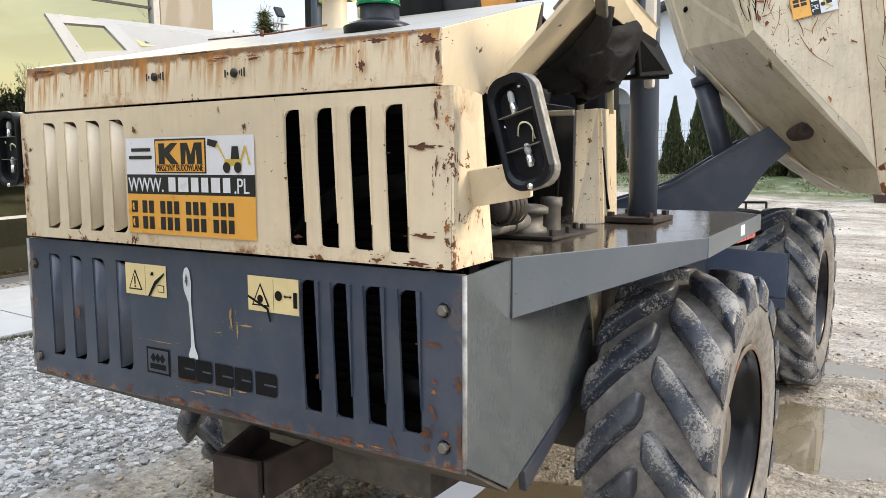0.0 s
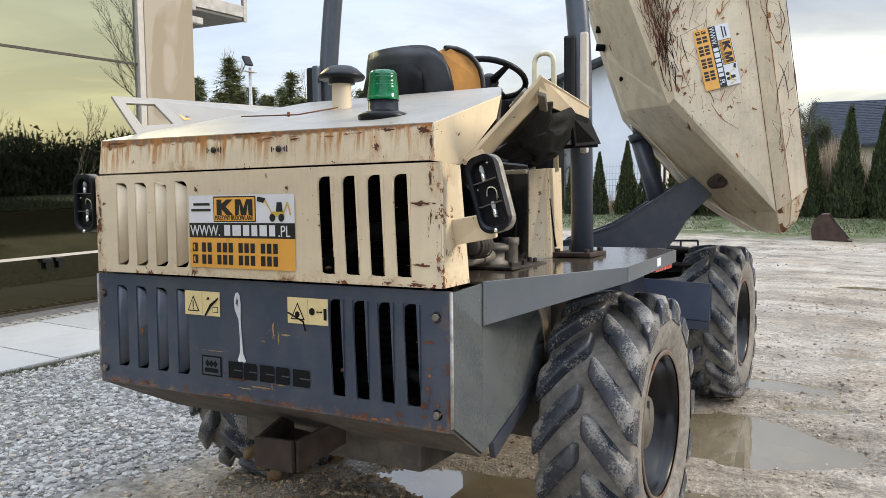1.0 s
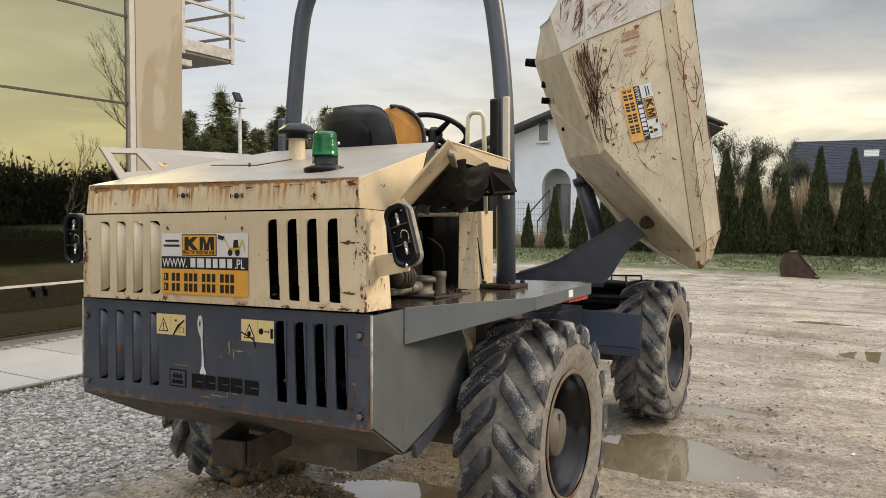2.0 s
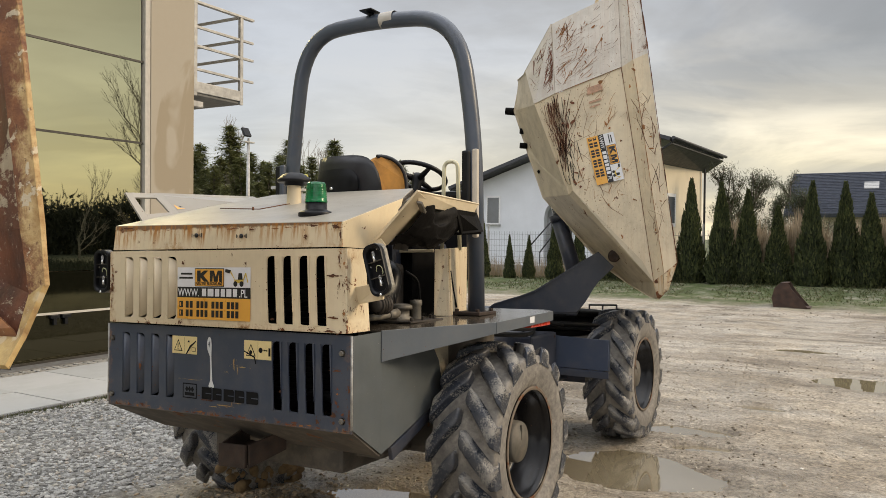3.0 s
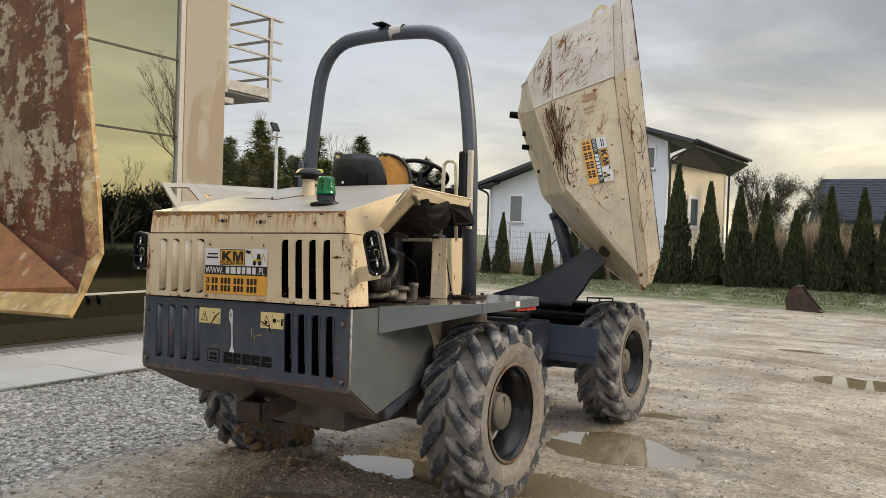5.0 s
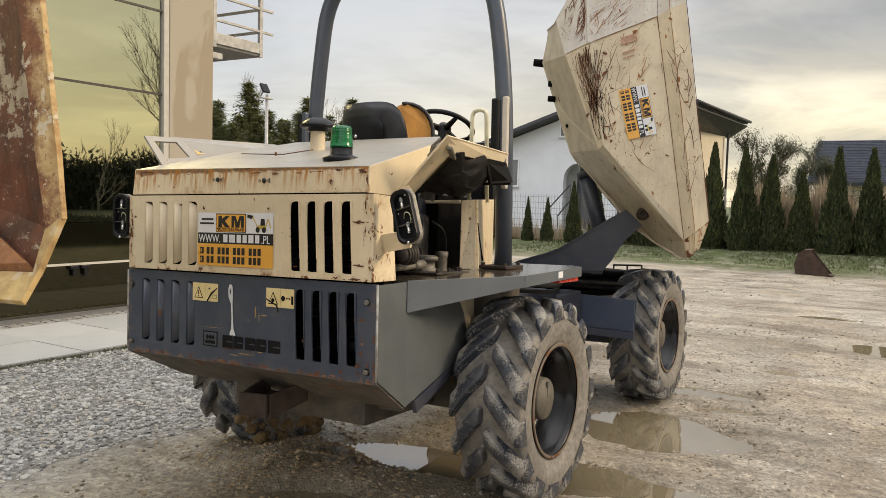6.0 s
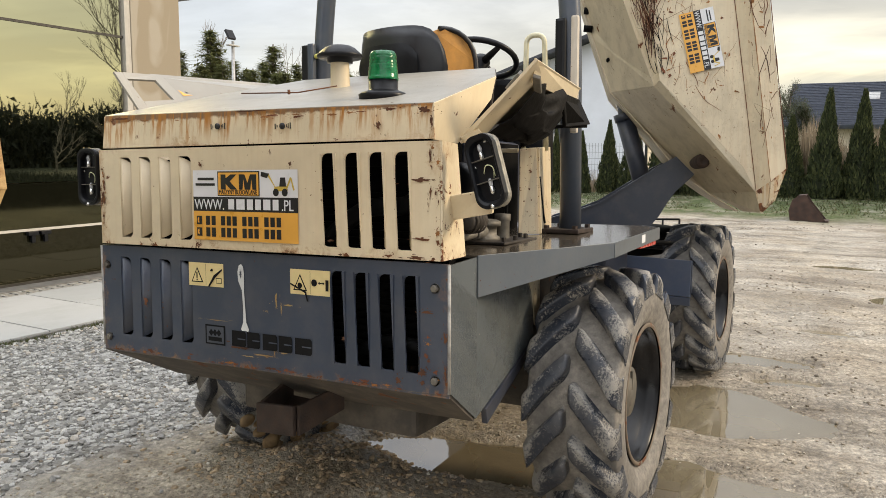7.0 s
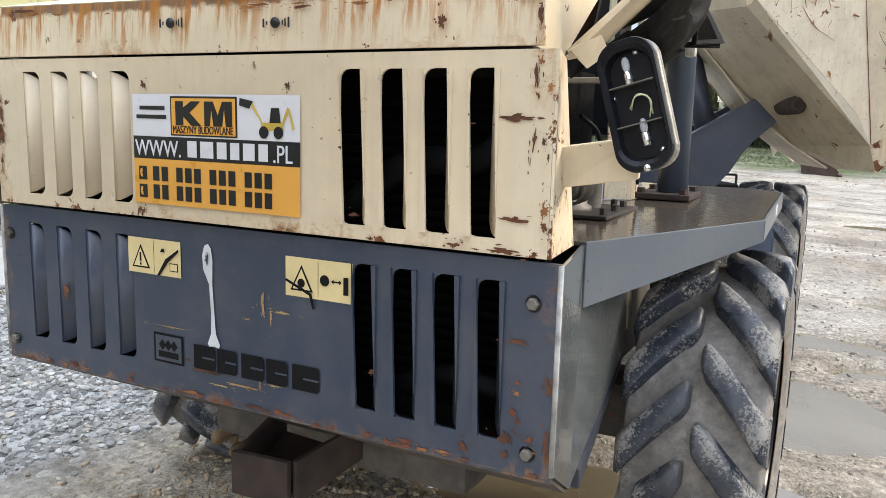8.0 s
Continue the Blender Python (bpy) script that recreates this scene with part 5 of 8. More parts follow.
# drawbar bracket
bm = bmesh.new()
slab(bm, [(-0.005, 0.06, 0.585), (0.150, 0.06, 0.592), (0.150, 0.06, 0.492), (-0.005, 0.06, 0.486)], 0.016, 0.003)
bmesh.ops.translate(bm, verts=bm.verts[:], vec=(0.04, 0, 0.022))
bracket = part("tow_bracket", bm, M_bracket, dumper, "rusty steel towing bracket")
bm = bmesh.new()
slab(bm, [(0.150, 0.062, 0.592), (0.205, 0.235, 0.632), (0.205, 0.235, 0.545), (0.150, 0.062, 0.492)], 0.014, 0.003)
slab(bm, [(-0.004, 0.062, 0.586), (-0.02, 0.235, 0.632), (-0.02, 0.235, 0.560), (-0.004, 0.062, 0.488)], 0.014, 0.003)
slab(bm, [(0.0, 0.07, 0.505), (0.15, 0.07, 0.510), (0.20, 0.23, 0.555), (-0.01, 0.23, 0.565)], 0.01)
bmesh.ops.translate(bm, verts=bm.verts[:], vec=(0.04, 0, 0.022))
part("bracket_side", bm, M_bracket, bracket)
for x, z in ((0.075, 0.567), (0.158, 0.570)):
    bm = bmesh.new()
    lathe(bm, [(0.0, -0.001), (0.013, -0.001), (0.013, 0.004)], (x, 0.06, z), "y", 12)
    part("hole", bm, M_ink, bracket)

# cream engine box above
BX0, BX1 = -0.622, 0.765
cream = louvred("rear_panel", BX0, BX1, 1.120, 1.452, -0.012, 0.005, [-0.515 + i * 0.0955 for i in range(4)], [0.360, 0.446, 0.531, 0.617], 1.146, 1.424, 0.056, M_panel, M_cream)
for side in (0, 1):
    def sx(x):
        return mirror(x) if side else x
    bm = bmesh.new()
    slab(bm, [(sx(p[0]), p[1], p[2]) for p in ((0.765 if not side else 0.766, -0.011, 1.452), (0.709, 0.186, 1.452), (0.744, 0.172, 1.118), (0.766, -0.011, 1.120))], 0.005)
    part("corner_panel", bm, M_panel, dumper)
# top cover: rear lip, sloped top, chamfered sides
TOPY, TOPZ = 0.86, 1.778
bm = bmesh.new()
slab(bm, [(-0.612, -0.004, 1.458), (0.742, -0.004, 1.458), (0.736, 0.004, 1.556), (-0.606, 0.004, 1.572)], 0.005, 0.0015)
part("cover_lip", bm, M_cover, dumper, "cream lip streaked with rust runs")
bm = bmesh.new()
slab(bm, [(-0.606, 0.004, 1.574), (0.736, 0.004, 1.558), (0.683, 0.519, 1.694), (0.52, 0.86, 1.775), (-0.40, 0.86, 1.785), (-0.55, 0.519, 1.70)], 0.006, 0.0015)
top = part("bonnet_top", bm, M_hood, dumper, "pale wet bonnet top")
V1, V2, V4 = Vector((0.738, 0.004, 1.556)), Vector((0.685, 0.519, 1.691)), Vector((0.690, 0.235, 1.456))
vn = (V2 - V1).cross(V4 - V1)


def on_side(y, z):
    """The point of the bonnet's side plane at this y and z."""
    return Vector((V1.x - (vn.y * (y - V1.y) + vn.z * (z - V1.z)) / vn.x, y, z))


bm = bmesh.new()
slab(bm, [V1, on_side(-0.002, 1.458), V4, on_side(0.50, 1.615), V2], 0.005, 0.0012)
part("bonnet_side", bm, M_cream, dumper)
bm = bmesh.new()
slab(bm, [(0.680, 0.52, 1.686), (0.52, 0.86, 1.768), (0.50, 0.84, 1.46), (0.655, 0.48, 1.46)], 0.005)
part("bonnet_end", bm, M_engine, dumper)
bm = bmesh.new()
slab(bm, [(-0.608, -0.002, 1.458), (-0.607, 0.004, 1.57), (-0.55, 0.519, 1.698), (-0.56, 0.25, 1.46)], 0.005)
part("bonnet_side", bm, M_cream, dumper)
# a bent rod lying on the bonnet, and the little latch
bm = bmesh.new()
tube(bm, [(-0.30, 0.36, 1.672), (0.02, 0.30, 1.652), (0.10, 0.42, 1.683)], 0.0024, 6)
tube(bm, [(-0.02, 0.30, 1.648), (-0.02, 0.30, 1.664)], 0.005, 8)
part("rod", bm, M_rust, top)
# two holes with torn rust round them in the lip
for x, z in ((-0.058, 1.518), (0.209, 1.510)):
    bm = bmesh.new()
    lathe(bm, [(0.0, -0.003), (0.010, -0.003), (0.010, 0.001)], (x, -0.0035, z), "y", 10)
    for dx, w, h in ((-0.028, 0.003, 0.016), (-0.020, 0.002, 0.007), (0.017, 0.002, 0.009), (0.023, 0.002, 0.015), (0.031, 0.003, 0.019)):
        box(bm, x + dx - w / 2, x + dx + w / 2, -0.0048, -0.003, z - h / 2, z + h / 2)
    part("hole", bm, M_ink, dumper)


def flake(x, z, w, h, y, seed, parent, material=None):
    """A ragged patch of bare rust, a hair proud of the paint."""
    rng = random.Random(seed)
    bm = bmesh.new()
    k = 26
    spots = [(x, z, w, h)] + [(x + rng.gauss(0, w * 0.55), z + rng.gauss(0, h * 0.6), w * rng.uniform(0.08, 0.28), h * rng.uniform(0.1, 0.35)) for i in range(7)]
    for cx, cz, cw, ch in spots:
        f = 1.0
        ring = []
        for i in range(k):
            a = 2 * math.pi * i / k
            f = 0.35 * f + 0.65 * rng.uniform(0.15, 1.2)
            ring.append(bm.verts.new((cx + cw / 2 * math.cos(a) * f, y, cz + ch / 2 * math.sin(a) * f)))
        bm.faces.new(ring)
    return tagged(part("rust_patch", bm, material or M_rust, parent), kind="stuff")


for i, (x, z, w, h) in enumerate(((0.56, 1.500, 0.018, 0.030), (0.60, 1.545, 0.05, 0.012), (0.715, 1.538, 0.04, 0.020), (-0.52, 1.558, 0.10, 0.008), (0.10, 1.560, 0.18, 0.006), (0.735, 1.50, 0.010, 0.05))):
    flake(x, z, w, h, -0.0075, i, dumper)
for i, (x, z, w, h) in enumerate(((0.70, 1.345, 0.075, 0.014), (0.70, 1.180, 0.06, 0.010), (0.735, 1.41, 0.012, 0.05), (0.735, 1.31, 0.012, 0.05), (0.69, 1.127, 0.07, 0.012), (0.395, 1.165, 0.03, 0.008), (0.60, 1.128, 0.03, 0.012), (0.43, 1.125, 0.02, 0.008), (-0.60, 1.33, 0.014, 0.06), (-0.605, 1.28, 0.012, 0.04), (-0.13, 1.396, 0.02, 0.02), (0.245, 1.394, 0.016, 0.016))):
    flake(x, z, w, h, -0.0145, 30 + i, cream)
for i, (x, z, w, h) in enumerate(((0.715, 0.972, 0.05, 0.012), (0.775, 0.90, 0.016, 0.05), (0.70, 0.80, 0.03, 0.03), (0.62, 0.765, 0.022, 0.022), (0.70, 0.77, 0.02, 0.02), (0.50, 0.742, 0.03, 0.01), (0.30, 0.738, 0.05, 0.008), (0.14, 0.745, 0.05, 0.012), (-0.42, 0.92, 0.02, 0.04), (0.02, 0.80, 0.10, 0.014), (0.43, 0.87, 0.02, 0.012), (-0.58, 0.99, 0.03, 0.004), (0.775, 0.80, 0.012, 0.06))):
    flake(x, z, w, h, -0.0025, 60 + i, grey)
rng_ = random.Random(404)
for i in range(26):
    x = rng_.uniform(-0.55, 0.78)
    flake(x, 0.738 + abs(rng_.gauss(0, 0.006)), rng_.uniform(0.012, 0.05), rng_.uniform(0.005, 0.013), -0.0026, 400 + i, grey, M_scar2 if i % 4 else M_scar)
for i in range(6):
    flake(rng_.uniform(0.712, 0.775), rng_.uniform(0.76, 1.05), rng_.uniform(0.008, 0.020), rng_.uniform(0.006, 0.018), -0.0026, 440 + i, grey, M_scar2 if i % 3 else M_scar)
for i in range(6):
    flake(0.760 - min(0.06, abs(rng_.gauss(0, 0.016))), rng_.uniform(1.13, 1.44), rng_.uniform(0.004, 0.018), rng_.uniform(0.008, 0.03), -0.0146, 460 + i, cream, M_scar if i % 2 else M_rust)
for i in range(12):
    flake(-0.612 + abs(rng_.gauss(0, 0.015)), rng_.uniform(1.16, 1.40), rng_.uniform(0.006, 0.016), rng_.uniform(0.01, 0.035), -0.0146, 480 + i, cream, M_scar if i % 2 else M_rust)
for i in range(12):
    x = rng_.uniform(-0.58, 0.73)
    flake(x, 1.553 - 0.010 * (x + 0.6) - abs(rng_.gauss(0, 0.004)), rng_.uniform(0.02, 0.07), rng_.uniform(0.004, 0.008), -0.0030, 500 + i, dumper, M_scar if i % 3 else M_scar2)
# scrapes and the white paint drip on the grey panel
for i, (x, z, w, h) in enumerate(((0.17, 0.965, 0.012, 0.05), (0.215, 0.955, 0.05, 0.006), (0.13, 0.93, 0.02, 0.004), (0.12, 0.785, 0.09, 0.007), (0.05, 0.775, 0.06, 0.005), (-0.09, 0.882, 0.12, 0.003), (0.19, 0.94, 0.006, 0.04), (0.16, 0.80, 0.006, 0.05), (0.20, 0.80, 0.05, 0.004))):
    flake(x, z, w, h, -0.0022, 90 + i, grey, M_lip)
bm = bmesh.new()
drip = [(0.014, 1.02), (0.012, 1.05), (0.018, 1.07), (0.028, 1.075), (0.036, 1.066), (0.040, 1.04), (0.038, 0.99), (0.042, 0.93), (0.045, 0.885), (0.056, 0.862), (0.052, 0.855), (0.040, 0.858), (0.026, 0.856), (0.022, 0.862), (0.032, 0.885), (0.033, 0.93), (0.029, 0.99)]
bm.faces.new([bm.verts.new((x, -0.003, z)) for x, z in drip])
part("paint_drip", bm, M_drip, grey, "white paint run")
flake(0.026, 1.045, 0.012, 0.036, -0.0045, 7, grey, M_grey)


# stickers, drawn flat in their own plane and laid on by a matrix (x along, y up, z out)
def film(bm, x0, x1, y0, y1, z, mat=0):
    f = bm.faces.new([bm.verts.new(p) for p in ((x0, y0, z), (x1, y0, z), (x1, y1, z), (x0, y1, z))])
    f.material_index = mat


def poly(bm, pts, z, mat=0):
    f = bm.faces.new([bm.verts.new((x, y, z)) for x, y in pts])
    f.material_index = mat


def laid(name, bm, mats, parent, m, label=""):
    ob = part(name, bm, mats, None, label)
    ob.data.transform(m)
    ob.parent = parent
    return ob


def hire_sticker(parent, m, w=0.449, h=0.227):
    bm = bmesh.new()
    z1, z2 = 0.62 * h, 0.415 * h
    film(bm, 0, w, z1, h, 0.0, 0)
    film(bm, 0, w, z2, z1, 0.0, 1)
    film(bm, 0, w, 0, z2, 0.0, 2)
    st = laid("hire_sticker", bm, [M_white, M_ink, M_orange], parent, m, "white, black and orange hire firm sticker")
    # the mark: two black blocks on an orange field
    bm = bmesh.new()
    film(bm, 0.112, 0.294, z1 + 0.003, h - 0.004, 0.0007, 0)
    film(bm, 0.116, 0.290, z1 + 0.006, h - 0.008, 0.0014, 1)
    poly(bm, [(0.128, z1 + 0.024), (0.150, z1 + 0.024), (0.150, z1 + 0.042), (0.172, z1 + 0.024), (0.200, z1 + 0.024), (0.168, z1 + 0.050), (0.198, h - 0.014), (0.172, h - 0.014), (0.150, z1 + 0.060), (0.150, h - 0.014), (0.128, h - 0.014)], 0.0021, 0)
    film(bm, 0.208, 0.282, z1 + 0.024, h - 0.014, 0.0021, 0)
    poly(bm, [(0.224, z1 + 0.024), (0.233, z1 + 0.024), (0.228, h - 0.030)], 0.0028, 1)
    poly(bm, [(0.257, z1 + 0.024), (0.266, z1 + 0.024), (0.262, h - 0.030)], 0.0028, 1)
    poly(bm, [(0.233, h - 0.014), (0.257, h - 0.014), (0.245, z1 + 0.046)], 0.0028, 1)
    laid("mark", bm, [M_ink, M_orange], st, m)
    letters("MASZYNY BUDOWLANE", 0.0215, m @ Matrix.Translation((0.119, z1 + 0.0085, 0.002)), M_ink, "lettering", st, 0.69)
    # address and numbers as plain bars
    bm = bmesh.new()
    for x, y, l in ((0.022, z1 + 0.054, 0.074), (0.012, z1 + 0.036, 0.088)):
        film(bm, x, x + l, y, y + 0.008, 0.0009)
    for y in (0.052, 0.014):
        film(bm, 0.014, 0.038, y - 0.002, y + 0.026, 0.0009)
        x = 0.056
        for n in (2, 3, 3, 3):
            for k in range(n):
                film(bm, x, x + 0.0185, y - 0.003, y + 0.027, 0.0009)
                x += 0.0255
            x += 0.017
    tagged(laid("number_bar", bm, M_ink, st, m), kind="stuff")
    bm = bmesh.new()
    for y in (0.052, 0.014):
        poly(bm, [(0.020, y + 0.020), (0.025, y + 0.022), (0.026, y + 0.015), (0.024, y + 0.012), (0.026, y + 0.009), (0.026, y + 0.003), (0.021, y + 0.004), (0.018, y + 0.012)], 0.0017, 0)
    laid("phone_sign", bm, M_orange, st, m)
    letters("WWW.", 0.048, m @ Matrix.Translation((0.006, z2 + 0.006, 0.001)), M_white, "lettering", st, 0.84)
    letters(".PL", 0.048, m @ Matrix.Translation((0.383, z2 + 0.006, 0.001)), M_white, "lettering", st, 0.84)
    bm = bmesh.new()
    x = 0.158
    for l in (0.032, 0.042, 0.032, 0.030, 0.036, 0.030):
        film(bm, x, x + l - 0.006, z2 + 0.007, z2 + 0.040, 0.0009)
        x += l + 0.0035
    tagged(laid("address_bar", bm, M_white, st, m), kind="stuff")
    # little picture of a backhoe loader
    bm = bmesh.new()
    for cx, r in ((0.362, 0.012), (0.398, 0.012)):
        poly(bm, [(cx + r * math.cos(a), z1 + 0.016 + r * math.sin(a)) for a in (2 * math.pi * i / 14 for i in range(14))], 0.0016, 0)
    poly(bm, [(0.352, z1 + 0.020), (0.410, z1 + 0.020), (0.408, z1 + 0.036), (0.356, z1 + 0.034)], 0.0010, 1)
    poly(bm, [(0.376, z1 + 0.034), (0.404, z1 + 0.034), (0.400, z1 + 0.062), (0.380, z1 + 0.062)], 0.0012, 0)
    poly(bm, [(0.356, z1 + 0.034), (0.362, z1 + 0.030), (0.334, z1 + 0.072), (0.328, z1 + 0.068)], 0.0014, 1)
    poly(bm, [(0.300, z1 + 0.066), (0.326, z1 + 0.060), (0.336, z1 + 0.074), (0.302, z1 + 0.080)], 0.0016, 0)
    poly(bm, [(0.404, z1 + 0.030), (0.410, z1 + 0.030), (0.426, z1 + 0.060), (0.420, z1 + 0.064)], 0.0014, 1)
    poly(bm, [(0.420, z1 + 0.064), (0.426, z1 + 0.060), (0.438, z1 + 0.024), (0.432, z1 + 0.022)], 0.0016, 1)
    tagged(laid("picture", bm, [M_ink, M_blue], st, m), kind="stuff")
    return st


def on_back(x, z, y):
    """Matrix that lays a drawing on a face that looks to -y."""
    return Matrix.Translation((x, y, z)) @ Matrix.Rotation(radians(90), 4, "X")


hire_sticker(dumper, on_back(-0.161, 1.150, -0.0155) @ Matrix.Diagonal((0.97, 1.0, 1, 1)))
# warning labels
for x0, z0, kind in ((-0.206, 0.993, 0), (0.228, 0.993, 1)):
    m = on_back(x0, z0, -0.002)
    bm = bmesh.new()
    film(bm, 0, 0.156, 0, 0.078, 0.0)
    sign = laid("warning_label", bm, M_warn, dumper, m, "pale yellow warning label with black signs")
    bm = bmesh.new()
    poly(bm, [(0.012, 0.012), (0.066, 0.012), (0.039, 0.064)], 0.0007, 0)
    poly(bm, [(0.018, 0.0155), (0.060, 0.0155), (0.039, 0.056)], 0.0014, 1)
    film(bm, 0.0775, 0.0785, 0.004, 0.074, 0.0007, 0)
    if kind == 0:
        film(bm, 0.0365, 0.0415, 0.026, 0.046, 0.0021, 0)
        film(bm, 0.0365, 0.0415, 0.018, 0.023, 0.0021, 0)
        poly(bm, [(0.088, 0.0), (0.096, 0.0), (0.120, 0.030), (0.152, 0.056), (0.152, 0.062), (0.114, 0.038)], 0.0024, 0)
        poly(bm, [(0.098, 0.052), (0.112, 0.052), (0.110, 0.060), (0.104, 0.060)], 0.0021, 0)
        film(bm, 0.124, 0.148, 0.012, 0.030, 0.0007, 0)
        film(bm, 0.126, 0.146, 0.014, 0.028, 0.0014, 1)
    else:
        poly(bm, [(0.039 + 0.009 * math.cos(a), 0.028 + 0.009 * math.sin(a)) for a in (2 * math.pi * i / 12 for i in range(12))], 0.0021, 0)
        poly(bm, [(0.094 + 0.011 * math.cos(a), 0.039 + 0.011 * math.sin(a)) for a in (2 * math.pi * i / 14 for i in range(14))], 0.0021, 0)
        poly(bm, [(0.109, 0.039), (0.115, 0.044), (0.115, 0.0405), (0.127, 0.0405), (0.127, 0.044), (0.133, 0.039), (0.127, 0.034), (0.127, 0.0375), (0.115, 0.0375), (0.115, 0.034)], 0.0021, 0)
        film(bm, 0.137, 0.148, 0.016, 0.050, 0.0021, 0)
        poly(bm, [(0.0, 0.030), (0.004, 0.034), (0.064, 0.010), (0.072, -0.02), (0.066, -0.02), (0.058, 0.006)], 0.0028, 0)
    laid("pictogram", bm, [M_letter, M_warn], sign, m)
# maker's mark: a square emblem and five dark blocks
m = on_back(-0.137, 0.799, -0.002)
bm = bmesh.new()
film(bm, 0, 0.088, 0, 0.066, 0.0, 0)
film(bm, 0.006, 0.082, 0.005, 0.061, 0.0006, 1)
poly(bm, [(0.014, 0.012), (0.074, 0.012), (0.074, 0.026), (0.014, 0.026)], 0.0012, 0)
for cx in (0.027, 0.044, 0.061):
    poly(bm, [(cx - 0.011, 0.040), (cx, 0.028), (cx + 0.011, 0.040), (cx, 0.053)], 0.0012, 0)
emblem = laid("emblem", bm, [M_letter, M_grey], dumper, m, "dark square emblem")
bm = bmesh.new()
for i, w in enumerate((0.060, 0.054, 0.060, 0.054, 0.066)):
    x = 0.118 + i * 0.0655
    poly(bm, [(x, 0.004), (x + w * 0.92, 0.004), (x + w, 0.010), (x + w, 0.050), (x + w * 0.92, 0.056), (x, 0.056)], 0.0006, 0)
    film(bm, x + w * 0.42, x + w * 0.98, 0.0275, 0.0315, 0.0012, 1)
laid("letter_block", bm, [M_letter, M_grey], emblem, m)

# inside of the tail and engine box, its shade put into near-black colours
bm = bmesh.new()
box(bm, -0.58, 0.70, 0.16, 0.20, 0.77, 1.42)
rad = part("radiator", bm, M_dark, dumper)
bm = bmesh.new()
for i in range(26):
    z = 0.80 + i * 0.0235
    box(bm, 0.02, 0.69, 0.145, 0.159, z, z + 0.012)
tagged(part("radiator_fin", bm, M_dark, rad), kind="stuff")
bm = bmesh.new()
tube(bm, arc([(0.30, 0.08, 1.15), (0.45, 0.09, 1.27), (0.62, 0.10, 1.26), (0.68, 0.10, 1.40)], 0.08), 0.028, 10)
part("hose", bm, M_hose, dumper)
bm = bmesh.new()
tube(bm, arc([(0.40, 0.09, 0.80), (0.52, 0.10, 0.86), (0.66, 0.10, 0.84)], 0.05), 0.022, 10)
part("hose", bm, M_hose, dumper)
# block added to fill the bay and keep daylight from passing through
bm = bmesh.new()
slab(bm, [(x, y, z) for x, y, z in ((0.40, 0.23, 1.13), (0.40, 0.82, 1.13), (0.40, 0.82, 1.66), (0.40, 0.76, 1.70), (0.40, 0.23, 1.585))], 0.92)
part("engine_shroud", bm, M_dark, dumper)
bm = bmesh.new()
box(bm, -0.45, 0.40, 0.35, 0.98, 0.9, 1.40, 0.03)
box(bm, -0.30, 0.30, 0.45, 0.95, 1.38, 1.50, 0.03)
part("engine", bm, M_engine, dumper)
bm = bmesh.new()
tube(bm, arc([(0.46, 0.62, 1.20), (0.46, 0.74, 1.24), (0.44, 0.80, 1.36), (0.30, 0.84, 1.38)], 0.06), 0.052, 14)
lathe(bm, [(0.0, 0.0), (0.062, 0.0), (0.062, 0.03), (0.05, 0.04), (0.05, 0.10)], (0.47, 0.55, 1.16), "y", 16)
part("air_hose", bm, M_black, dumper)
bm = bmesh.new()
for j in range(5):
    lathe(bm, [(0.054, 0.0), (0.058, 0.004), (0.054, 0.008)], (0.46, 0.62 + j * 0.024, 1.205 + j * 0.004), "y", 14)
part("hose_rib", bm, M_black, dumper)
bm = bmesh.new()
lathe(bm, [(0.028, 0.0), (0.028, 0.16), (0.034, 0.165), (0.034, 0.19), (0.0, 0.19)], (0.655, 0.20, 1.22), "z", 14)
part("filter_bowl", bm, M_steel, dumper)
bm = bmesh.new()
tube(bm, arc([(0.60, 0.30, 1.155), (0.61, 0.45, 1.155), (0.60, 0.58, 1.165)], 0.05), 0.015, 12)
tube(bm, [(0.603, 0.52, 1.158), (0.60, 0.60, 1.166)], 0.021, 12)
pump_pipe = part("fuel_pipe", bm, M_steel, dumper, "grey pipe with a brass union")
bm = bmesh.new()
lathe(bm, [(0.0, 0.0), (0.055, 0.0), (0.055, 0.018), (0.044, 0.024), (0.044, 0.055), (0.058, 0.058), (0.058, 0.074), (0.040, 0.082), (0.0, 0.084)], (0.575, 0.665, 1.122), "z", 20)
lathe(bm, [(0.026, 0.0), (0.026, 0.07), (0.030, 0.074), (0.030, 0.098), (0.0, 0.10)], (0.60, 0.765, 1.122), "z", 14)
part("fuel_filler", bm, M_steel, dumper, "dusty metal filler and cap")
bm = bmesh.new()
box(bm, 0.47, 0.70, 0.56, 0.86, 1.121, 1.130, 0.003)
for x, y in ((0.49, 0.58), (0.68, 0.60), (0.68, 0.70), (0.67, 0.82), (0.64, 0.84)):
    lathe(bm, [(0.009, 0.0), (0.009, 0.016), (0.0, 0.018)], (x, y, 1.129), "z", 6, 0, False)
part("filler_plate", bm, M_engine, dumper)
bm = bmesh.new()
lathe(bm, [(0.0, -0.05), (0.030, -0.05), (0.034, -0.03), (0.034, 0.03), (0.03, 0.05), (0.0, 0.05)], (0.675, 0.36, 1.215), "y", 14)
for j in range(4):
    lathe(bm, [(0.040, 0.0), (0.044, 0.006), (0.040, 0.012)], (0.675, 0.325 + j * 0.02, 1.215), "y", 14)
part("alternator", bm, M_engine, dumper)
bm = bmesh.new()
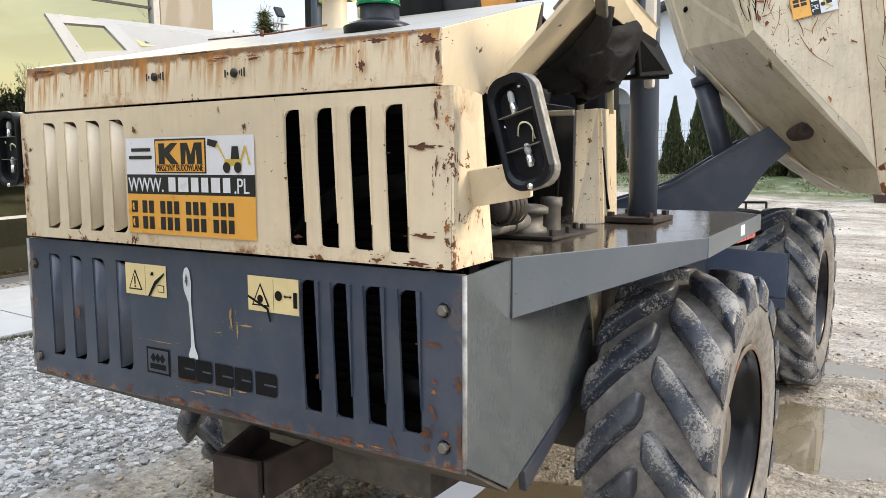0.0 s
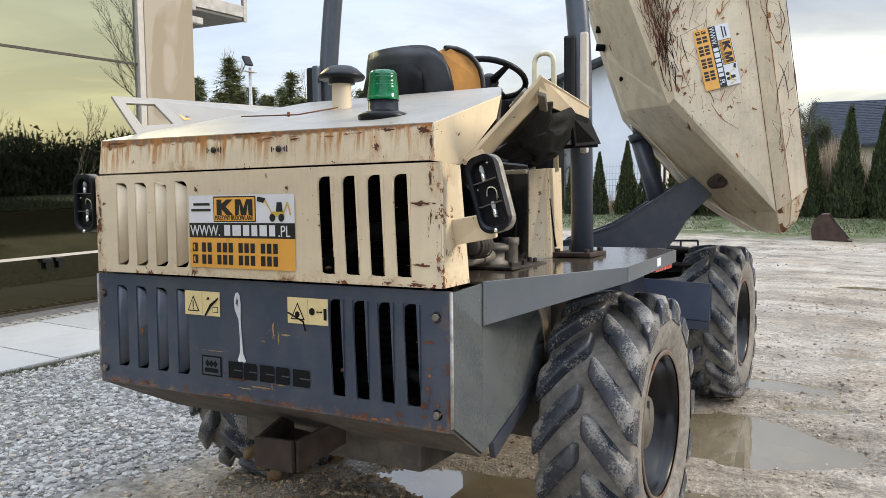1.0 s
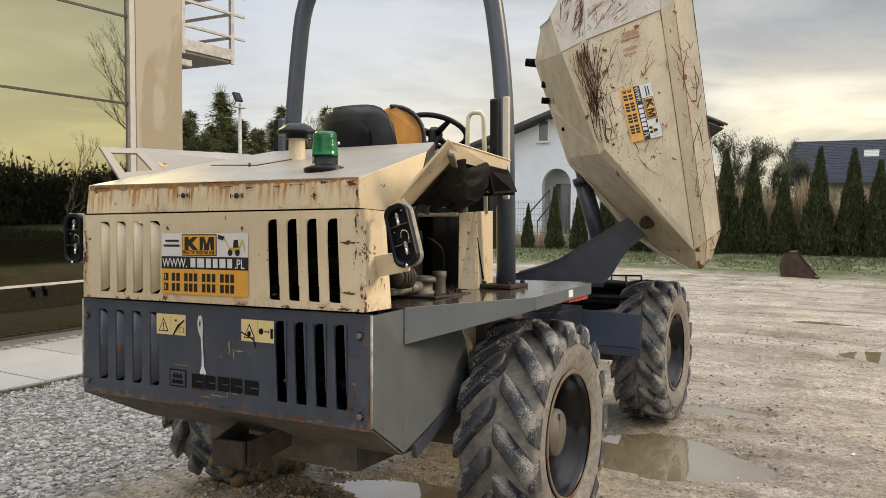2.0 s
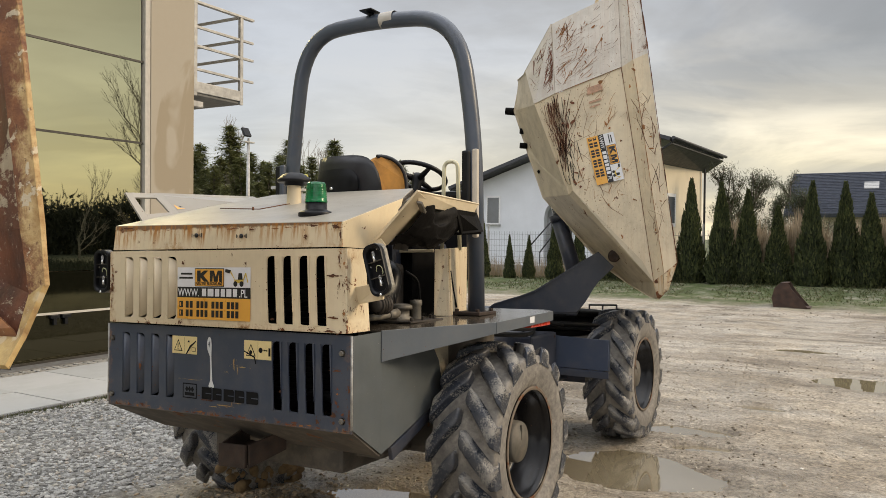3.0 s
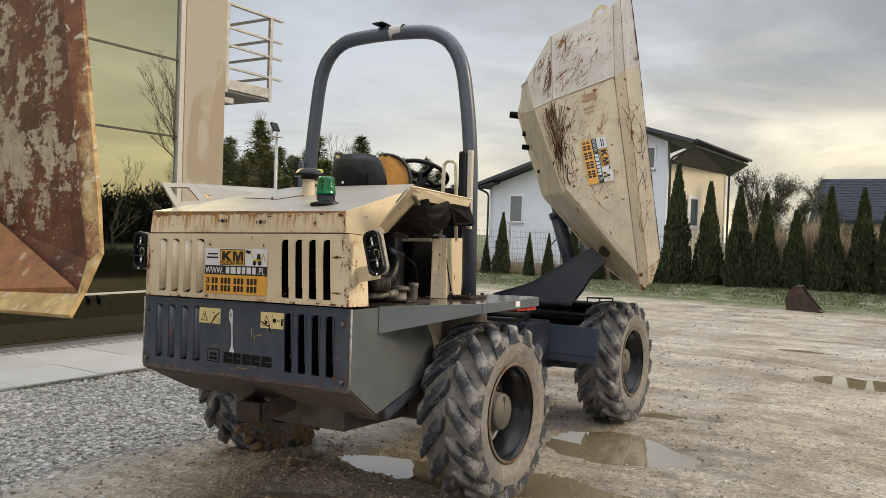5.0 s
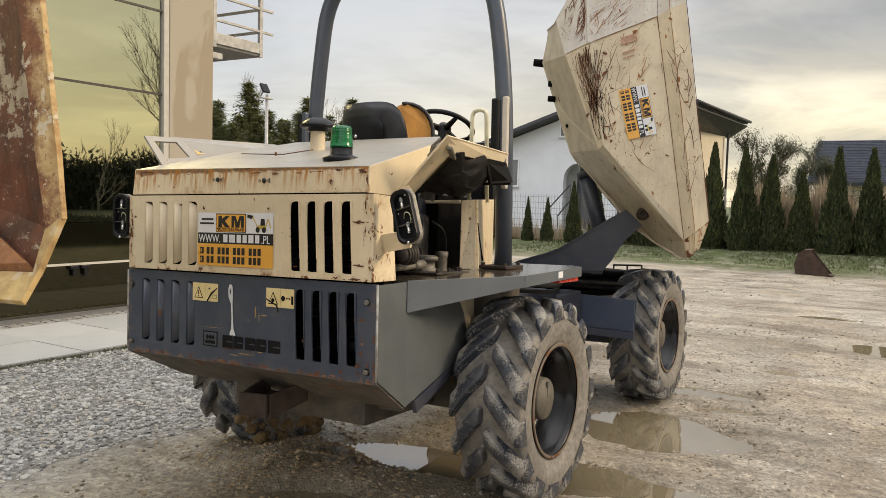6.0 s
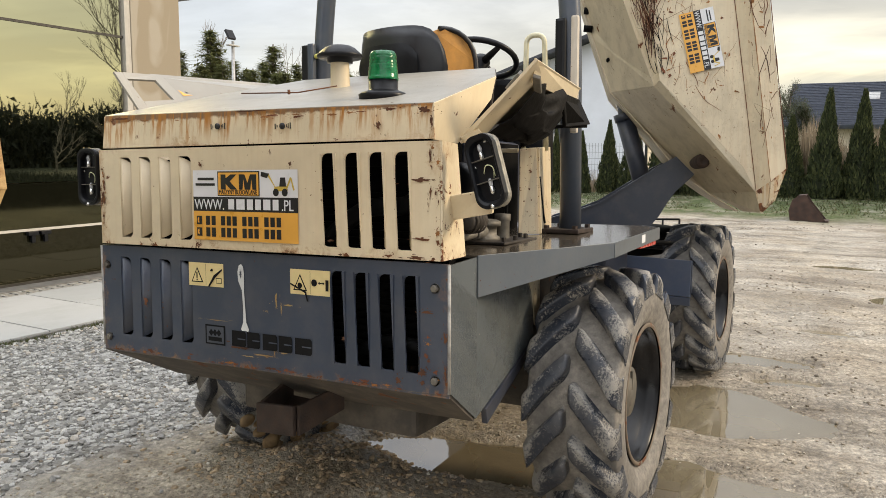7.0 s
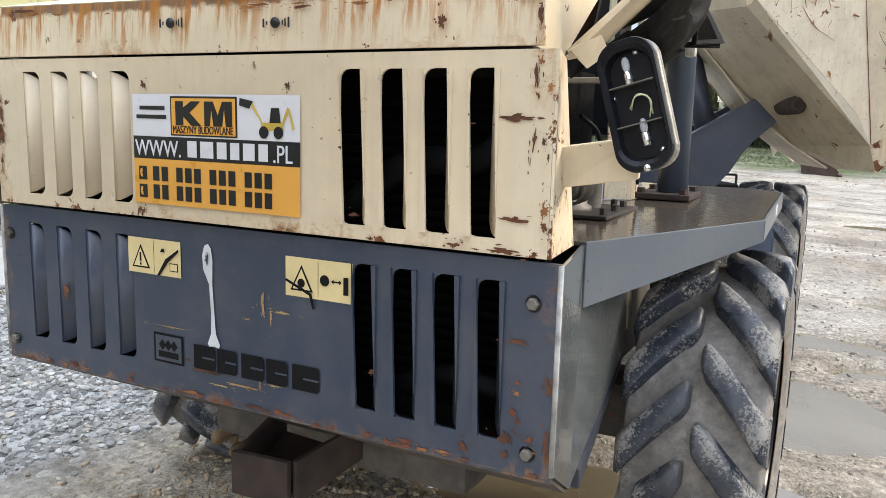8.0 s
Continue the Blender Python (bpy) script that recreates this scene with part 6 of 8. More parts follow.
tube(bm, arc([(0.55, 0.88, 1.16), (0.60, 0.80, 1.22), (0.62, 0.76, 1.32), (0.58, 0.70, 1.36)], 0.05), 0.006, 6)
part("cable", bm, M_hose, dumper)
bm = bmesh.new()
tube(bm, arc([(0.64, 0.30, 1.28), (0.66, 0.42, 1.17), (0.62, 0.52, 1.2)], 0.05), 0.007, 6)
part("cable", bm, M_hose, dumper)

# deck with its tapering fascia
bm = bmesh.new()
outline = [(0.700, 0.262), (0.741, 0.264), (1.010, 0.800), (0.995, 1.530), (0.90, 1.62), (-0.75, 1.62), (mirror(0.995), 1.53), (mirror(1.01), 0.80), (mirror(0.741), 0.264), (mirror(0.700), 0.262)]
slab(bm, [(x, y, 1.112 + 0.022 * (y - 0.26)) for x, y in outline], 0.008)
deck = part("deck", bm, M_deck, dumper, "wet grey steel deck")
for side in (0, 1):
    def sx(x):
        return mirror(x) if side else x
    bm = bmesh.new()
    slab(bm, [(sx(p[0]), p[1], p[2]) for p in ((0.742, 0.263, 1.113), (1.012, 0.800, 1.125), (1.012, 0.800, 1.072), (0.742, 0.263, 0.982))], 0.006, 0.0015)
    slab(bm, [(sx(p[0]), p[1], p[2]) for p in ((1.0125, 0.801, 1.125), (0.997, 1.53, 1.141), (0.997, 1.53, 1.091), (1.0125, 0.801, 1.072))], 0.006, 0.0015)
    slab(bm, [(sx(p[0]), p[1], p[2]) for p in ((0.9965, 1.531, 1.141), (0.90, 1.62, 1.143), (0.90, 1.62, 1.093), (0.9965, 1.531, 1.091))], 0.006, 0.0015)
    part("deck_fascia", bm, M_greylt, dumper)
    bm = bmesh.new()
    slab(bm, [(sx(p[0]), p[1], p[2]) for p in ((1.0065, 1.20, 1.127), (1.0052, 1.26, 1.128), (1.0052, 1.26, 1.096), (1.0065, 1.20, 1.095))], 0.004)
    part("reflector", bm, M_white, dumper, "small white reflector")
    bm = bmesh.new()
    box(bm, min(sx(0.80), sx(0.99)), max(sx(0.80), sx(0.99)), 1.26, 1.52, 1.066, 1.090, 0.006)
    part("rear_reflector", bm, M_red, dumper, "red plastic strip under the deck")
    bm = bmesh.new()
    slab(bm, [(sx(p[0]), p[1], p[2]) for p in ((0.60, 0.63, 1.10), (0.60, 1.60, 1.10), (0.60, 1.60, 0.62), (0.60, 0.63, 0.62))], 0.01)
    part("wheel_arch", bm, M_underside, dumper)
    bm = bmesh.new()
    slab(bm, [(sx(p[0]), p[1], p[2]) for p in ((0.690, 0.80, 1.080), (0.680, 0.93, 1.085), (0.676, 0.94, 0.86), (0.682, 0.88, 0.79), (0.690, 0.83, 0.93), (0.694, 0.77, 1.00))], 0.006)
    part("arch_stay", bm, M_skip_tan, dumper)
# cream cowl beside the driver
bm = bmesh.new()
slab(bm, [(0.566, 1.0, 1.470), (0.618, 1.045, 1.476), (0.634, 1.04, 1.13), (0.562, 1.0, 1.13)], 0.010, 0.002)
cowl = part("cowl", bm, M_speck, dumper, "cream cowl panel speckled with rust")
bm = bmesh.new()
slab(bm, [(0.619, 1.046, 1.476), (0.540, 1.38, 1.492), (0.580, 1.30, 1.135), (0.635, 1.041, 1.13)], 0.010, 0.002)
part("cowl_side", bm, M_speck, cowl)
bm = bmesh.new()
box(bm, 0.10, 0.564, 0.985, 1.0, 1.455, 1.472, 0.003)
part("cowl_edge", bm, M_cream, cowl)
bm = bmesh.new()
for z in (1.42, 1.30):
    lathe(bm, [(0.0, 0.002), (0.010, 0.002), (0.010, -0.002)], (0.606, 1.13, z), "x", 10)
part("hole", bm, M_ink, cowl)
bm = bmesh.new()
tube(bm, arc([(0.632, 1.05, 1.36), (0.634, 1.07, 1.28), (0.628, 1.10, 1.22), (0.634, 1.11, 1.17)], 0.04), 0.005, 6)
part("cable", bm, M_hose, cowl)
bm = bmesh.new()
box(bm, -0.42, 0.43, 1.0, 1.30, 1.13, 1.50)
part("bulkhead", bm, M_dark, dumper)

# side hatches folded up, with their sagging black lining
A, B = (0.952, 0.212, 1.688), (0.796, 1.050, 1.702)
bm = bmesh.new()
slab(bm, [(0.692, 0.236, 1.462), (0.953, 0.206, 1.690), (0.905, 0.36, 1.668), (0.702, 0.36, 1.482)], 0.010, 0.002)
hatch = part("side_hatch", bm, M_cream, dumper, "cream side hatch folded up")
bm = bmesh.new()
slab(bm, [(0.692, 0.246, 1.474), A, B], 0.006)
slab(bm, [(0.692, 0.246, 1.474), B, (0.56, 0.98, 1.640)], 0.006)
slab(bm, [A, (0.905, 0.300, 1.632), (0.800, 0.98, 1.638), B], 0.006)
part("hatch_skin", bm, M_cream, hatch)
bm = bmesh.new()
slab(bm, [(0.850, 0.222, 1.612), (0.892, 0.220, 1.652), (0.884, 0.26, 1.668), (0.842, 0.26, 1.627)], 0.018, 0.003)
slab(bm, [(0.930, 0.245, 1.652), (0.950, 0.255, 1.645), (0.925, 0.33, 1.610), (0.905, 0.32, 1.620)], 0.012, 0.003)
part("hatch_latch", bm, M_steel, hatch, "worn metal latch")


def lining():
    """A pillow of foam under the hatch, hanging lowest in the middle and ending in a loose corner."""
    bm = bmesh.new()
    n, mrow = 30, 22
    grid = []
    rim = [Vector((0.705, 0.37, 1.488)), Vector((0.895, 0.37, 1.640)), Vector((0.800, 0.96, 1.642)), Vector((0.64, 0.90, 1.50))]
    for i in range(n + 1):
        u = i / n
        row = []
        for j in range(mrow + 1):
            v = j / mrow
            p = (rim[0] * (1 - v) + rim[1] * v) * (1 - u) + (rim[3] * (1 - v) + rim[2] * v) * u
            sag = math.sin(math.pi * v) ** 0.8 * (0.25 + 0.75 * math.sin(math.pi * min(1, u * 1.05)))
            fold = noise.noise((u * 5, v * 7, 2.0)) * 0.030 + noise.noise((u * 14, v * 9, 5.0)) * 0.010
            p = p + Vector((0.060, -0.02, -0.075)) * sag + Vector((fold, fold * 0.5, fold))
            row.append(bm.verts.new(p))
        grid.append(row)
    for i in range(n):
        for j in range(mrow):
            f = bm.faces.new((grid[i][j], grid[i + 1][j], grid[i + 1][j + 1], grid[i][j + 1]))
            f.smooth = True
    return bm


part("hatch_lining", lining(), M_foam, hatch, "sagging black foam lining")
bm = bmesh.new()
slab(bm, [(0.835, 0.72, 1.648), (0.800, 1.00, 1.650), (0.860, 0.955, 1.552), (0.810, 0.82, 1.535)], 0.012, 0.003)
slab(bm, [(0.66, 0.78, 1.535), (0.810, 0.82, 1.545), (0.860, 0.955, 1.553), (0.72, 0.98, 1.56)], 0.012, 0.003)
part("lining_corner", bm, M_foam, hatch)
bm = bmesh.new()
slab(bm, [(0.70, 0.235, 1.475), (0.760, 0.235, 1.500), (0.770, 0.26, 1.47), (0.735, 0.24, 1.44)], 0.008, 0.002)
part("hatch_bracket", bm, M_cream, hatch)
# the left one, seen edge-on, with a cut-out and a sticker
bm = bmesh.new()
LA, LB = Vector((-0.690, 0.108, 1.742)), Vector((-0.700, 1.00, 1.792))
LC, LD = Vector((-0.500, 0.95, 1.735)), Vector((-0.600, 0.140, 1.600))
for poly_ in ([LA, LA.lerp(LB, 0.04), LD.lerp(LC, 0.05), LD], [LA.lerp(LB, 0.04), LA.lerp(LB, 0.20), LA.lerp(LB, 0.20) * 0.82 + LD.lerp(LC, 0.20) * 0.18, LA.lerp(LB, 0.04) * 0.82 + LD.lerp(LC, 0.04) * 0.18],
              [LA.lerp(LB, 0.18), LB, LC, LD.lerp(LC, 0.21)], [LD.lerp(LC, 0.05) * 0.8 + LA.lerp(LB, 0.05) * 0.2, LD.lerp(LC, 0.21) * 0.8 + LA.lerp(LB, 0.19) * 0.2, LD.lerp(LC, 0.21), LD.lerp(LC, 0.05)]):
    slab(bm, poly_, 0.010)
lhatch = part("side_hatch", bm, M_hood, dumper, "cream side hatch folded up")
bm = bmesh.new()
mid = [LA.lerp(LB, f) * (1 - g) + LD.lerp(LC, f) * g for f, g in ((0.27, 0.46), (0.40, 0.46), (0.40, 0.70), (0.275, 0.70))]
slab(bm, [p + Vector((0.003, -0.001, 0.0062)) for p in mid], 0.001)
part("sticker", bm, M_orange, lhatch, "orange sticker with unreadable bars")
bm = bmesh.new()
mid = [LA.lerp(LB, f) * (1 - g) + LD.lerp(LC, f) * g for f, g in ((0.30, 0.53), (0.375, 0.53), (0.375, 0.63), (0.30, 0.63))]
slab(bm, [p + Vector((0.0036, -0.0012, 0.0075)) for p in mid], 0.0008)
part("text_bar", bm, M_ink, lhatch)

# tail lamps without their lenses
M_bodyrim = plain("worn_pale_metal", (0.24, 0.22, 0.18), 0.42, 0.3, 0.6, 30.0)


def lamp(right):
    c = Vector((0.882, 0.025, 1.368)) if right else Vector((-0.672, -0.022, 1.358))
    tilt = Matrix.Translation(c) @ Matrix.Rotation(radians(-4 if right else 6), 4, "Z") @ Matrix.Rotation(radians(-16 if right else 0), 4, "Y")
    w, h, d = 0.046, 0.103, 0.018

    def outline(s, y):
        return [(math.copysign(1, math.cos(a)) * (w * s - 0.035) + 0.035 * math.cos(a) * s, y, math.copysign(1, math.sin(a)) * (h * s - 0.035) + 0.035 * math.sin(a) * s) for a in (2 * math.pi * (i + 0.5) / 24 for i in range(24))]

    bm = bmesh.new()
    rings = [[bm.verts.new(p) for p in outline(s, y)] for s, y in ((0.90, d), (0.97, d), (1.0, 0.0), (0.99, -0.006), (0.93, -0.006), (0.88, 0.0), (0.85, 0.0165))]
    bm.faces.new(rings[0])
    for a, b in zip(rings, rings[1:]):
        for j in range(24):
            bm.faces.new((a[j], a[(j + 1) % 24], b[(j + 1) % 24], b[j]))
    bm.faces.new(rings[-1][::-1])
    ob = part("tail_lamp", bm, M_black, dumper, "black tail lamp housing without its lens")
    ob.data.transform(tilt)
    bm = bmesh.new()
    rings = [[bm.verts.new(p) for p in outline(s, y)] for s, y in ((0.96, 0.0165), (0.985, 0.0185), (1.0, 0.021), (1.0, 0.034), (0.985, 0.037), (0.90, 0.038))]
    bm.faces.new(rings[-1])
    for a, b in zip(rings, rings[1:]):
        for j in range(24):
            bm.faces.new((a[j], a[(j + 1) % 24], b[(j + 1) % 24], b[j]))
    rim_ = part("lamp_body", bm, M_bodyrim, ob, "pale worn metal body")
    rim_.data.transform(tilt)
    bm = bmesh.new()
    for z in (0.034, -0.028):
        box(bm, -w * 0.86, w * 0.86, 0.002, 0.0175, z - 0.001, z + 0.001)
    div = tagged(part("divider", bm, M_steel, ob), kind="stuff")
    div.data.transform(tilt)
    for x, z in ((-0.004, 0.058), (0.004, -0.040)):
        bm = bmesh.new()
        lathe(bm, [(0.0, 0.0), (0.0065, 0.0), (0.0065, -0.008)], (x, 0.0165, z - 0.014), "y", 12)
        lathe(bm, [(0.0, -0.015), (0.0065, -0.014), (0.0065, 0.006), (0.0, 0.008)], (x, 0.008, z - 0.010), "z", 12)
        soc = part("bulb_socket", bm, M_chrome, ob)
        soc.data.transform(tilt)
        bm = bmesh.new()
        lathe(bm, [(0.0045, 0.0), (0.0062, 0.006), (0.0062, 0.015), (0.0035, 0.021), (0.0, 0.022)], (x, 0.008, z - 0.003), "z", 12)
        gl = part("bulb", bm, M_bulb, ob)
        gl.data.transform(tilt)
    bm = bmesh.new()
    tube(bm, arc([(-0.012, 0.016, -0.004), (0.0, 0.004, 0.016), (0.022, 0.006, 0.012), (0.020, 0.015, -0.018)], 0.012), 0.0013, 6)
    tube(bm, arc([(-0.014, 0.016, -0.002), (0.004, 0.006, 0.020), (0.026, 0.007, 0.004), (0.014, 0.015, -0.022)], 0.012), 0.0013, 6)
    wire = part("wire", bm, M_wire, ob, "loose yellow-green wires")
    wire.data.transform(tilt)
    bm = bmesh.new()
    for x, z in ((0.012, 0.083), (0.024, -0.076), (-0.038, 0.020), (0.0, -0.098)):
        lathe(bm, [(0.0, -0.004), (0.005, -0.003), (0.006, 0.0)], (x, 0.0165 if abs(z) < 0.09 else -0.006, z), "y", 10)
    scr = tagged(part("screw", bm, M_chrome, ob), kind="stuff")
    scr.data.transform(tilt)
    return ob


lamp(True)
lamp(False)
bm = bmesh.new()
slab(bm, [(0.745, 0.070, 1.300), (0.885, 0.078, 1.322), (0.885, 0.078, 1.254), (0.750, 0.098, 1.231)], 0.012, 0.003)
part("lamp_bracket", bm, M_cream, dumper, "cream bracket for the tail lamp")
bm = bmesh.new()
slab(bm, [(-0.62, 0.02, 1.30), (-0.70, 0.085, 1.31), (-0.70, 0.085, 1.26), (-0.62, 0.02, 1.24)], 0.012, 0.003)
part("lamp_bracket", bm, M_cream, dumper)

# on the bonnet: green beacon and the air intake
bx, by, bz = 0.440, 0.205, 1.600
bm = bmesh.new()
lathe(bm, [(0.0, -0.012), (0.076, -0.012), (0.078, 0.006), (0.070, 0.012), (0.052, 0.018), (0.046, 0.022), (0.046, 0.052), (0.0, 0.052)], (bx, by, bz + 0.006), "z", 28)
beacon = part("beacon", bm, M_black, dumper, "green warning beacon on a black base")
bm = bmesh.new()
prof = [(0.048, 0.054), (0.049, 0.060)] + [(0.047 + 0.0012 * (i % 2) - 0.0005 * i, 0.062 + 0.006 * i) for i in range(12)] + [(0.041, 0.134), (0.036, 0.142), (0.0, 0.144)]
lathe(bm, prof, (bx, by, bz + 0.004), "z", 28)
part("beacon_lens", bm, M_green, beacon, "ribbed green lens")
ax_, ay_, az_ = 0.045, 0.515, 1.700
bm = bmesh.new()
lathe(bm, [(0.040, -0.03), (0.036, 0.0), (0.034, 0.09)], (ax_, ay_, az_), "z", 20)
stack = part("air_intake", bm, M_cream, dumper, "cream intake pipe under a black rain cap")
bm = bmesh.new()
lathe(bm, [(0.034, 0.080), (0.048, 0.080), (0.048, 0.100), (0.080, 0.096), (0.086, 0.104), (0.082, 0.112), (0.058, 0.134), (0.042, 0.142), (0.0, 0.144)], (ax_, ay_, az_), "z", 24)
part("rain_cap", bm, M_black, stack)

# roll bar
M_strap = painted("worn_strap_paint", (0.56, 0.50, 0.42), 0.45, 0.64, 0.0, 0.3)
bm = bmesh.new()
tube(bm, arc([(0.728, 1.155, 1.13), (0.722, 1.145, 2.08), (0.628, 1.130, 2.705), (0.10, 1.130, 2.768), (-0.402, 1.130, 2.748), (-0.508, 1.145, 2.08), (-0.575, 1.155, 1.13)], 0.30, 8), 0.043, 16)
rops = part("roll_bar", bm, M_bar, dumper, "slate-grey tubular roll bar")
for right in (0, 1):
    def sx(x):
        return x if right else mirror(x) - 0.10
    x = 0.730 if right else -0.515
    bm = bmesh.new()
    off = 0.030 if right else 0.0
    box(bm, x - 0.085 + off, x - 0.040 + off, 1.085, 1.15, 1.66, 1.985, 0.012)
    part("hinge_plate", bm, M_black, rops)
    bm = bmesh.new()
    box(bm, x + (0.020 if right else -0.030), x + (0.050 if right else 0.006), 1.060, 1.088, 1.53, 1.985, 0.010)
    part("hinge_strap", bm, M_strap if right else M_bar, rops, "worn pale hinge strap" if right else "")
    bx_ = 0.728 if right else -0.575
    bm = bmesh.new()
    box(bm, bx_ - 0.095, bx_ + 0.065, 1.06, 1.255, 1.133, 1.150, 0.004)
    for dx, dy in ((-0.075, 0.05), (0.045, 0.05), (0.045, 0.205), (-0.075, 0.205)):
        lathe(bm, [(0.012, 0.0), (0.012, 0.014), (0.0, 0.014)], (bx_ + dx, 1.03 + dy, 1.150), "z", 6, 0, False)
    part("base_plate", bm, M_bracket, rops)
    bm = bmesh.new()
    slab(bm, [(bx_ - 0.048 * s, 1.152, 1.60), (bx_ - 0.041 * s, 1.152, 1.15), (bx_ - 0.092 * s, 1.152, 1.15)], 0.012, 0.002)
    part("gusset", bm, M_greylt, rops)
bm = bmesh.new()
box(bm, 0.045, 0.125, 1.05, 1.14, 2.806, 2.814, 0.002)
tube(bm, [(0.085, 1.11, 2.74), (0.085, 1.11, 2.81)], 0.016, 10)
part("light_clip", bm, M_black, rops, "small black bracket")
bm = bmesh.new()
lathe(bm, [(0.0445, 0.0), (0.0445, 0.09)], (0.145, 1.130, 2.757), "x", 16)
part("reflective_tape", bm, M_trim, rops, "pale strip of tape")

# driver's place
def seat_shell(bm, r0, z0, z1, a0, a1, lean, cx, cy, grow=0.0, mat=0):
    n, mrow = 18, 8
    grid = []
    for j in range(mrow + 1):
        v = j / mrow
        row = []
        for i in range(n + 1):
            u = i / n
            a = radians(a0 + (a1 - a0) * u)
            edge = (abs(2 * u - 1)) ** 7
            top_ = z0 + (z1 - z0) * (1 - 0.26 * edge)
            r = r0 + grow - 0.03 * max(0, v - 0.8) / 0.2 * 0.6
            z = z0 + (top_ - z0) * v
            row.append(bm.verts.new((cx + r * math.sin(a), cy - 0.72 * r * math.cos(a) - lean * v, z)))
        grid.append(row)
    for j in range(mrow):
        for i in range(n):
            f = bm.faces.new((grid[j][i], grid[j][i + 1], grid[j + 1][i + 1], grid[j + 1][i]))
            f.smooth, f.material_index = True, mat
    return grid


bm = bmesh.new()
g1 = seat_shell(bm, 0.262, 1.60, 1.975, -88, 54, 0.05, 0.055, 1.10)
g2 = seat_shell(bm, 0.262, 1.60, 1.970, -88, 54, 0.05, 0.055, 1.10, -0.042, 1)
for a, b in ((g1[-1], g2[-1]), (g1[0], g2[0])):
    for i in range(len(a) - 1):
        f = bm.faces.new((a[i], a[i + 1], b[i + 1], b[i]))
        f.smooth = True
for k in (0, -1):
    for j in range(len(g1) - 1):
        bm.faces.new((g1[j][k], g1[j + 1][k], g2[j + 1][k], g2[j][k]))
seat = part("seat", bm, [M_seatb, M_seato], dumper, "black vinyl seat with torn orange lining")
bm = bmesh.new()
box(bm, -0.14, 0.30, 0.98, 1.42, 1.52, 1.62, 0.04)
part("seat_cushion", bm, M_seatb, seat)
bm = bmesh.new()
seat_shell(bm, 0.268, 1.73, 1.905, -56, 24, 0.024, 0.055, 1.075, 0.004)
part("seat_back_plate", bm, M_black, seat)
bm = bmesh.new()
lathe(bm, [(0.0, -0.004), (0.009, -0.003), (0.009, 0.004)], (0.0, 0.865, 1.80), "y", 12)
part("rivet", bm, M_chrome, seat)
bm = bmesh.new()
pad = [(0.19 + 0.105 * math.cos(a) if math.cos(a) > 0 else 0.19 + 0.04 * math.cos(a), 1.055 + 0.10 * math.cos(a), 1.80 + 0.185 * (abs(math.sin(a)) ** 0.75) * (1 if math.sin(a) > 0 else -1)) for a in (2 * math.pi * i / 28 for i in range(28))]
slab(bm, pad, 0.05, 0.012)
part("seat_wing", bm, M_seato, seat, "worn orange foam wing")
bm = bmesh.new()
tube(bm, [p for p in pad[-7:] + pad[:9]], 0.011, 8)
part("seat_piping", bm, M_seatb, seat)
bm = bmesh.new()
box(bm, -0.2, 0.36, 0.92, 1.50, 1.14, 1.52, 0.03)
part("seat_box", bm, M_boom, dumper)
# steering wheel
c = Vector((0.146, 1.52, 1.925))
turn = Matrix.Translation(c) @ Matrix.Rotation(radians(-24), 4, "X")
bm = bmesh.new()
ring = [(0.165 * math.cos(2 * math.pi * i / 32), 0.165 * math.sin(2 * math.pi * i / 32), 0) for i in range(33)]
tube(bm, ring, 0.014, 10, False)
wheel = part("steering_wheel", bm, M_black, dumper, "black three-spoke steering wheel")
wheel.data.transform(turn)
for a in (90, 215, 325):
    bm = bmesh.new()
    tube(bm, [(0.03 * math.cos(radians(a)), 0.03 * math.sin(radians(a)), -0.02), (0.162 * math.cos(radians(a)), 0.162 * math.sin(radians(a)), 0)], [0.020, 0.012], 8)
    sp = part("spoke", bm, M_black, wheel)
    sp.data.transform(turn)
bm = bmesh.new()
lathe(bm, [(0.0, 0.01), (0.035, 0.008), (0.042, -0.02), (0.03, -0.05), (0.025, -0.35)], (0, 0, 0), "z", 16)
hub_ = part("steering_column", bm, M_black, wheel)
hub_.data.transform(turn)
bm = bmesh.new()
box(bm, -0.12, 0.42, 1.62, 1.78, 1.30, 1.84, 0.03)
part("dash", bm, M_black, dumper, "black weathered dashboard")
# grab handles
for cx, cy, z in ((0.546, 1.20, 1.950),):
    bm = bmesh.new()
    tube(bm, arc([(cx - 0.040, cy - 0.02, 1.47), (cx - 0.038, cy, z), (cx + 0.038, cy + 0.01, z), (cx + 0.046, cy + 0.02, 1.47)], 0.038, 6), 0.011, 10)
    part("grab_handle", bm, M_handle, dumper, "pale yellow grab handle")
bm = bmesh.new()
tube(bm, arc([(-0.62, 1.18, 1.93), (-0.48, 1.05, 1.925), (-0.30, 1.02, 1.90)], 0.1), 0.012, 8)
part("grab_handle", bm, M_yellow, dumper)

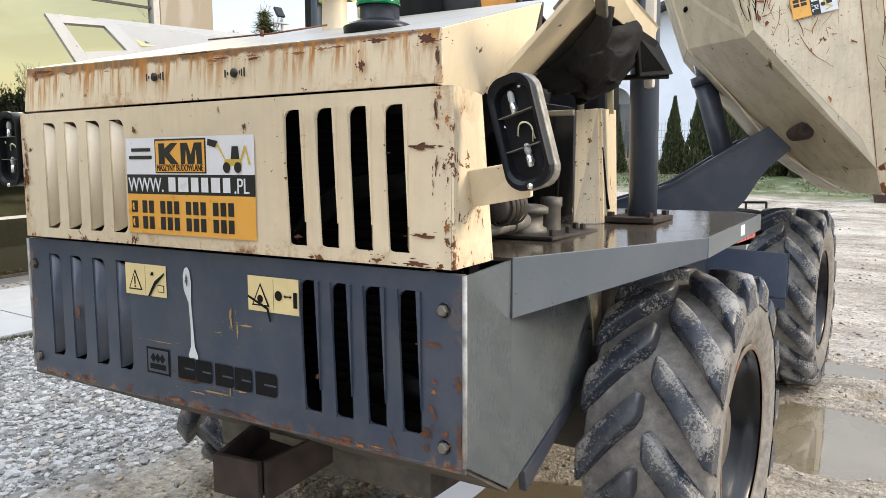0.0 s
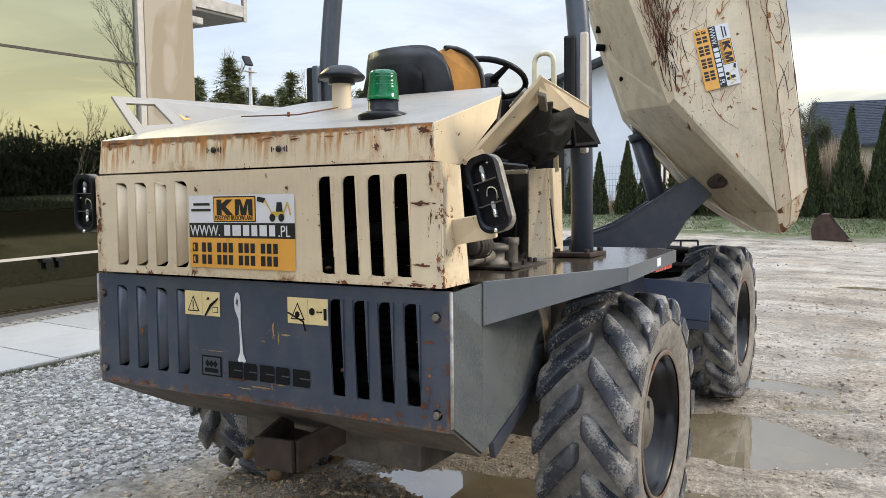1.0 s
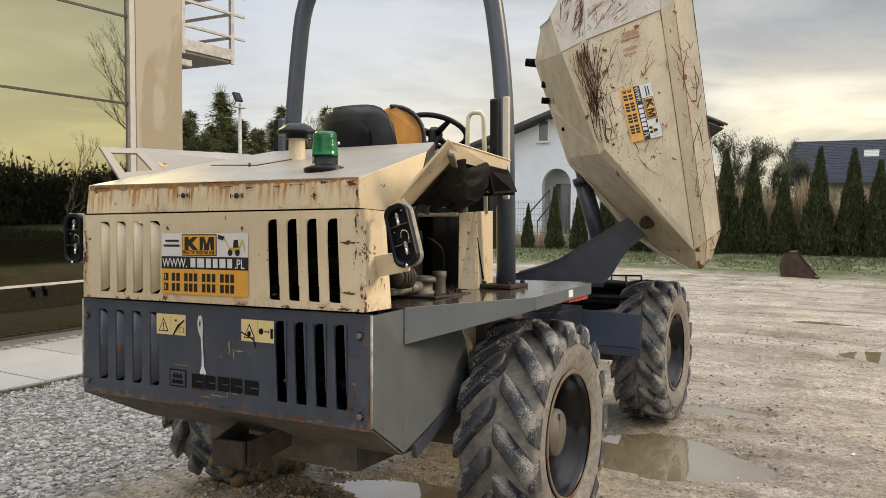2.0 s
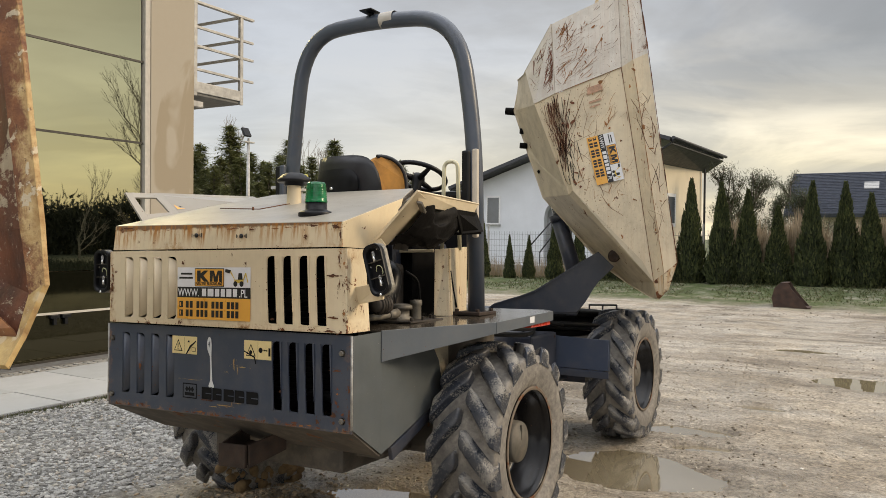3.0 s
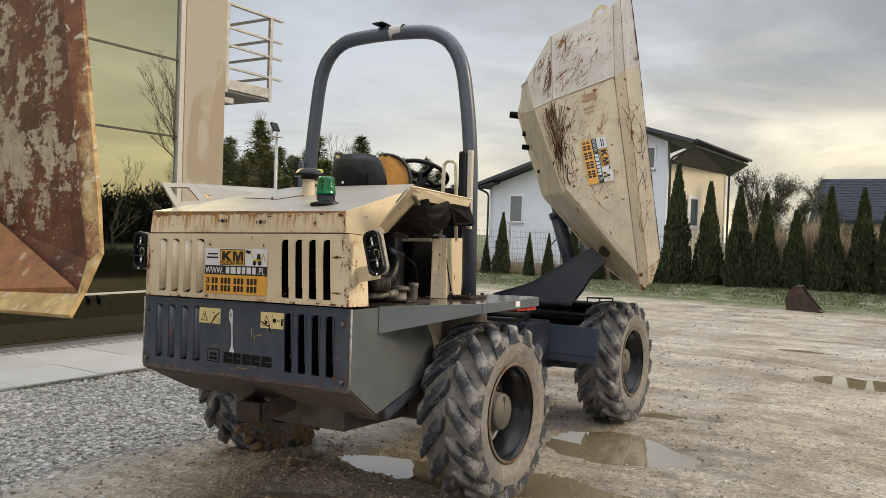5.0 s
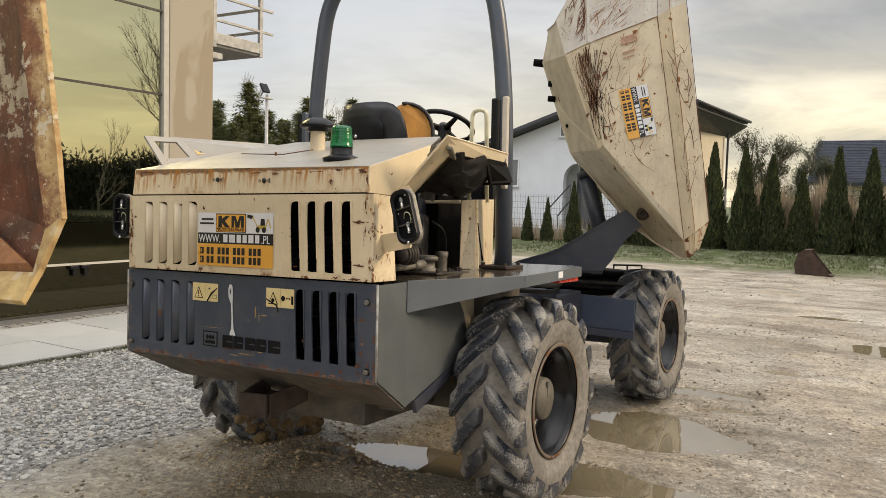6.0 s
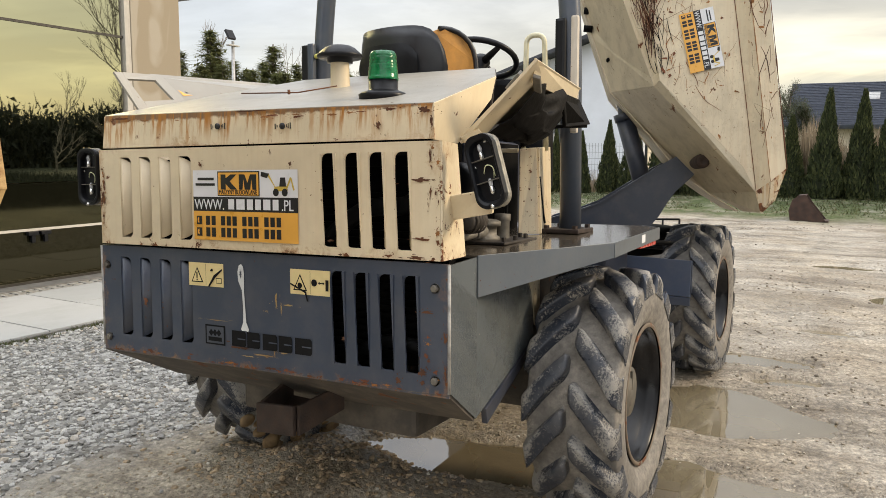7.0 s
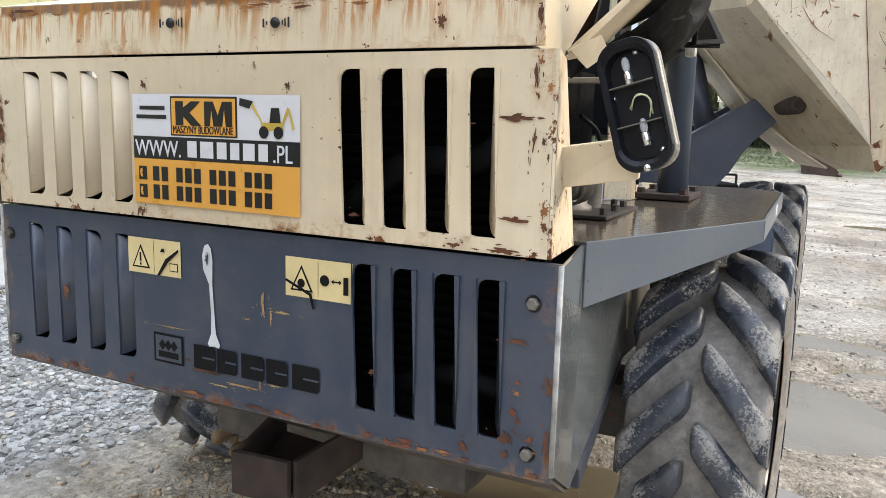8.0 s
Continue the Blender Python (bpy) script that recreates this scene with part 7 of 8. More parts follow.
# front chassis, mudguard and turntable
bm = bmesh.new()
box(bm, -0.30, 0.44, 2.3, 4.1, 0.52, 0.86, 0.02)
box(bm, -0.55, 0.70, 3.20, 3.42, 0.50, 0.68, 0.04)
part("front_chassis", bm, M_boom, dumper)
bm = bmesh.new()
box(bm, -0.55, 0.70, 0.98, 1.20, 0.42, 0.60, 0.04)
box(bm, -0.10, 0.25, 0.92, 1.26, 0.36, 0.66, 0.06)
part("rear_axle", bm, M_underside, dumper)
for side in (0, 1):
    def sx(x):
        return mirror(x) if side else x
    bm = bmesh.new()
    slab(bm, [(sx(p[0]), p[1], p[2]) for p in ((0.40, 2.82, 0.895), (0.886, 2.862, 0.869), (0.884, 2.847, 0.653), (0.42, 2.805, 0.673))], 0.012, 0.003)
    slab(bm, [(sx(p[0]), p[1], p[2]) for p in ((0.42, 2.805, 0.671), (0.884, 2.847, 0.651), (0.881, 2.862, 0.600), (0.44, 2.82, 0.616))], 0.012, 0.003)
    guard = part("mudguard", bm, M_guard, dumper, "dark blue-grey folded mudguard")
    bm = bmesh.new()
    slab(bm, [(sx(p[0]), p[1], p[2]) for p in ((0.888, 2.864, 0.869), (0.871, 2.892, 0.870), (0.869, 2.877, 0.653), (0.886, 2.849, 0.653))], 0.004)
    part("mudguard_side", bm, M_guard, guard)
bm = bmesh.new()
lathe(bm, [(0.0, 0.86), (0.52, 0.86), (0.54, 0.875), (0.54, 0.905), (0.50, 0.91), (0.50, 0.925), (0.56, 0.93), (0.57, 0.95), (0.56, 0.975), (0.50, 0.98), (0.49, 1.0), (0.54, 1.005), (0.54, 1.03), (0.0, 1.035)], (0.10, 3.42, 0.0), "z", 40)
part("turntable", bm, M_dark, dumper, "greasy black slewing ring")
bm = bmesh.new()
for k_, r_ in enumerate((0.60, 0.63)):
    tube(bm, [(0.10 + r_ * math.cos(radians(a)), 3.42 + r_ * math.sin(radians(a)), 0.95 + 0.03 * k_ - 0.0003 * (a - 270) ** 2 / 40) for a in range(200, 345, 6)], 0.016, 8)
tube(bm, arc([(0.55, 1.75, 1.02), (0.60, 2.2, 0.98), (0.45, 2.6, 1.0), (0.52, 2.9, 0.96)], 0.2), 0.016, 8)
tube(bm, arc([(0.45, 1.75, 0.98), (0.55, 2.3, 0.93), (0.38, 2.7, 0.97)], 0.2), 0.016, 8)
part("hydraulic_hose", bm, M_hose, dumper)
bm = bmesh.new()
box(bm, -0.25, 0.40, 1.6, 2.5, 0.78, 0.94, 0.02)
box(bm, 0.30, 0.52, 2.35, 2.8, 0.66, 0.92, 0.02)
part("steering_joint", bm, M_boom, dumper)

bm = bmesh.new()
for za in (1.055, 0.99):
    tube(bm, [(0.545, 4.12, za), (0.30, 4.12, za - 0.004)], 0.008, 8)
for x in (0.545, 0.42, 0.30):
    tube(bm, [(x, 4.12, 0.80), (x, 4.12, 1.056)], 0.008, 8)
part("step_frame", bm, M_black, dumper, "small black bar frame")

# swivel frame and skip: built along their own axes (s towards the mouth, d across, z up), slewed to the right
SLEW = Matrix.Translation((1.39, 2.69, 0.0)) @ Matrix.Rotation(radians(18), 4, "Z")
WIDE = 1.75


def slewed(name, bm, material, parent, label=""):
    ob = part(name, bm, material, None, label)
    ob.data.transform(SLEW)
    ob.parent = parent
    return ob


ARM = [(-1.62, 1.03), (-1.40, 1.045), (-1.327, 1.068), (-1.283, 1.103), (-1.104, 1.157), (-0.971, 1.205), (-0.60, 1.440), (-0.50, 1.498), (-0.40, 1.522), (-0.342, 1.49), (-0.345, 1.44), (-0.411, 1.362), (-0.50, 1.285), (-0.545, 1.215), (-0.60, 1.12), (-0.66, 1.045)]
boom = None
for d in (0.60, 1.11):
    bm = bmesh.new()
    slab(bm, [(s, d, z) for s, z in ARM], -0.035, 0.004)
    a = slewed("swivel_arm", bm, M_boom, dumper, "dark swivel arm carrying the skip")
    boom = boom or a
    bm = bmesh.new()
    ridge = [(-1.327, 1.070), (-1.283, 1.105), (-1.104, 1.159), (-0.971, 1.207), (-0.60, 1.442)]
    for (sa, za), (sb, zb) in zip(ridge, ridge[1:]):
        slab(bm, [(sa, d - 0.012, za), (sb, d - 0.012, zb), (sb, d + 0.085, zb), (sa, d + 0.085, za)], 0.010)
    slewed("arm_flange", bm, M_boom, a)
    bm = bmesh.new()
    lathe(bm, [(0.0, -0.05), (0.034, -0.05), (0.036, -0.03), (0.036, 0.06), (0.0, 0.06)], (-0.387, d, 1.467), "y", 20)
    slewed("hinge_pin", bm, M_rust, a, "rusty hinge pin")
bm = bmesh.new()
box(bm, -1.60, -0.66, 0.62, 1.13, 1.02, 1.06, 0.01)
box(bm, -0.90, -0.70, 0.63, 1.12, 1.05, 1.20, 0.01)
slewed("frame_plate", bm, M_boom, boom)
bm = bmesh.new()
tube(bm, [(-0.635, 0.88, 1.15), (-0.818, 0.88, 1.785)], 0.060, 18)
tube(bm, [(-0.806, 0.88, 1.745), (-0.820, 0.88, 1.792)], 0.068, 18)
ram = slewed("tipping_ram", bm, M_boom, dumper, "dark hydraulic tipping ram")
bm = bmesh.new()
tube(bm, [(-0.818, 0.88, 1.78), (-0.96, 0.88, 2.28)], 0.032, 14)
slewed("ram_rod", bm, M_chrome, ram)

R0 = [(-0.363, 3.232), (-0.343, 2.706), (-0.255, 2.097), (-0.143, 1.287)]          # flat side's edge
E0 = [(-0.241, 3.272), (-0.173, 2.784), (-0.092, 2.130), (0.001, 1.410)]           # mouth edge
BEL = [(-1.091, 2.76), (-1.126, 2.573), (-1.021, 2.243), (-0.909, 1.908), (-0.668, 1.640), (-0.480, 1.405), (-0.290, 1.265), (-0.117, 1.160)]
bm = bmesh.new()
slab(bm, [(-0.343, 0, 2.704), (-0.775, 0, 2.548), (-0.662, 0, 1.895), (-0.210, 0, 1.418), (-0.143, 0, 1.287), (-0.255, 0, 2.097)], 0.008)
skip = slewed("skip", bm, M_skip, dumper, "scratched cream skip tipped high on its side")
bm = bmesh.new()
slab(bm, [(-0.776, 0.001, 2.547), (-0.920, 0.045, 2.491), (-0.690, 0.040, 1.868), (-0.663, 0.001, 1.894)], 0.008)
slewed("skip_side_strip", bm, M_skip, skip)
bm = bmesh.new()
slab(bm, [(-0.343, 0, 2.708), (-0.775, 0, 2.552), (-0.799, 0.0, 3.02), (-0.459, 0.0, 3.167), (-0.363, 0, 3.232)], 0.008)
slewed("skip_shoulder", bm, M_skip_pale, skip, "pale scratched upper plate")
bm = bmesh.new()
slab(bm, [(-0.776, 0.001, 2.551), (-0.920, 0.045, 2.495), (-0.995, 0.20, 2.76), (-0.800, 0.001, 3.02)], 0.008)
slewed("skip_shoulder", bm, M_skip_pale, skip)


def between(i, f, lift_):
    (sa, za), (sb, zb) = R0[i], E0[i]
    return (sa + (sb - sa) * f, lift_, za + (zb - za) * f)


for i, mat_ in ((0, M_skip_pale), (1, M_skip), (2, M_skip)):
    bm = bmesh.new()
    slab(bm, [between(i, 0, -0.002), between(i + 1, 0, -0.002), between(i + 1, 0.42, -0.052), between(i, 0.42, -0.052)], 0.006)
    slab(bm, [between(i, 0.43, -0.052), between(i + 1, 0.43, -0.052), between(i + 1, 1.0, -0.030), between(i, 1.0, -0.030)], 0.006)
    slab(bm, [between(i, 1.0, -0.031), between(i + 1, 1.0, -0.031), between(i + 1, 1.02, 0.10), between(i, 1.02, 0.10)], 0.006)
    slewed("rim_channel", bm, mat_, skip)
bm = bmesh.new()
slab(bm, [(-0.143, -0.002, 1.286), between(3, 0.42, -0.053), (-0.085, -0.04, 1.23), (-0.117, -0.02, 1.172)], 0.006)
slab(bm, [between(3, 0.43, -0.053), between(3, 1.0, -0.031), (-0.050, -0.03, 1.245), (-0.085, -0.04, 1.23)], 0.006)
slab(bm, [(-0.085, -0.041, 1.229), (-0.050, -0.031, 1.244), (-0.117, -0.02, 1.171)], 0.006)
slewed("rim_tip", bm, M_tip, skip, "bent rusty spout tip")
# bevels from the flat side back to the belly
bm = bmesh.new()
slab(bm, [(-0.921, 0.046, 2.492), (-0.996, 0.20, 2.757), (-1.091, 0.50, 2.78), (-1.091, 0.62, 2.76), (-1.126, 0.62, 2.573), (-1.021, 0.62, 2.243), (-0.909, 0.62, 1.908), (-0.691, 0.041, 1.868)], 0.008)
slewed("skip_bevel", bm, M_skip_tan, skip, "dusty tan bevelled plate with holes")
bm = bmesh.new()
slab(bm, [(-0.690, 0.041, 1.866), (-0.909, 0.62, 1.906), (-0.668, 0.66, 1.640), (-0.480, 0.68, 1.405), (-0.290, 0.66, 1.265), (-0.117, 0.50, 1.160), (-0.118, -0.01, 1.171), (-0.145, 0.0, 1.285), (-0.211, 0.001, 1.416), (-0.663, 0.001, 1.893)], 0.008)
slewed("skip_bevel", bm, M_skip_tan, skip)
bm = bmesh.new()
for (sa, za), (sb, zb) in zip(BEL, BEL[1:]):
    slab(bm, [(sa, 0.63, za), (sb, 0.63, zb), (sb, WIDE - 0.62, zb), (sa, WIDE - 0.62, za)], 0.008)
slab(bm, [(-0.800, 0.0, 3.022), (-0.996, 0.20, 2.762), (-1.091, 0.62, 2.764), (-1.091, WIDE - 0.62, 2.764), (-0.996, WIDE - 0.2, 2.762), (-0.800, WIDE, 3.022)], 0.008)
slab(bm, [(-0.801, 0.0, 3.024), (-0.459, 0.0, 3.170), (-0.459, WIDE, 3.170), (-0.801, WIDE, 3.024)], 0.008)
slab(bm, [(-0.459, 0.0, 3.172), (-0.241, -0.02, 3.276), (-0.241, WIDE, 3.276), (-0.459, WIDE, 3.172)], 0.008)
slewed("skip_floor", bm, M_skip_tan, skip)
bm = bmesh.new()
slab(bm, [(s, WIDE, z) for s, z in ((-0.241, 3.272), (-0.459, 3.167), (-0.799, 3.02), (-0.920, 2.491), (-0.690, 1.868), (-0.210, 1.418), (-0.117, 1.172), (0.001, 1.41))], 0.008)
slewed("far_side", bm, M_skip_tan, skip)
bm = bmesh.new()
slab(bm, [(-0.920, WIDE, 2.492), (-1.091, WIDE - 0.62, 2.76), (-1.126, WIDE - 0.62, 2.573), (-0.909, WIDE - 0.62, 1.908), (-0.691, WIDE, 1.868)], 0.008)
slab(bm, [(-0.690, WIDE, 1.866), (-0.909, WIDE - 0.62, 1.906), (-0.480, WIDE - 0.62, 1.405), (-0.117, WIDE - 0.5, 1.160), (-0.211, WIDE, 1.416)], 0.008)
slewed("skip_bevel", bm, M_skip_tan, skip)
for s, d, z, r in ((-0.985, 0.575, 2.36, 0.030), (-0.93, 0.52, 2.09, 0.014), (-0.80, 0.36, 1.915, 0.010)):
    bm = bmesh.new()
    lathe(bm, [(0.0, -0.03), (r * 0.72, -0.03), (r * 0.72, 0.0), (r, -0.012), (r, 0.02)], (s, d, z), "y", 16)
    slewed("ram_eye", bm, M_dark, skip, "dark pivot hole")
bm = bmesh.new()
lathe(bm, [(0.0, -0.078), (0.014, -0.078), (0.016, -0.085), (0.030, -0.085), (0.034, -0.080), (0.034, -0.060), (0.040, -0.060), (0.043, -0.054), (0.043, 0.20)], (-0.392, 0.30, 1.459), "y", 20)
slewed("pin_boss", bm, M_bracket, skip, "rusty hinge boss")
bm = bmesh.new()
tube(bm, [(-1.10, 0.66, 2.57), (-1.20, 0.66, 2.582)], [0.030, 0.027], 12)
slewed("skip_stop", bm, M_dark, skip, "rusty stub on the skip's back")
for z in (2.41, 2.30):
    bm = bmesh.new()
    tube(bm, [(-1.03, 0.62, z), (-1.085, 0.62, z + 0.006)], 0.022, 8)
    slewed("stop_bolt", bm, M_dark, skip)
bm = bmesh.new()
lift = [(-0.455 + 0.060 * math.cos(a), 0.02, 3.165 + 0.026 * math.cos(a) + 0.072 * math.sin(a)) for a in (math.pi * i / 12 for i in range(13))]
inner = [(-0.455 + 0.026 * math.cos(a), 0.02, 3.185 + 0.010 * math.cos(a) + 0.028 * math.sin(a)) for a in (math.pi * i / 12 for i in range(13))]
vo, vi = [bm.verts.new(p) for p in lift], [bm.verts.new(p) for p in inner]
for i in range(12):
    bm.faces.new((vo[i], vo[i + 1], vi[i + 1], vi[i]))
bmesh.ops.solidify(bm, geom=bm.faces[:], thickness=0.015)
slewed("lifting_eye", bm, M_skip, skip)
# the same hire sticker, smaller, turned with the skip
ux, uz = 0.216, -0.976
sm = SLEW @ Matrix.Translation((-0.572, -0.0115, 2.240)) @ Matrix(((ux, -uz, 0, 0), (0, 0, -1, 0), (uz, ux, 0, 0), (0, 0, 0, 1))) @ Matrix.Diagonal((0.72, 0.79, 1, 1))
hire_sticker(dumper, sm)
bm = bmesh.new()
for s, z, w, h in ((-0.565, 2.56, 0.09, 0.018), (-0.565, 2.53, 0.10, 0.03), (-0.555, 2.47, 0.08, 0.014), (-0.55, 2.44, 0.07, 0.010)):
    slab(bm, [(s, -0.0105, z), (s + w, -0.0105, z + w * 0.3), (s + w, -0.0105, z + w * 0.3 + h), (s, -0.0105, z + h)], 0.001)
slewed("faded_label", bm, M_fadedlabel, skip, "faded reddish old label")


def inside(poly_, s, z):
    hit = False
    for (sa, za), (sb, zb) in zip(poly_, poly_[1:] + poly_[:1]):
        if (za > z) != (zb > z) and s < sa + (z - za) * (sb - sa) / (zb - za):
            hit = not hit
    return hit


FLAT = [(-0.350, 2.696), (-0.768, 2.542), (-0.656, 1.90), (-0.215, 1.43), (-0.155, 1.30), (-0.262, 2.097)]
STRIP = [(-0.768, 2.54), (-0.912, 2.488), (-0.690, 1.885), (-0.656, 1.90)]
WHOLE = [(-0.350, 2.696), (-0.912, 2.488), (-0.690, 1.885), (-0.215, 1.43), (-0.155, 1.30), (-0.262, 2.097)]
UPPER = [(-0.355, 2.715), (-0.768, 2.56), (-0.792, 3.01), (-0.459, 3.155), (-0.372, 3.215)]
WING = [(-0.784, 2.56), (-0.912, 2.51), (-0.975, 2.74), (-0.800, 2.97)]
CHAN = [(-0.345, 3.225), (-0.325, 2.706), (-0.237, 2.097), (-0.125, 1.30), (-0.012, 1.42), (-0.105, 2.130), (-0.186, 2.784), (-0.252, 3.255)]


def scratches(n, seed, spot, d, material, length, lean=1.45, field=WHOLE, stray=0.30):
    """Thin gouged lines, as dark slivers just proud of the paint."""
    rng = random.Random(seed)
    bm = bmesh.new()
    for i in range(n):
        s, z = spot(rng)
        a = rng.gauss(lean, stray) if rng.random() < (0.8 if stray > 0.2 else 0.96) else rng.uniform(0, 3.1)
        l, w = rng.uniform(0.2, 1.0) ** 2 * length, rng.uniform(0.0015, 0.0055)
        ps, pz, pts = s, z, []
        for k in range(6):
            if not inside(field, ps, pz):
                break
            pts.append((ps, pz, w * (0.3 + 0.7 * math.sin(math.pi * (k + 0.4) / 5.8))))
            a += rng.gauss(0, 0.7 * stray)
            ps, pz = ps + math.cos(a) * l / 5, pz + math.sin(a) * l / 5
        for p, q_ in zip(pts, pts[1:]):
            bm.faces.new([bm.verts.new(c) for c in ((p[0], d(p[0]), p[1]), (q_[0], d(q_[0]), q_[1]), (q_[0] + q_[2], d(q_[0]), q_[1]), (p[0] + p[2], d(p[0]), p[1]))])
    ob = slewed("scratch", bm, material, skip, "rusty scratches")
    return tagged(ob, kind="stuff")


def chips(n, seed, spot, d, material, size, field):
    """Ragged chips in the paint, down to rust."""
    rng = random.Random(seed)
    bm = bmesh.new()
    for i in range(n):
        s, z = spot(rng)
        r, a0, fat = size * rng.uniform(0.25, 1.0) ** 2, rng.uniform(0, 3.1), rng.uniform(0.2, 0.6)
        ring = []
        for q_ in range(9):
            a, f = 2 * math.pi * q_ / 9, rng.uniform(0.35, 1.0)
            u, v = r * math.cos(a) * f, r * math.sin(a) * f * fat
            ring.append((s + u * math.cos(a0) - v * math.sin(a0), z + u * math.sin(a0) + v * math.cos(a0)))
        if all(inside(field, *p) for p in ring):
            bm.faces.new([bm.verts.new((ps, d(ps) - 0.0004, pz)) for ps, pz in ring])
    return tagged(slewed("rust_chip", bm, material, skip, "rust chips in the paint"), kind="stuff")


def flat_d(s):
    return -0.0105


def strip_d(s):
    return -0.0105 + max(0.0, min(0.045, (-0.776 - s) * 0.31))


def chan_d(s):
    return -0.064


chips(60, 71, lambda r: (r.uniform(-0.72, -0.18), r.uniform(1.42, 2.66)), flat_d, M_scar, 0.030, FLAT)
chips(45, 72, lambda r: (-0.70 + r.gauss(0, 0.04) + 0.2 * (2.45 - (r_z := r.uniform(1.9, 2.5))), r_z), flat_d, M_scar2, 0.028, FLAT)
chips(70, 73, lambda r: (r.uniform(-0.33, -0.02), r.uniform(1.35, 3.2)), chan_d, M_scar, 0.026, CHAN)
chips(20, 74, lambda r: (r.uniform(-0.79, -0.40), r.uniform(2.60, 3.15)), flat_d, M_scar, 0.024, UPPER)
scratches(110, 5, lambda r: (-0.80 + r.gauss(0, 0.035) + 0.19 * (2.5 - (r_z := r.uniform(2.0, 2.46))), r_z), strip_d, M_rust, 0.46, 1.75, WHOLE, 0.12)
scratches(80, 51, lambda r: (-0.76 + r.gauss(0, 0.03) + 0.19 * (2.5 - (r_z := r.uniform(1.92, 2.4))), r_z), strip_d, M_dark, 0.20, 1.78, WHOLE, 0.14)
scratches(70, 6, lambda r: (r.uniform(-0.66, -0.36), r.uniform(1.75, 2.62)), flat_d, M_scar, 0.16, 1.2)
scratches(22, 9, lambda r: (r.uniform(-0.60, -0.30), r.uniform(1.50, 2.45)), flat_d, M_scar2, 0.42, 1.8)
scratches(26, 8, lambda r: (-0.20 + 0.13 * (2.6 - (r_z := r.uniform(1.5, 2.5))), r_z), chan_d, M_rust, 0.34, 1.7, CHAN)
scratches(16, 18, lambda r: (-0.27 + 0.13 * (2.6 - (r_z := r.uniform(1.4, 2.6))), r_z), chan_d, M_rust, 0.30, 1.7, CHAN)
scratches(110, 7, lambda r: (-0.79 + abs(r.gauss(0, 0.11)), r.uniform(2.60, 2.98)), flat_d, M_scar, 0.22, 0.7, UPPER)
scratches(110, 17, lambda r: (r.uniform(-0.93, -0.79), r.uniform(2.56, 2.88)), lambda s: -0.012 + max(0, (-0.79 - s)) * 0.42, M_scar2, 0.26, 1.1, WING)
scratches(30, 27, lambda r: (r.uniform(-0.75, -0.38), r.uniform(2.72, 3.1)), flat_d, M_rust, 0.20, 0.5, UPPER)
scratches(30, 61, lambda r: (r.uniform(-0.30, -0.12), r.uniform(1.5, 3.1)), chan_d, M_scar, 0.16, 0.3, CHAN)


for path, r_, m_, nm in (([(s, -0.006, z) for s, z in R0], 0.0035, M_scar2, "seam_rust"), ([(s + 0.004, -0.034, z) for s, z in E0], 0.006, M_rust, "edge_rust"), ([(s * 0.57 + e_ * 0.43, -0.056, z * 0.57 + f_ * 0.43) for (s, z), (e_, f_) in zip(R0, E0)], 0.0030, M_scar, "fold_rust"), ([(-0.775, -0.006, 2.55), (-0.343, -0.006, 2.706)], 0.0025, M_scar, "seam_rust")):
    bm = bmesh.new()
    fine_ = [Vector(p).lerp(Vector(q_), i / 14) for p, q_ in zip(path, path[1:]) for i in range(14)] + [Vector(path[-1])]
    tube(bm, fine_, [r_ * (0.25 + 1.1 * abs(noise.noise((i * 0.37, r_ * 900, 1.0)))) for i in range(len(fine_))], 6)
    slewed(nm, bm, m_, skip)


# the whole tail stands slightly out of square with the axles
def out_of_square(ob):
    if ob.type == "MESH":
        for v in ob.data.vertices:
            near = max(0.0, min(1.0, 1.0 - v.co.y / 0.35))
            v.co.y -= 0.009 * (0.76 - v.co.x) * near
    for c in ob.children:
        out_of_square(c)


for ob_ in list(dumper.children):
    if ob_.type == "MESH" and min(v.co.y for v in ob_.data.vertices) < 0.3:
        out_of_square(ob_)


# ---- wheels ----
def tyre_r(x):
    """Tread radius across the tyre (x from its middle)."""
    return 0.454 - 0.020 * (abs(x) / 0.19) ** 2.4


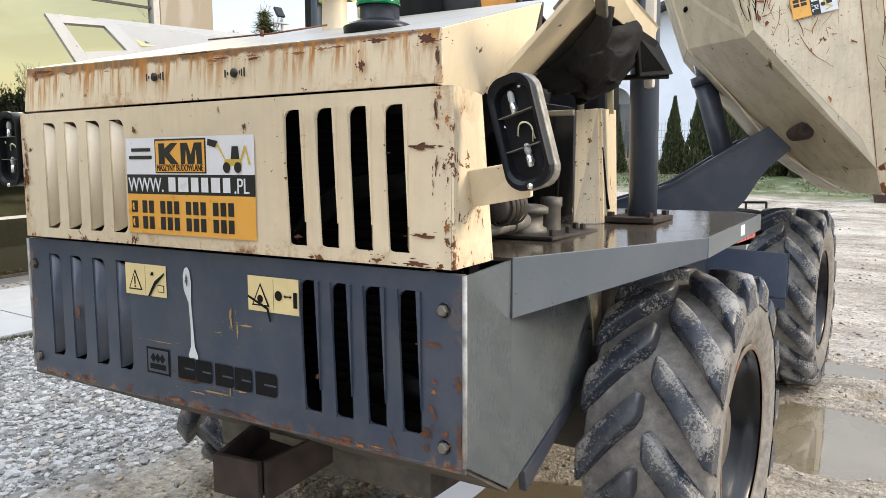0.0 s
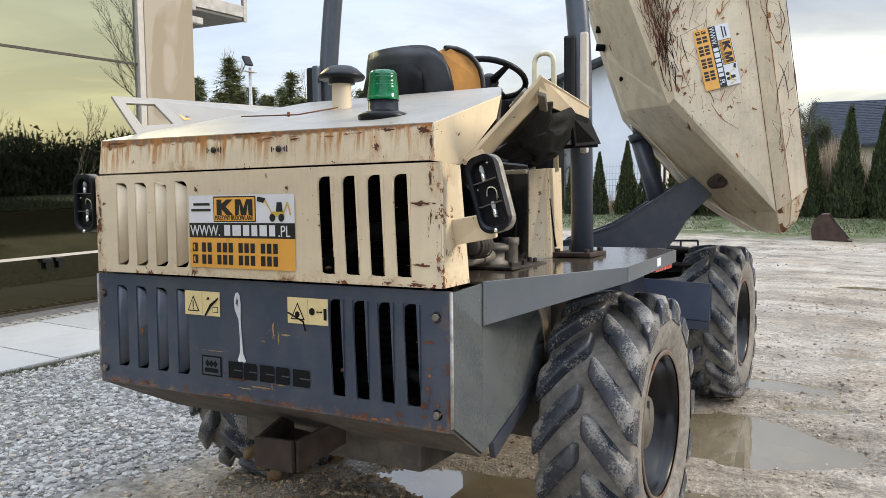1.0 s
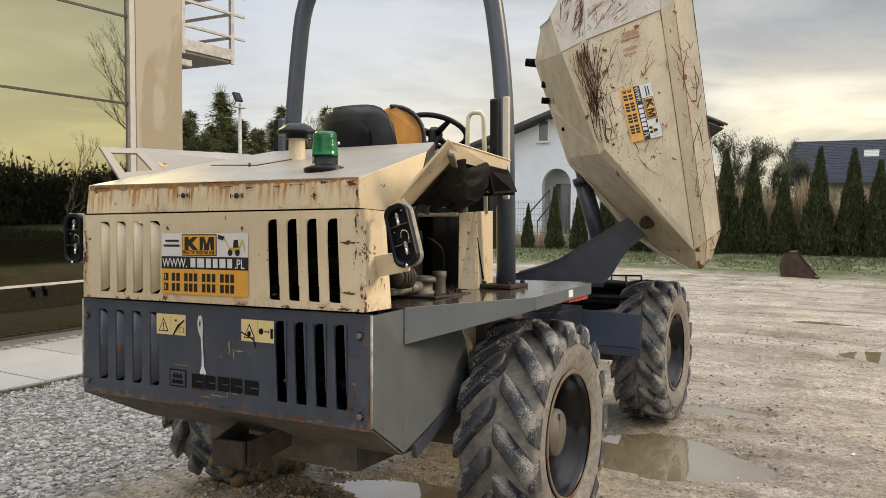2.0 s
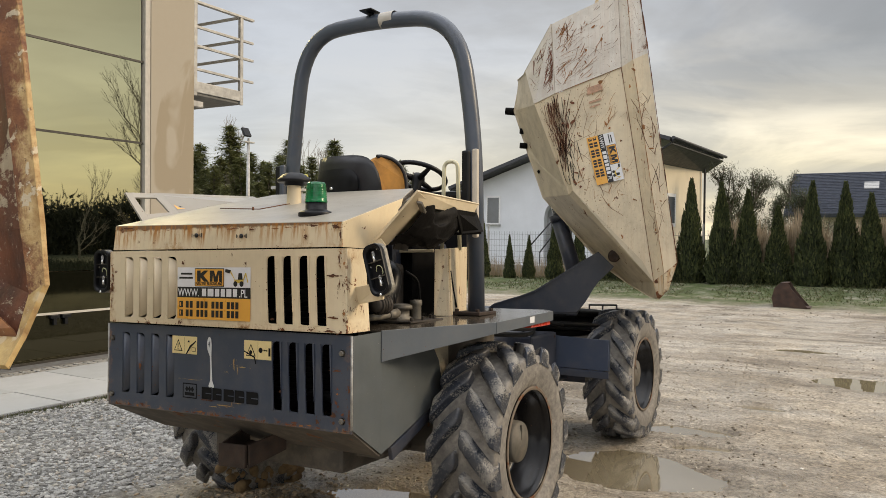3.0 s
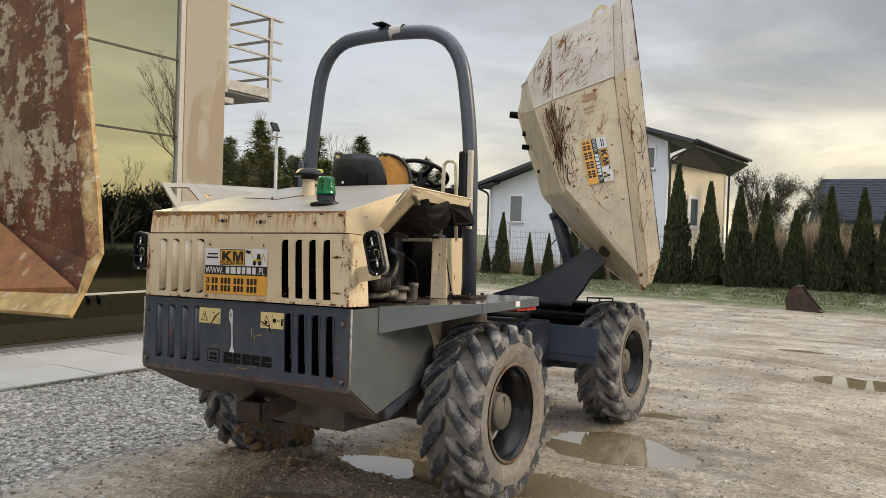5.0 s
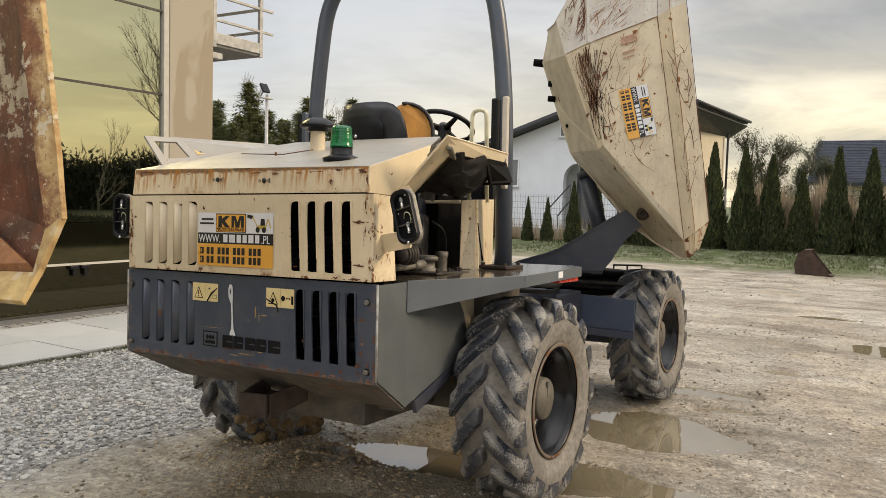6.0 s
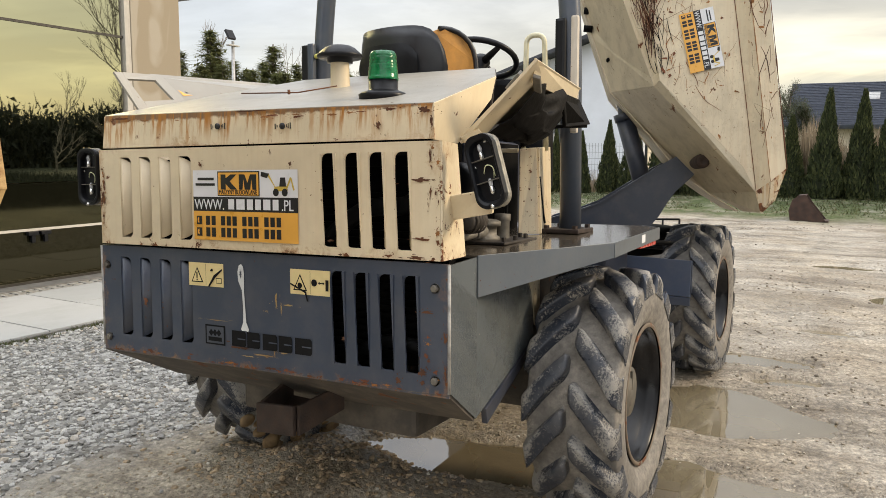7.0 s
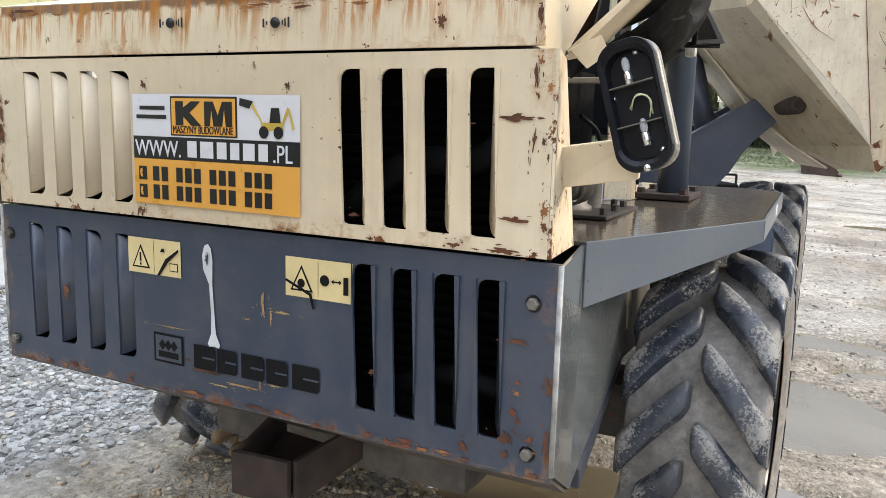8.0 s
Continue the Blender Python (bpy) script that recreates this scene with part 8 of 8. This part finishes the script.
def wheel_meshes():
    prof = [(0.268, -0.165), (0.285, -0.178), (0.33, -0.200), (0.39, -0.205), (0.430, -0.196), (0.440, -0.188)]
    prof += [(tyre_r(x), x) for x in (-0.17, -0.10, 0.0, 0.10, 0.17)]
    prof += [(r, -x) for r, x in prof[5::-1]]
    tyre = bmesh.new()
    lathe(tyre, prof, (0, 0, 0), "x", 64)
    # chevron lugs: each runs from the middle out over the shoulder, swept back round the tyre
    pieces = []
    for side in (-1, 1):
        lugs = bmesh.new()
        rows = []
        for u in (0.0, 0.012, 0.04, 0.09, 0.18, 0.32, 0.46, 0.60, 0.74, 0.86, 0.94, 1.0):
            x = side * (0.008 + 0.194 * u)
            back = 0.10 * u + 0.30 * u ** 1.25
            w = (0.041 + 0.010 * u) / 0.47 * min(1.0, 0.55 + 0.45 * math.sin(min(1.0, u / 0.09) * math.pi / 2))
            base = tyre_r(x) - 0.012 if u < 0.92 else tyre_r(x) - 0.03
            topr = 0.500 - 0.012 * u ** 3 - 0.012 * max(0.0, 1 - u / 0.03)
            if u == 1.0:
                x, topr = side * 0.208, 0.462
            ring = []
            for da, r in ((-w * 1.50, base), (-w * 1.18, base + 0.010), (-w * 1.04, topr - 0.014), (-w * 0.93, topr - 0.004), (-w * 0.76, topr), (w * 0.76, topr), (w * 0.93, topr - 0.004), (w * 1.04, topr - 0.014), (w * 1.18, base + 0.010), (w * 1.50, base)):
                r += 0.004 * noise.noise((u * 6, da * 34, side)) * (r > base)
                ring.append(lugs.verts.new((x, -r * math.cos(da - back), r * math.sin(da - back))))
            rows.append(ring)
        for a, b in zip(rows, rows[1:]):
            for j in range(9):
                lugs.faces.new((a[j], a[j + 1], b[j + 1], b[j])).smooth = True
        lugs.faces.new(rows[0])
        lugs.faces.new(rows[-1][::-1])
        pieces.append(lugs)
    rim = bmesh.new()
    lathe(rim, [(0.262, 0.150), (0.276, 0.176), (0.272, 0.184), (0.262, 0.178), (0.252, 0.150), (0.246, 0.120), (0.232, 0.112), (0.228, 0.070), (0.216, 0.055), (0.212, 0.0), (0.205, -0.012), (0.150, -0.020), (0.118, -0.005), (0.0, -0.005)], (0, 0, 0), "x", 48)
    lathe(rim, [(0.262, -0.150), (0.276, -0.176), (0.262, -0.178), (0.240, -0.120), (0.236, 0.0)], (0, 0, 0), "x", 48)
    bead = bmesh.new()
    lathe(bead, [(0.266, 0.178), (0.280, 0.180), (0.284, 0.186), (0.276, 0.190), (0.266, 0.187)], (0, 0, 0), "x", 48)
    hub = bmesh.new()
    lathe(hub, [(0.125, -0.010), (0.125, 0.015), (0.108, 0.022), (0.104, 0.105), (0.098, 0.118), (0.060, 0.121), (0.056, 0.127), (0.0, 0.128)], (0, 0, 0), "x", 32)
    for i in range(8):
        a = 2 * math.pi * i / 8
        lathe(hub, [(0.013, 0.0), (0.013, 0.022), (0.0, 0.024)], (-0.016, 0.155 * math.cos(a), 0.155 * math.sin(a)), "x", 6, 0, False)
    box(hub, 0.118, 0.130, -0.006, 0.006, 0.01, 0.085)
    for part_bm in (tyre, *pieces, rim, bead, hub):
        bmesh.ops.scale(part_bm, vec=(0.84, 0.975, 0.975), verts=part_bm.verts[:])
    return tyre, pieces, rim, bead, hub


M_rim = painted("black_rim_paint", (0.006, 0.006, 0.007), 0.26, 0.72, 0.0, 0.02)
M_rim.node_tree.nodes["Principled BSDF"].inputs["Specular IOR Level"].default_value = 0.3
M_hub = painted("dusty_hub", (0.10, 0.090, 0.072), 0.7, 0.70, 0.0, 0.6)
M_bead = painted("muddy_rim_edge", (0.13, 0.095, 0.065), 0.6, 0.55, 0.0, 0.5)
first = None
for x, y, z, turn, flip in ((0.906, 1.092, 0.518, 0.0, 0), (0.820, 3.425, 0.575, 0.7, 0), (mirror(0.906), 1.092, 0.518, 0.4, 1), (mirror(0.820), 3.425, 0.575, 1.1, 1)):
    m = Matrix.Translation((x, y, z)) @ (Matrix.Diagonal((-1, 1, 1, 1)) if flip else Matrix.Identity(4)) @ Matrix.Rotation(turn, 4, "X")
    w = empty("wheel")
    w.parent = dumper
    w.matrix_local = m
    w["label"] = "large muddy wheel with a chevron tyre"
    if first is None:
        tyre, pieces, rim, bead, hub = wheel_meshes()
        first = [part("tyre", tyre, M_tyre, w), part("rim", rim, M_rim, w, "black steel rim"), part("rim_edge", bead, M_bead, w), part("hub", hub, M_hub, w, "dusty round hub")]
        lug_l, lug_r = [part("lug", p, M_lug, w) for p in pieces]
    else:
        for o in first:
            c = new(o.name.split(".")[0], o.data)
            c.parent = w
    for k in range(15):
        for src, off in ((lug_l, 0.0), (lug_r, 0.5)):
            if src.parent == w and k == 0:
                o = src
            else:
                o = new("lug", src.data)
                o.parent = w
            o.matrix_basis = Matrix.Rotation(-2 * math.pi * (k + off) / 15, 4, "X")
# yellow clay packed on the hidden wheel's tread
clay_rng = random.Random(77)
bm = bmesh.new()
for i in range(64):
    a, r = radians(clay_rng.uniform(-152, -48)), clay_rng.uniform(0.34, 0.485)
    c = Vector((mirror(0.906) + 0.150 + clay_rng.uniform(0.0, 0.025), 1.092 + r * math.cos(a), 0.518 + r * math.sin(a)))
    s_ = clay_rng.uniform(0.018, 0.038)
    bmesh.ops.create_icosphere(bm, subdivisions=2, radius=s_, matrix=Matrix.Translation(c) @ Matrix.Diagonal((0.55, 1.1, 0.8, 1)))
for v in bm.verts:
    v.co += v.normal * (0.020 * noise.noise(v.co * 14) + 0.010 * noise.noise(v.co * 45))
clay = tagged(part("packed_clay", bm, M_clay, dumper, "yellow-brown clay packed on the tyre", True), kind="stuff")

# ---- rusty skip of a second machine at the yard's edge ----
other = empty("rusty_skip")
tagged(other, "worn brown steel skip with a yellowed lip", "skip")
# the mouth's near edge and bottom lip, seen from inside
OT, OM, TIP = Vector((0.462, -1.15, 2.62)), Vector((0.648, -1.15, 1.553)), Vector((0.664, -1.147, 1.396))
IT, IM, IB = Vector((0.368, -1.16, 2.63)), Vector((0.574, -1.16, 1.544)), Vector((0.610, -1.157, 1.366))
LC, LB_, LL_ = Vector((0.652, -1.20, 1.270)), Vector((0.672, -1.26, 1.193)), Vector((-0.32, -1.28, 1.16))
IC, IL = Vector((0.622, -1.20, 1.252)), Vector((-0.36, -1.22, 1.205))
FL, FT = Vector((-0.42, -0.97, 1.50)), Vector((-0.42, -0.97, 2.66))
bm = bmesh.new()
slab(bm, [OT, OM, TIP, IB, IM, IT], 0.016, 0.003)
part("side_flange", bm, M_flange, other, "orange-rust flange splashed with cement")
bm = bmesh.new()
for q_ in ([IT, IM, FL, FT], [IM, IB, FL], [IB, IC, FL]):
    slab(bm, [p + Vector((0, 0.012, 0)) for p in q_], 0.010)
part("side_wall", bm, M_plate, other, "brown coat scoured to pale metal")
bm = bmesh.new()
slab(bm, [IC + Vector((0, 0.004, 0)), IL + Vector((0, 0.004, 0)), FL + Vector((0.0, -0.012, 0.05)), IC + Vector((-0.02, -0.006, 0.03))], 0.010)
part("floor_plate", bm, M_orange_rust, other, "orange-rust floor")
bm = bmesh.new()
slab(bm, [TIP + Vector((0, -0.002, 0)), LC, IC, IB], 0.016, 0.002)
slab(bm, [LC, LB_, LL_, IL, IC], 0.016, 0.002)
part("lip", bm, M_lip, other, "yellowed worn lip")
bm = bmesh.new()
slab(bm, [LB_ + Vector((0, 0.006, -0.002)), LL_ + Vector((0, 0.006, -0.002)), LL_ + Vector((0, 0.06, 0.02)), LB_ + Vector((-0.1, 0.05, 0.02))], 0.012)
part("bottom_plate", bm, M_dirtygrey, other)
bm = bmesh.new()
box(bm, -0.62, -0.40, -1.25, -0.95, 0.0, 1.6, 0.02)
part("stand", bm, M_dirtygrey, other)

# ---- paving slabs along the hall ----
paving = empty("pavement")
tagged(paving, "pale concrete slab path along the glazing", "pavement", kind="structure")
bm = bmesh.new()
sw, sl = 0.785, 0.815
box(bm, 0.004, sw - 0.004, 0.004, sl - 0.004, -0.06, 0.034, 0.004)
slab_ob = part("slab", bm, M_slab, paving)
sx0, sy0 = FX + 0.43, 1.86 - 8 * sl
slab_ob.location = (sx0, sy0, 0)
for i in range(2):
    for j in range(18):
        if i == 0 and j == 0:
            continue
        o = new("slab", slab_ob.data)
        o.parent = paving
        o.location = (sx0 + i * sw, sy0 + j * sl, 0.002 * math.sin(i * 3 + j * 2.1))
bm = bmesh.new()
box(bm, sx0 + 2 * sw, sx0 + 2 * sw + 0.03, -6, 9, -0.06, 0.022, 0.004)
tagged(part("kerb", bm, M_strip), "thin dark kerb edging the slabs", "kerb", kind="structure")


def build_kerb_grass():
    rng = np.random.default_rng(52)
    vs, fs = [], []
    for i in range(5200):
        y = rng.uniform(-5.0, 8.5)
        if noise.noise((y * 1.7, 3.0, 1.0)) + 0.5 * noise.noise((y * 6.0, 1.0, 1.0)) < -0.12:
            continue
        x = sx0 + 2 * sw + 0.045 + abs(rng.normal(0, 0.05))
        h, a, w = rng.uniform(0.012, 0.045), rng.uniform(0, 3.14), rng.uniform(0.003, 0.007)
        z = ground_height(x, y) - 0.004
        k = len(vs)
        vs += [(x - w * math.cos(a), y - w * math.sin(a), z), (x + w * math.cos(a), y + w * math.sin(a), z), (x + rng.normal(0, 0.02), y + rng.normal(0, 0.02), z + h)]
        fs.append((k, k + 1, k + 2))
    tagged(raw("kerb_grass", vs, fs, M_grass), "sparse green grass and moss along the slab edge", "grass", kind="stuff")


build_kerb_grass()
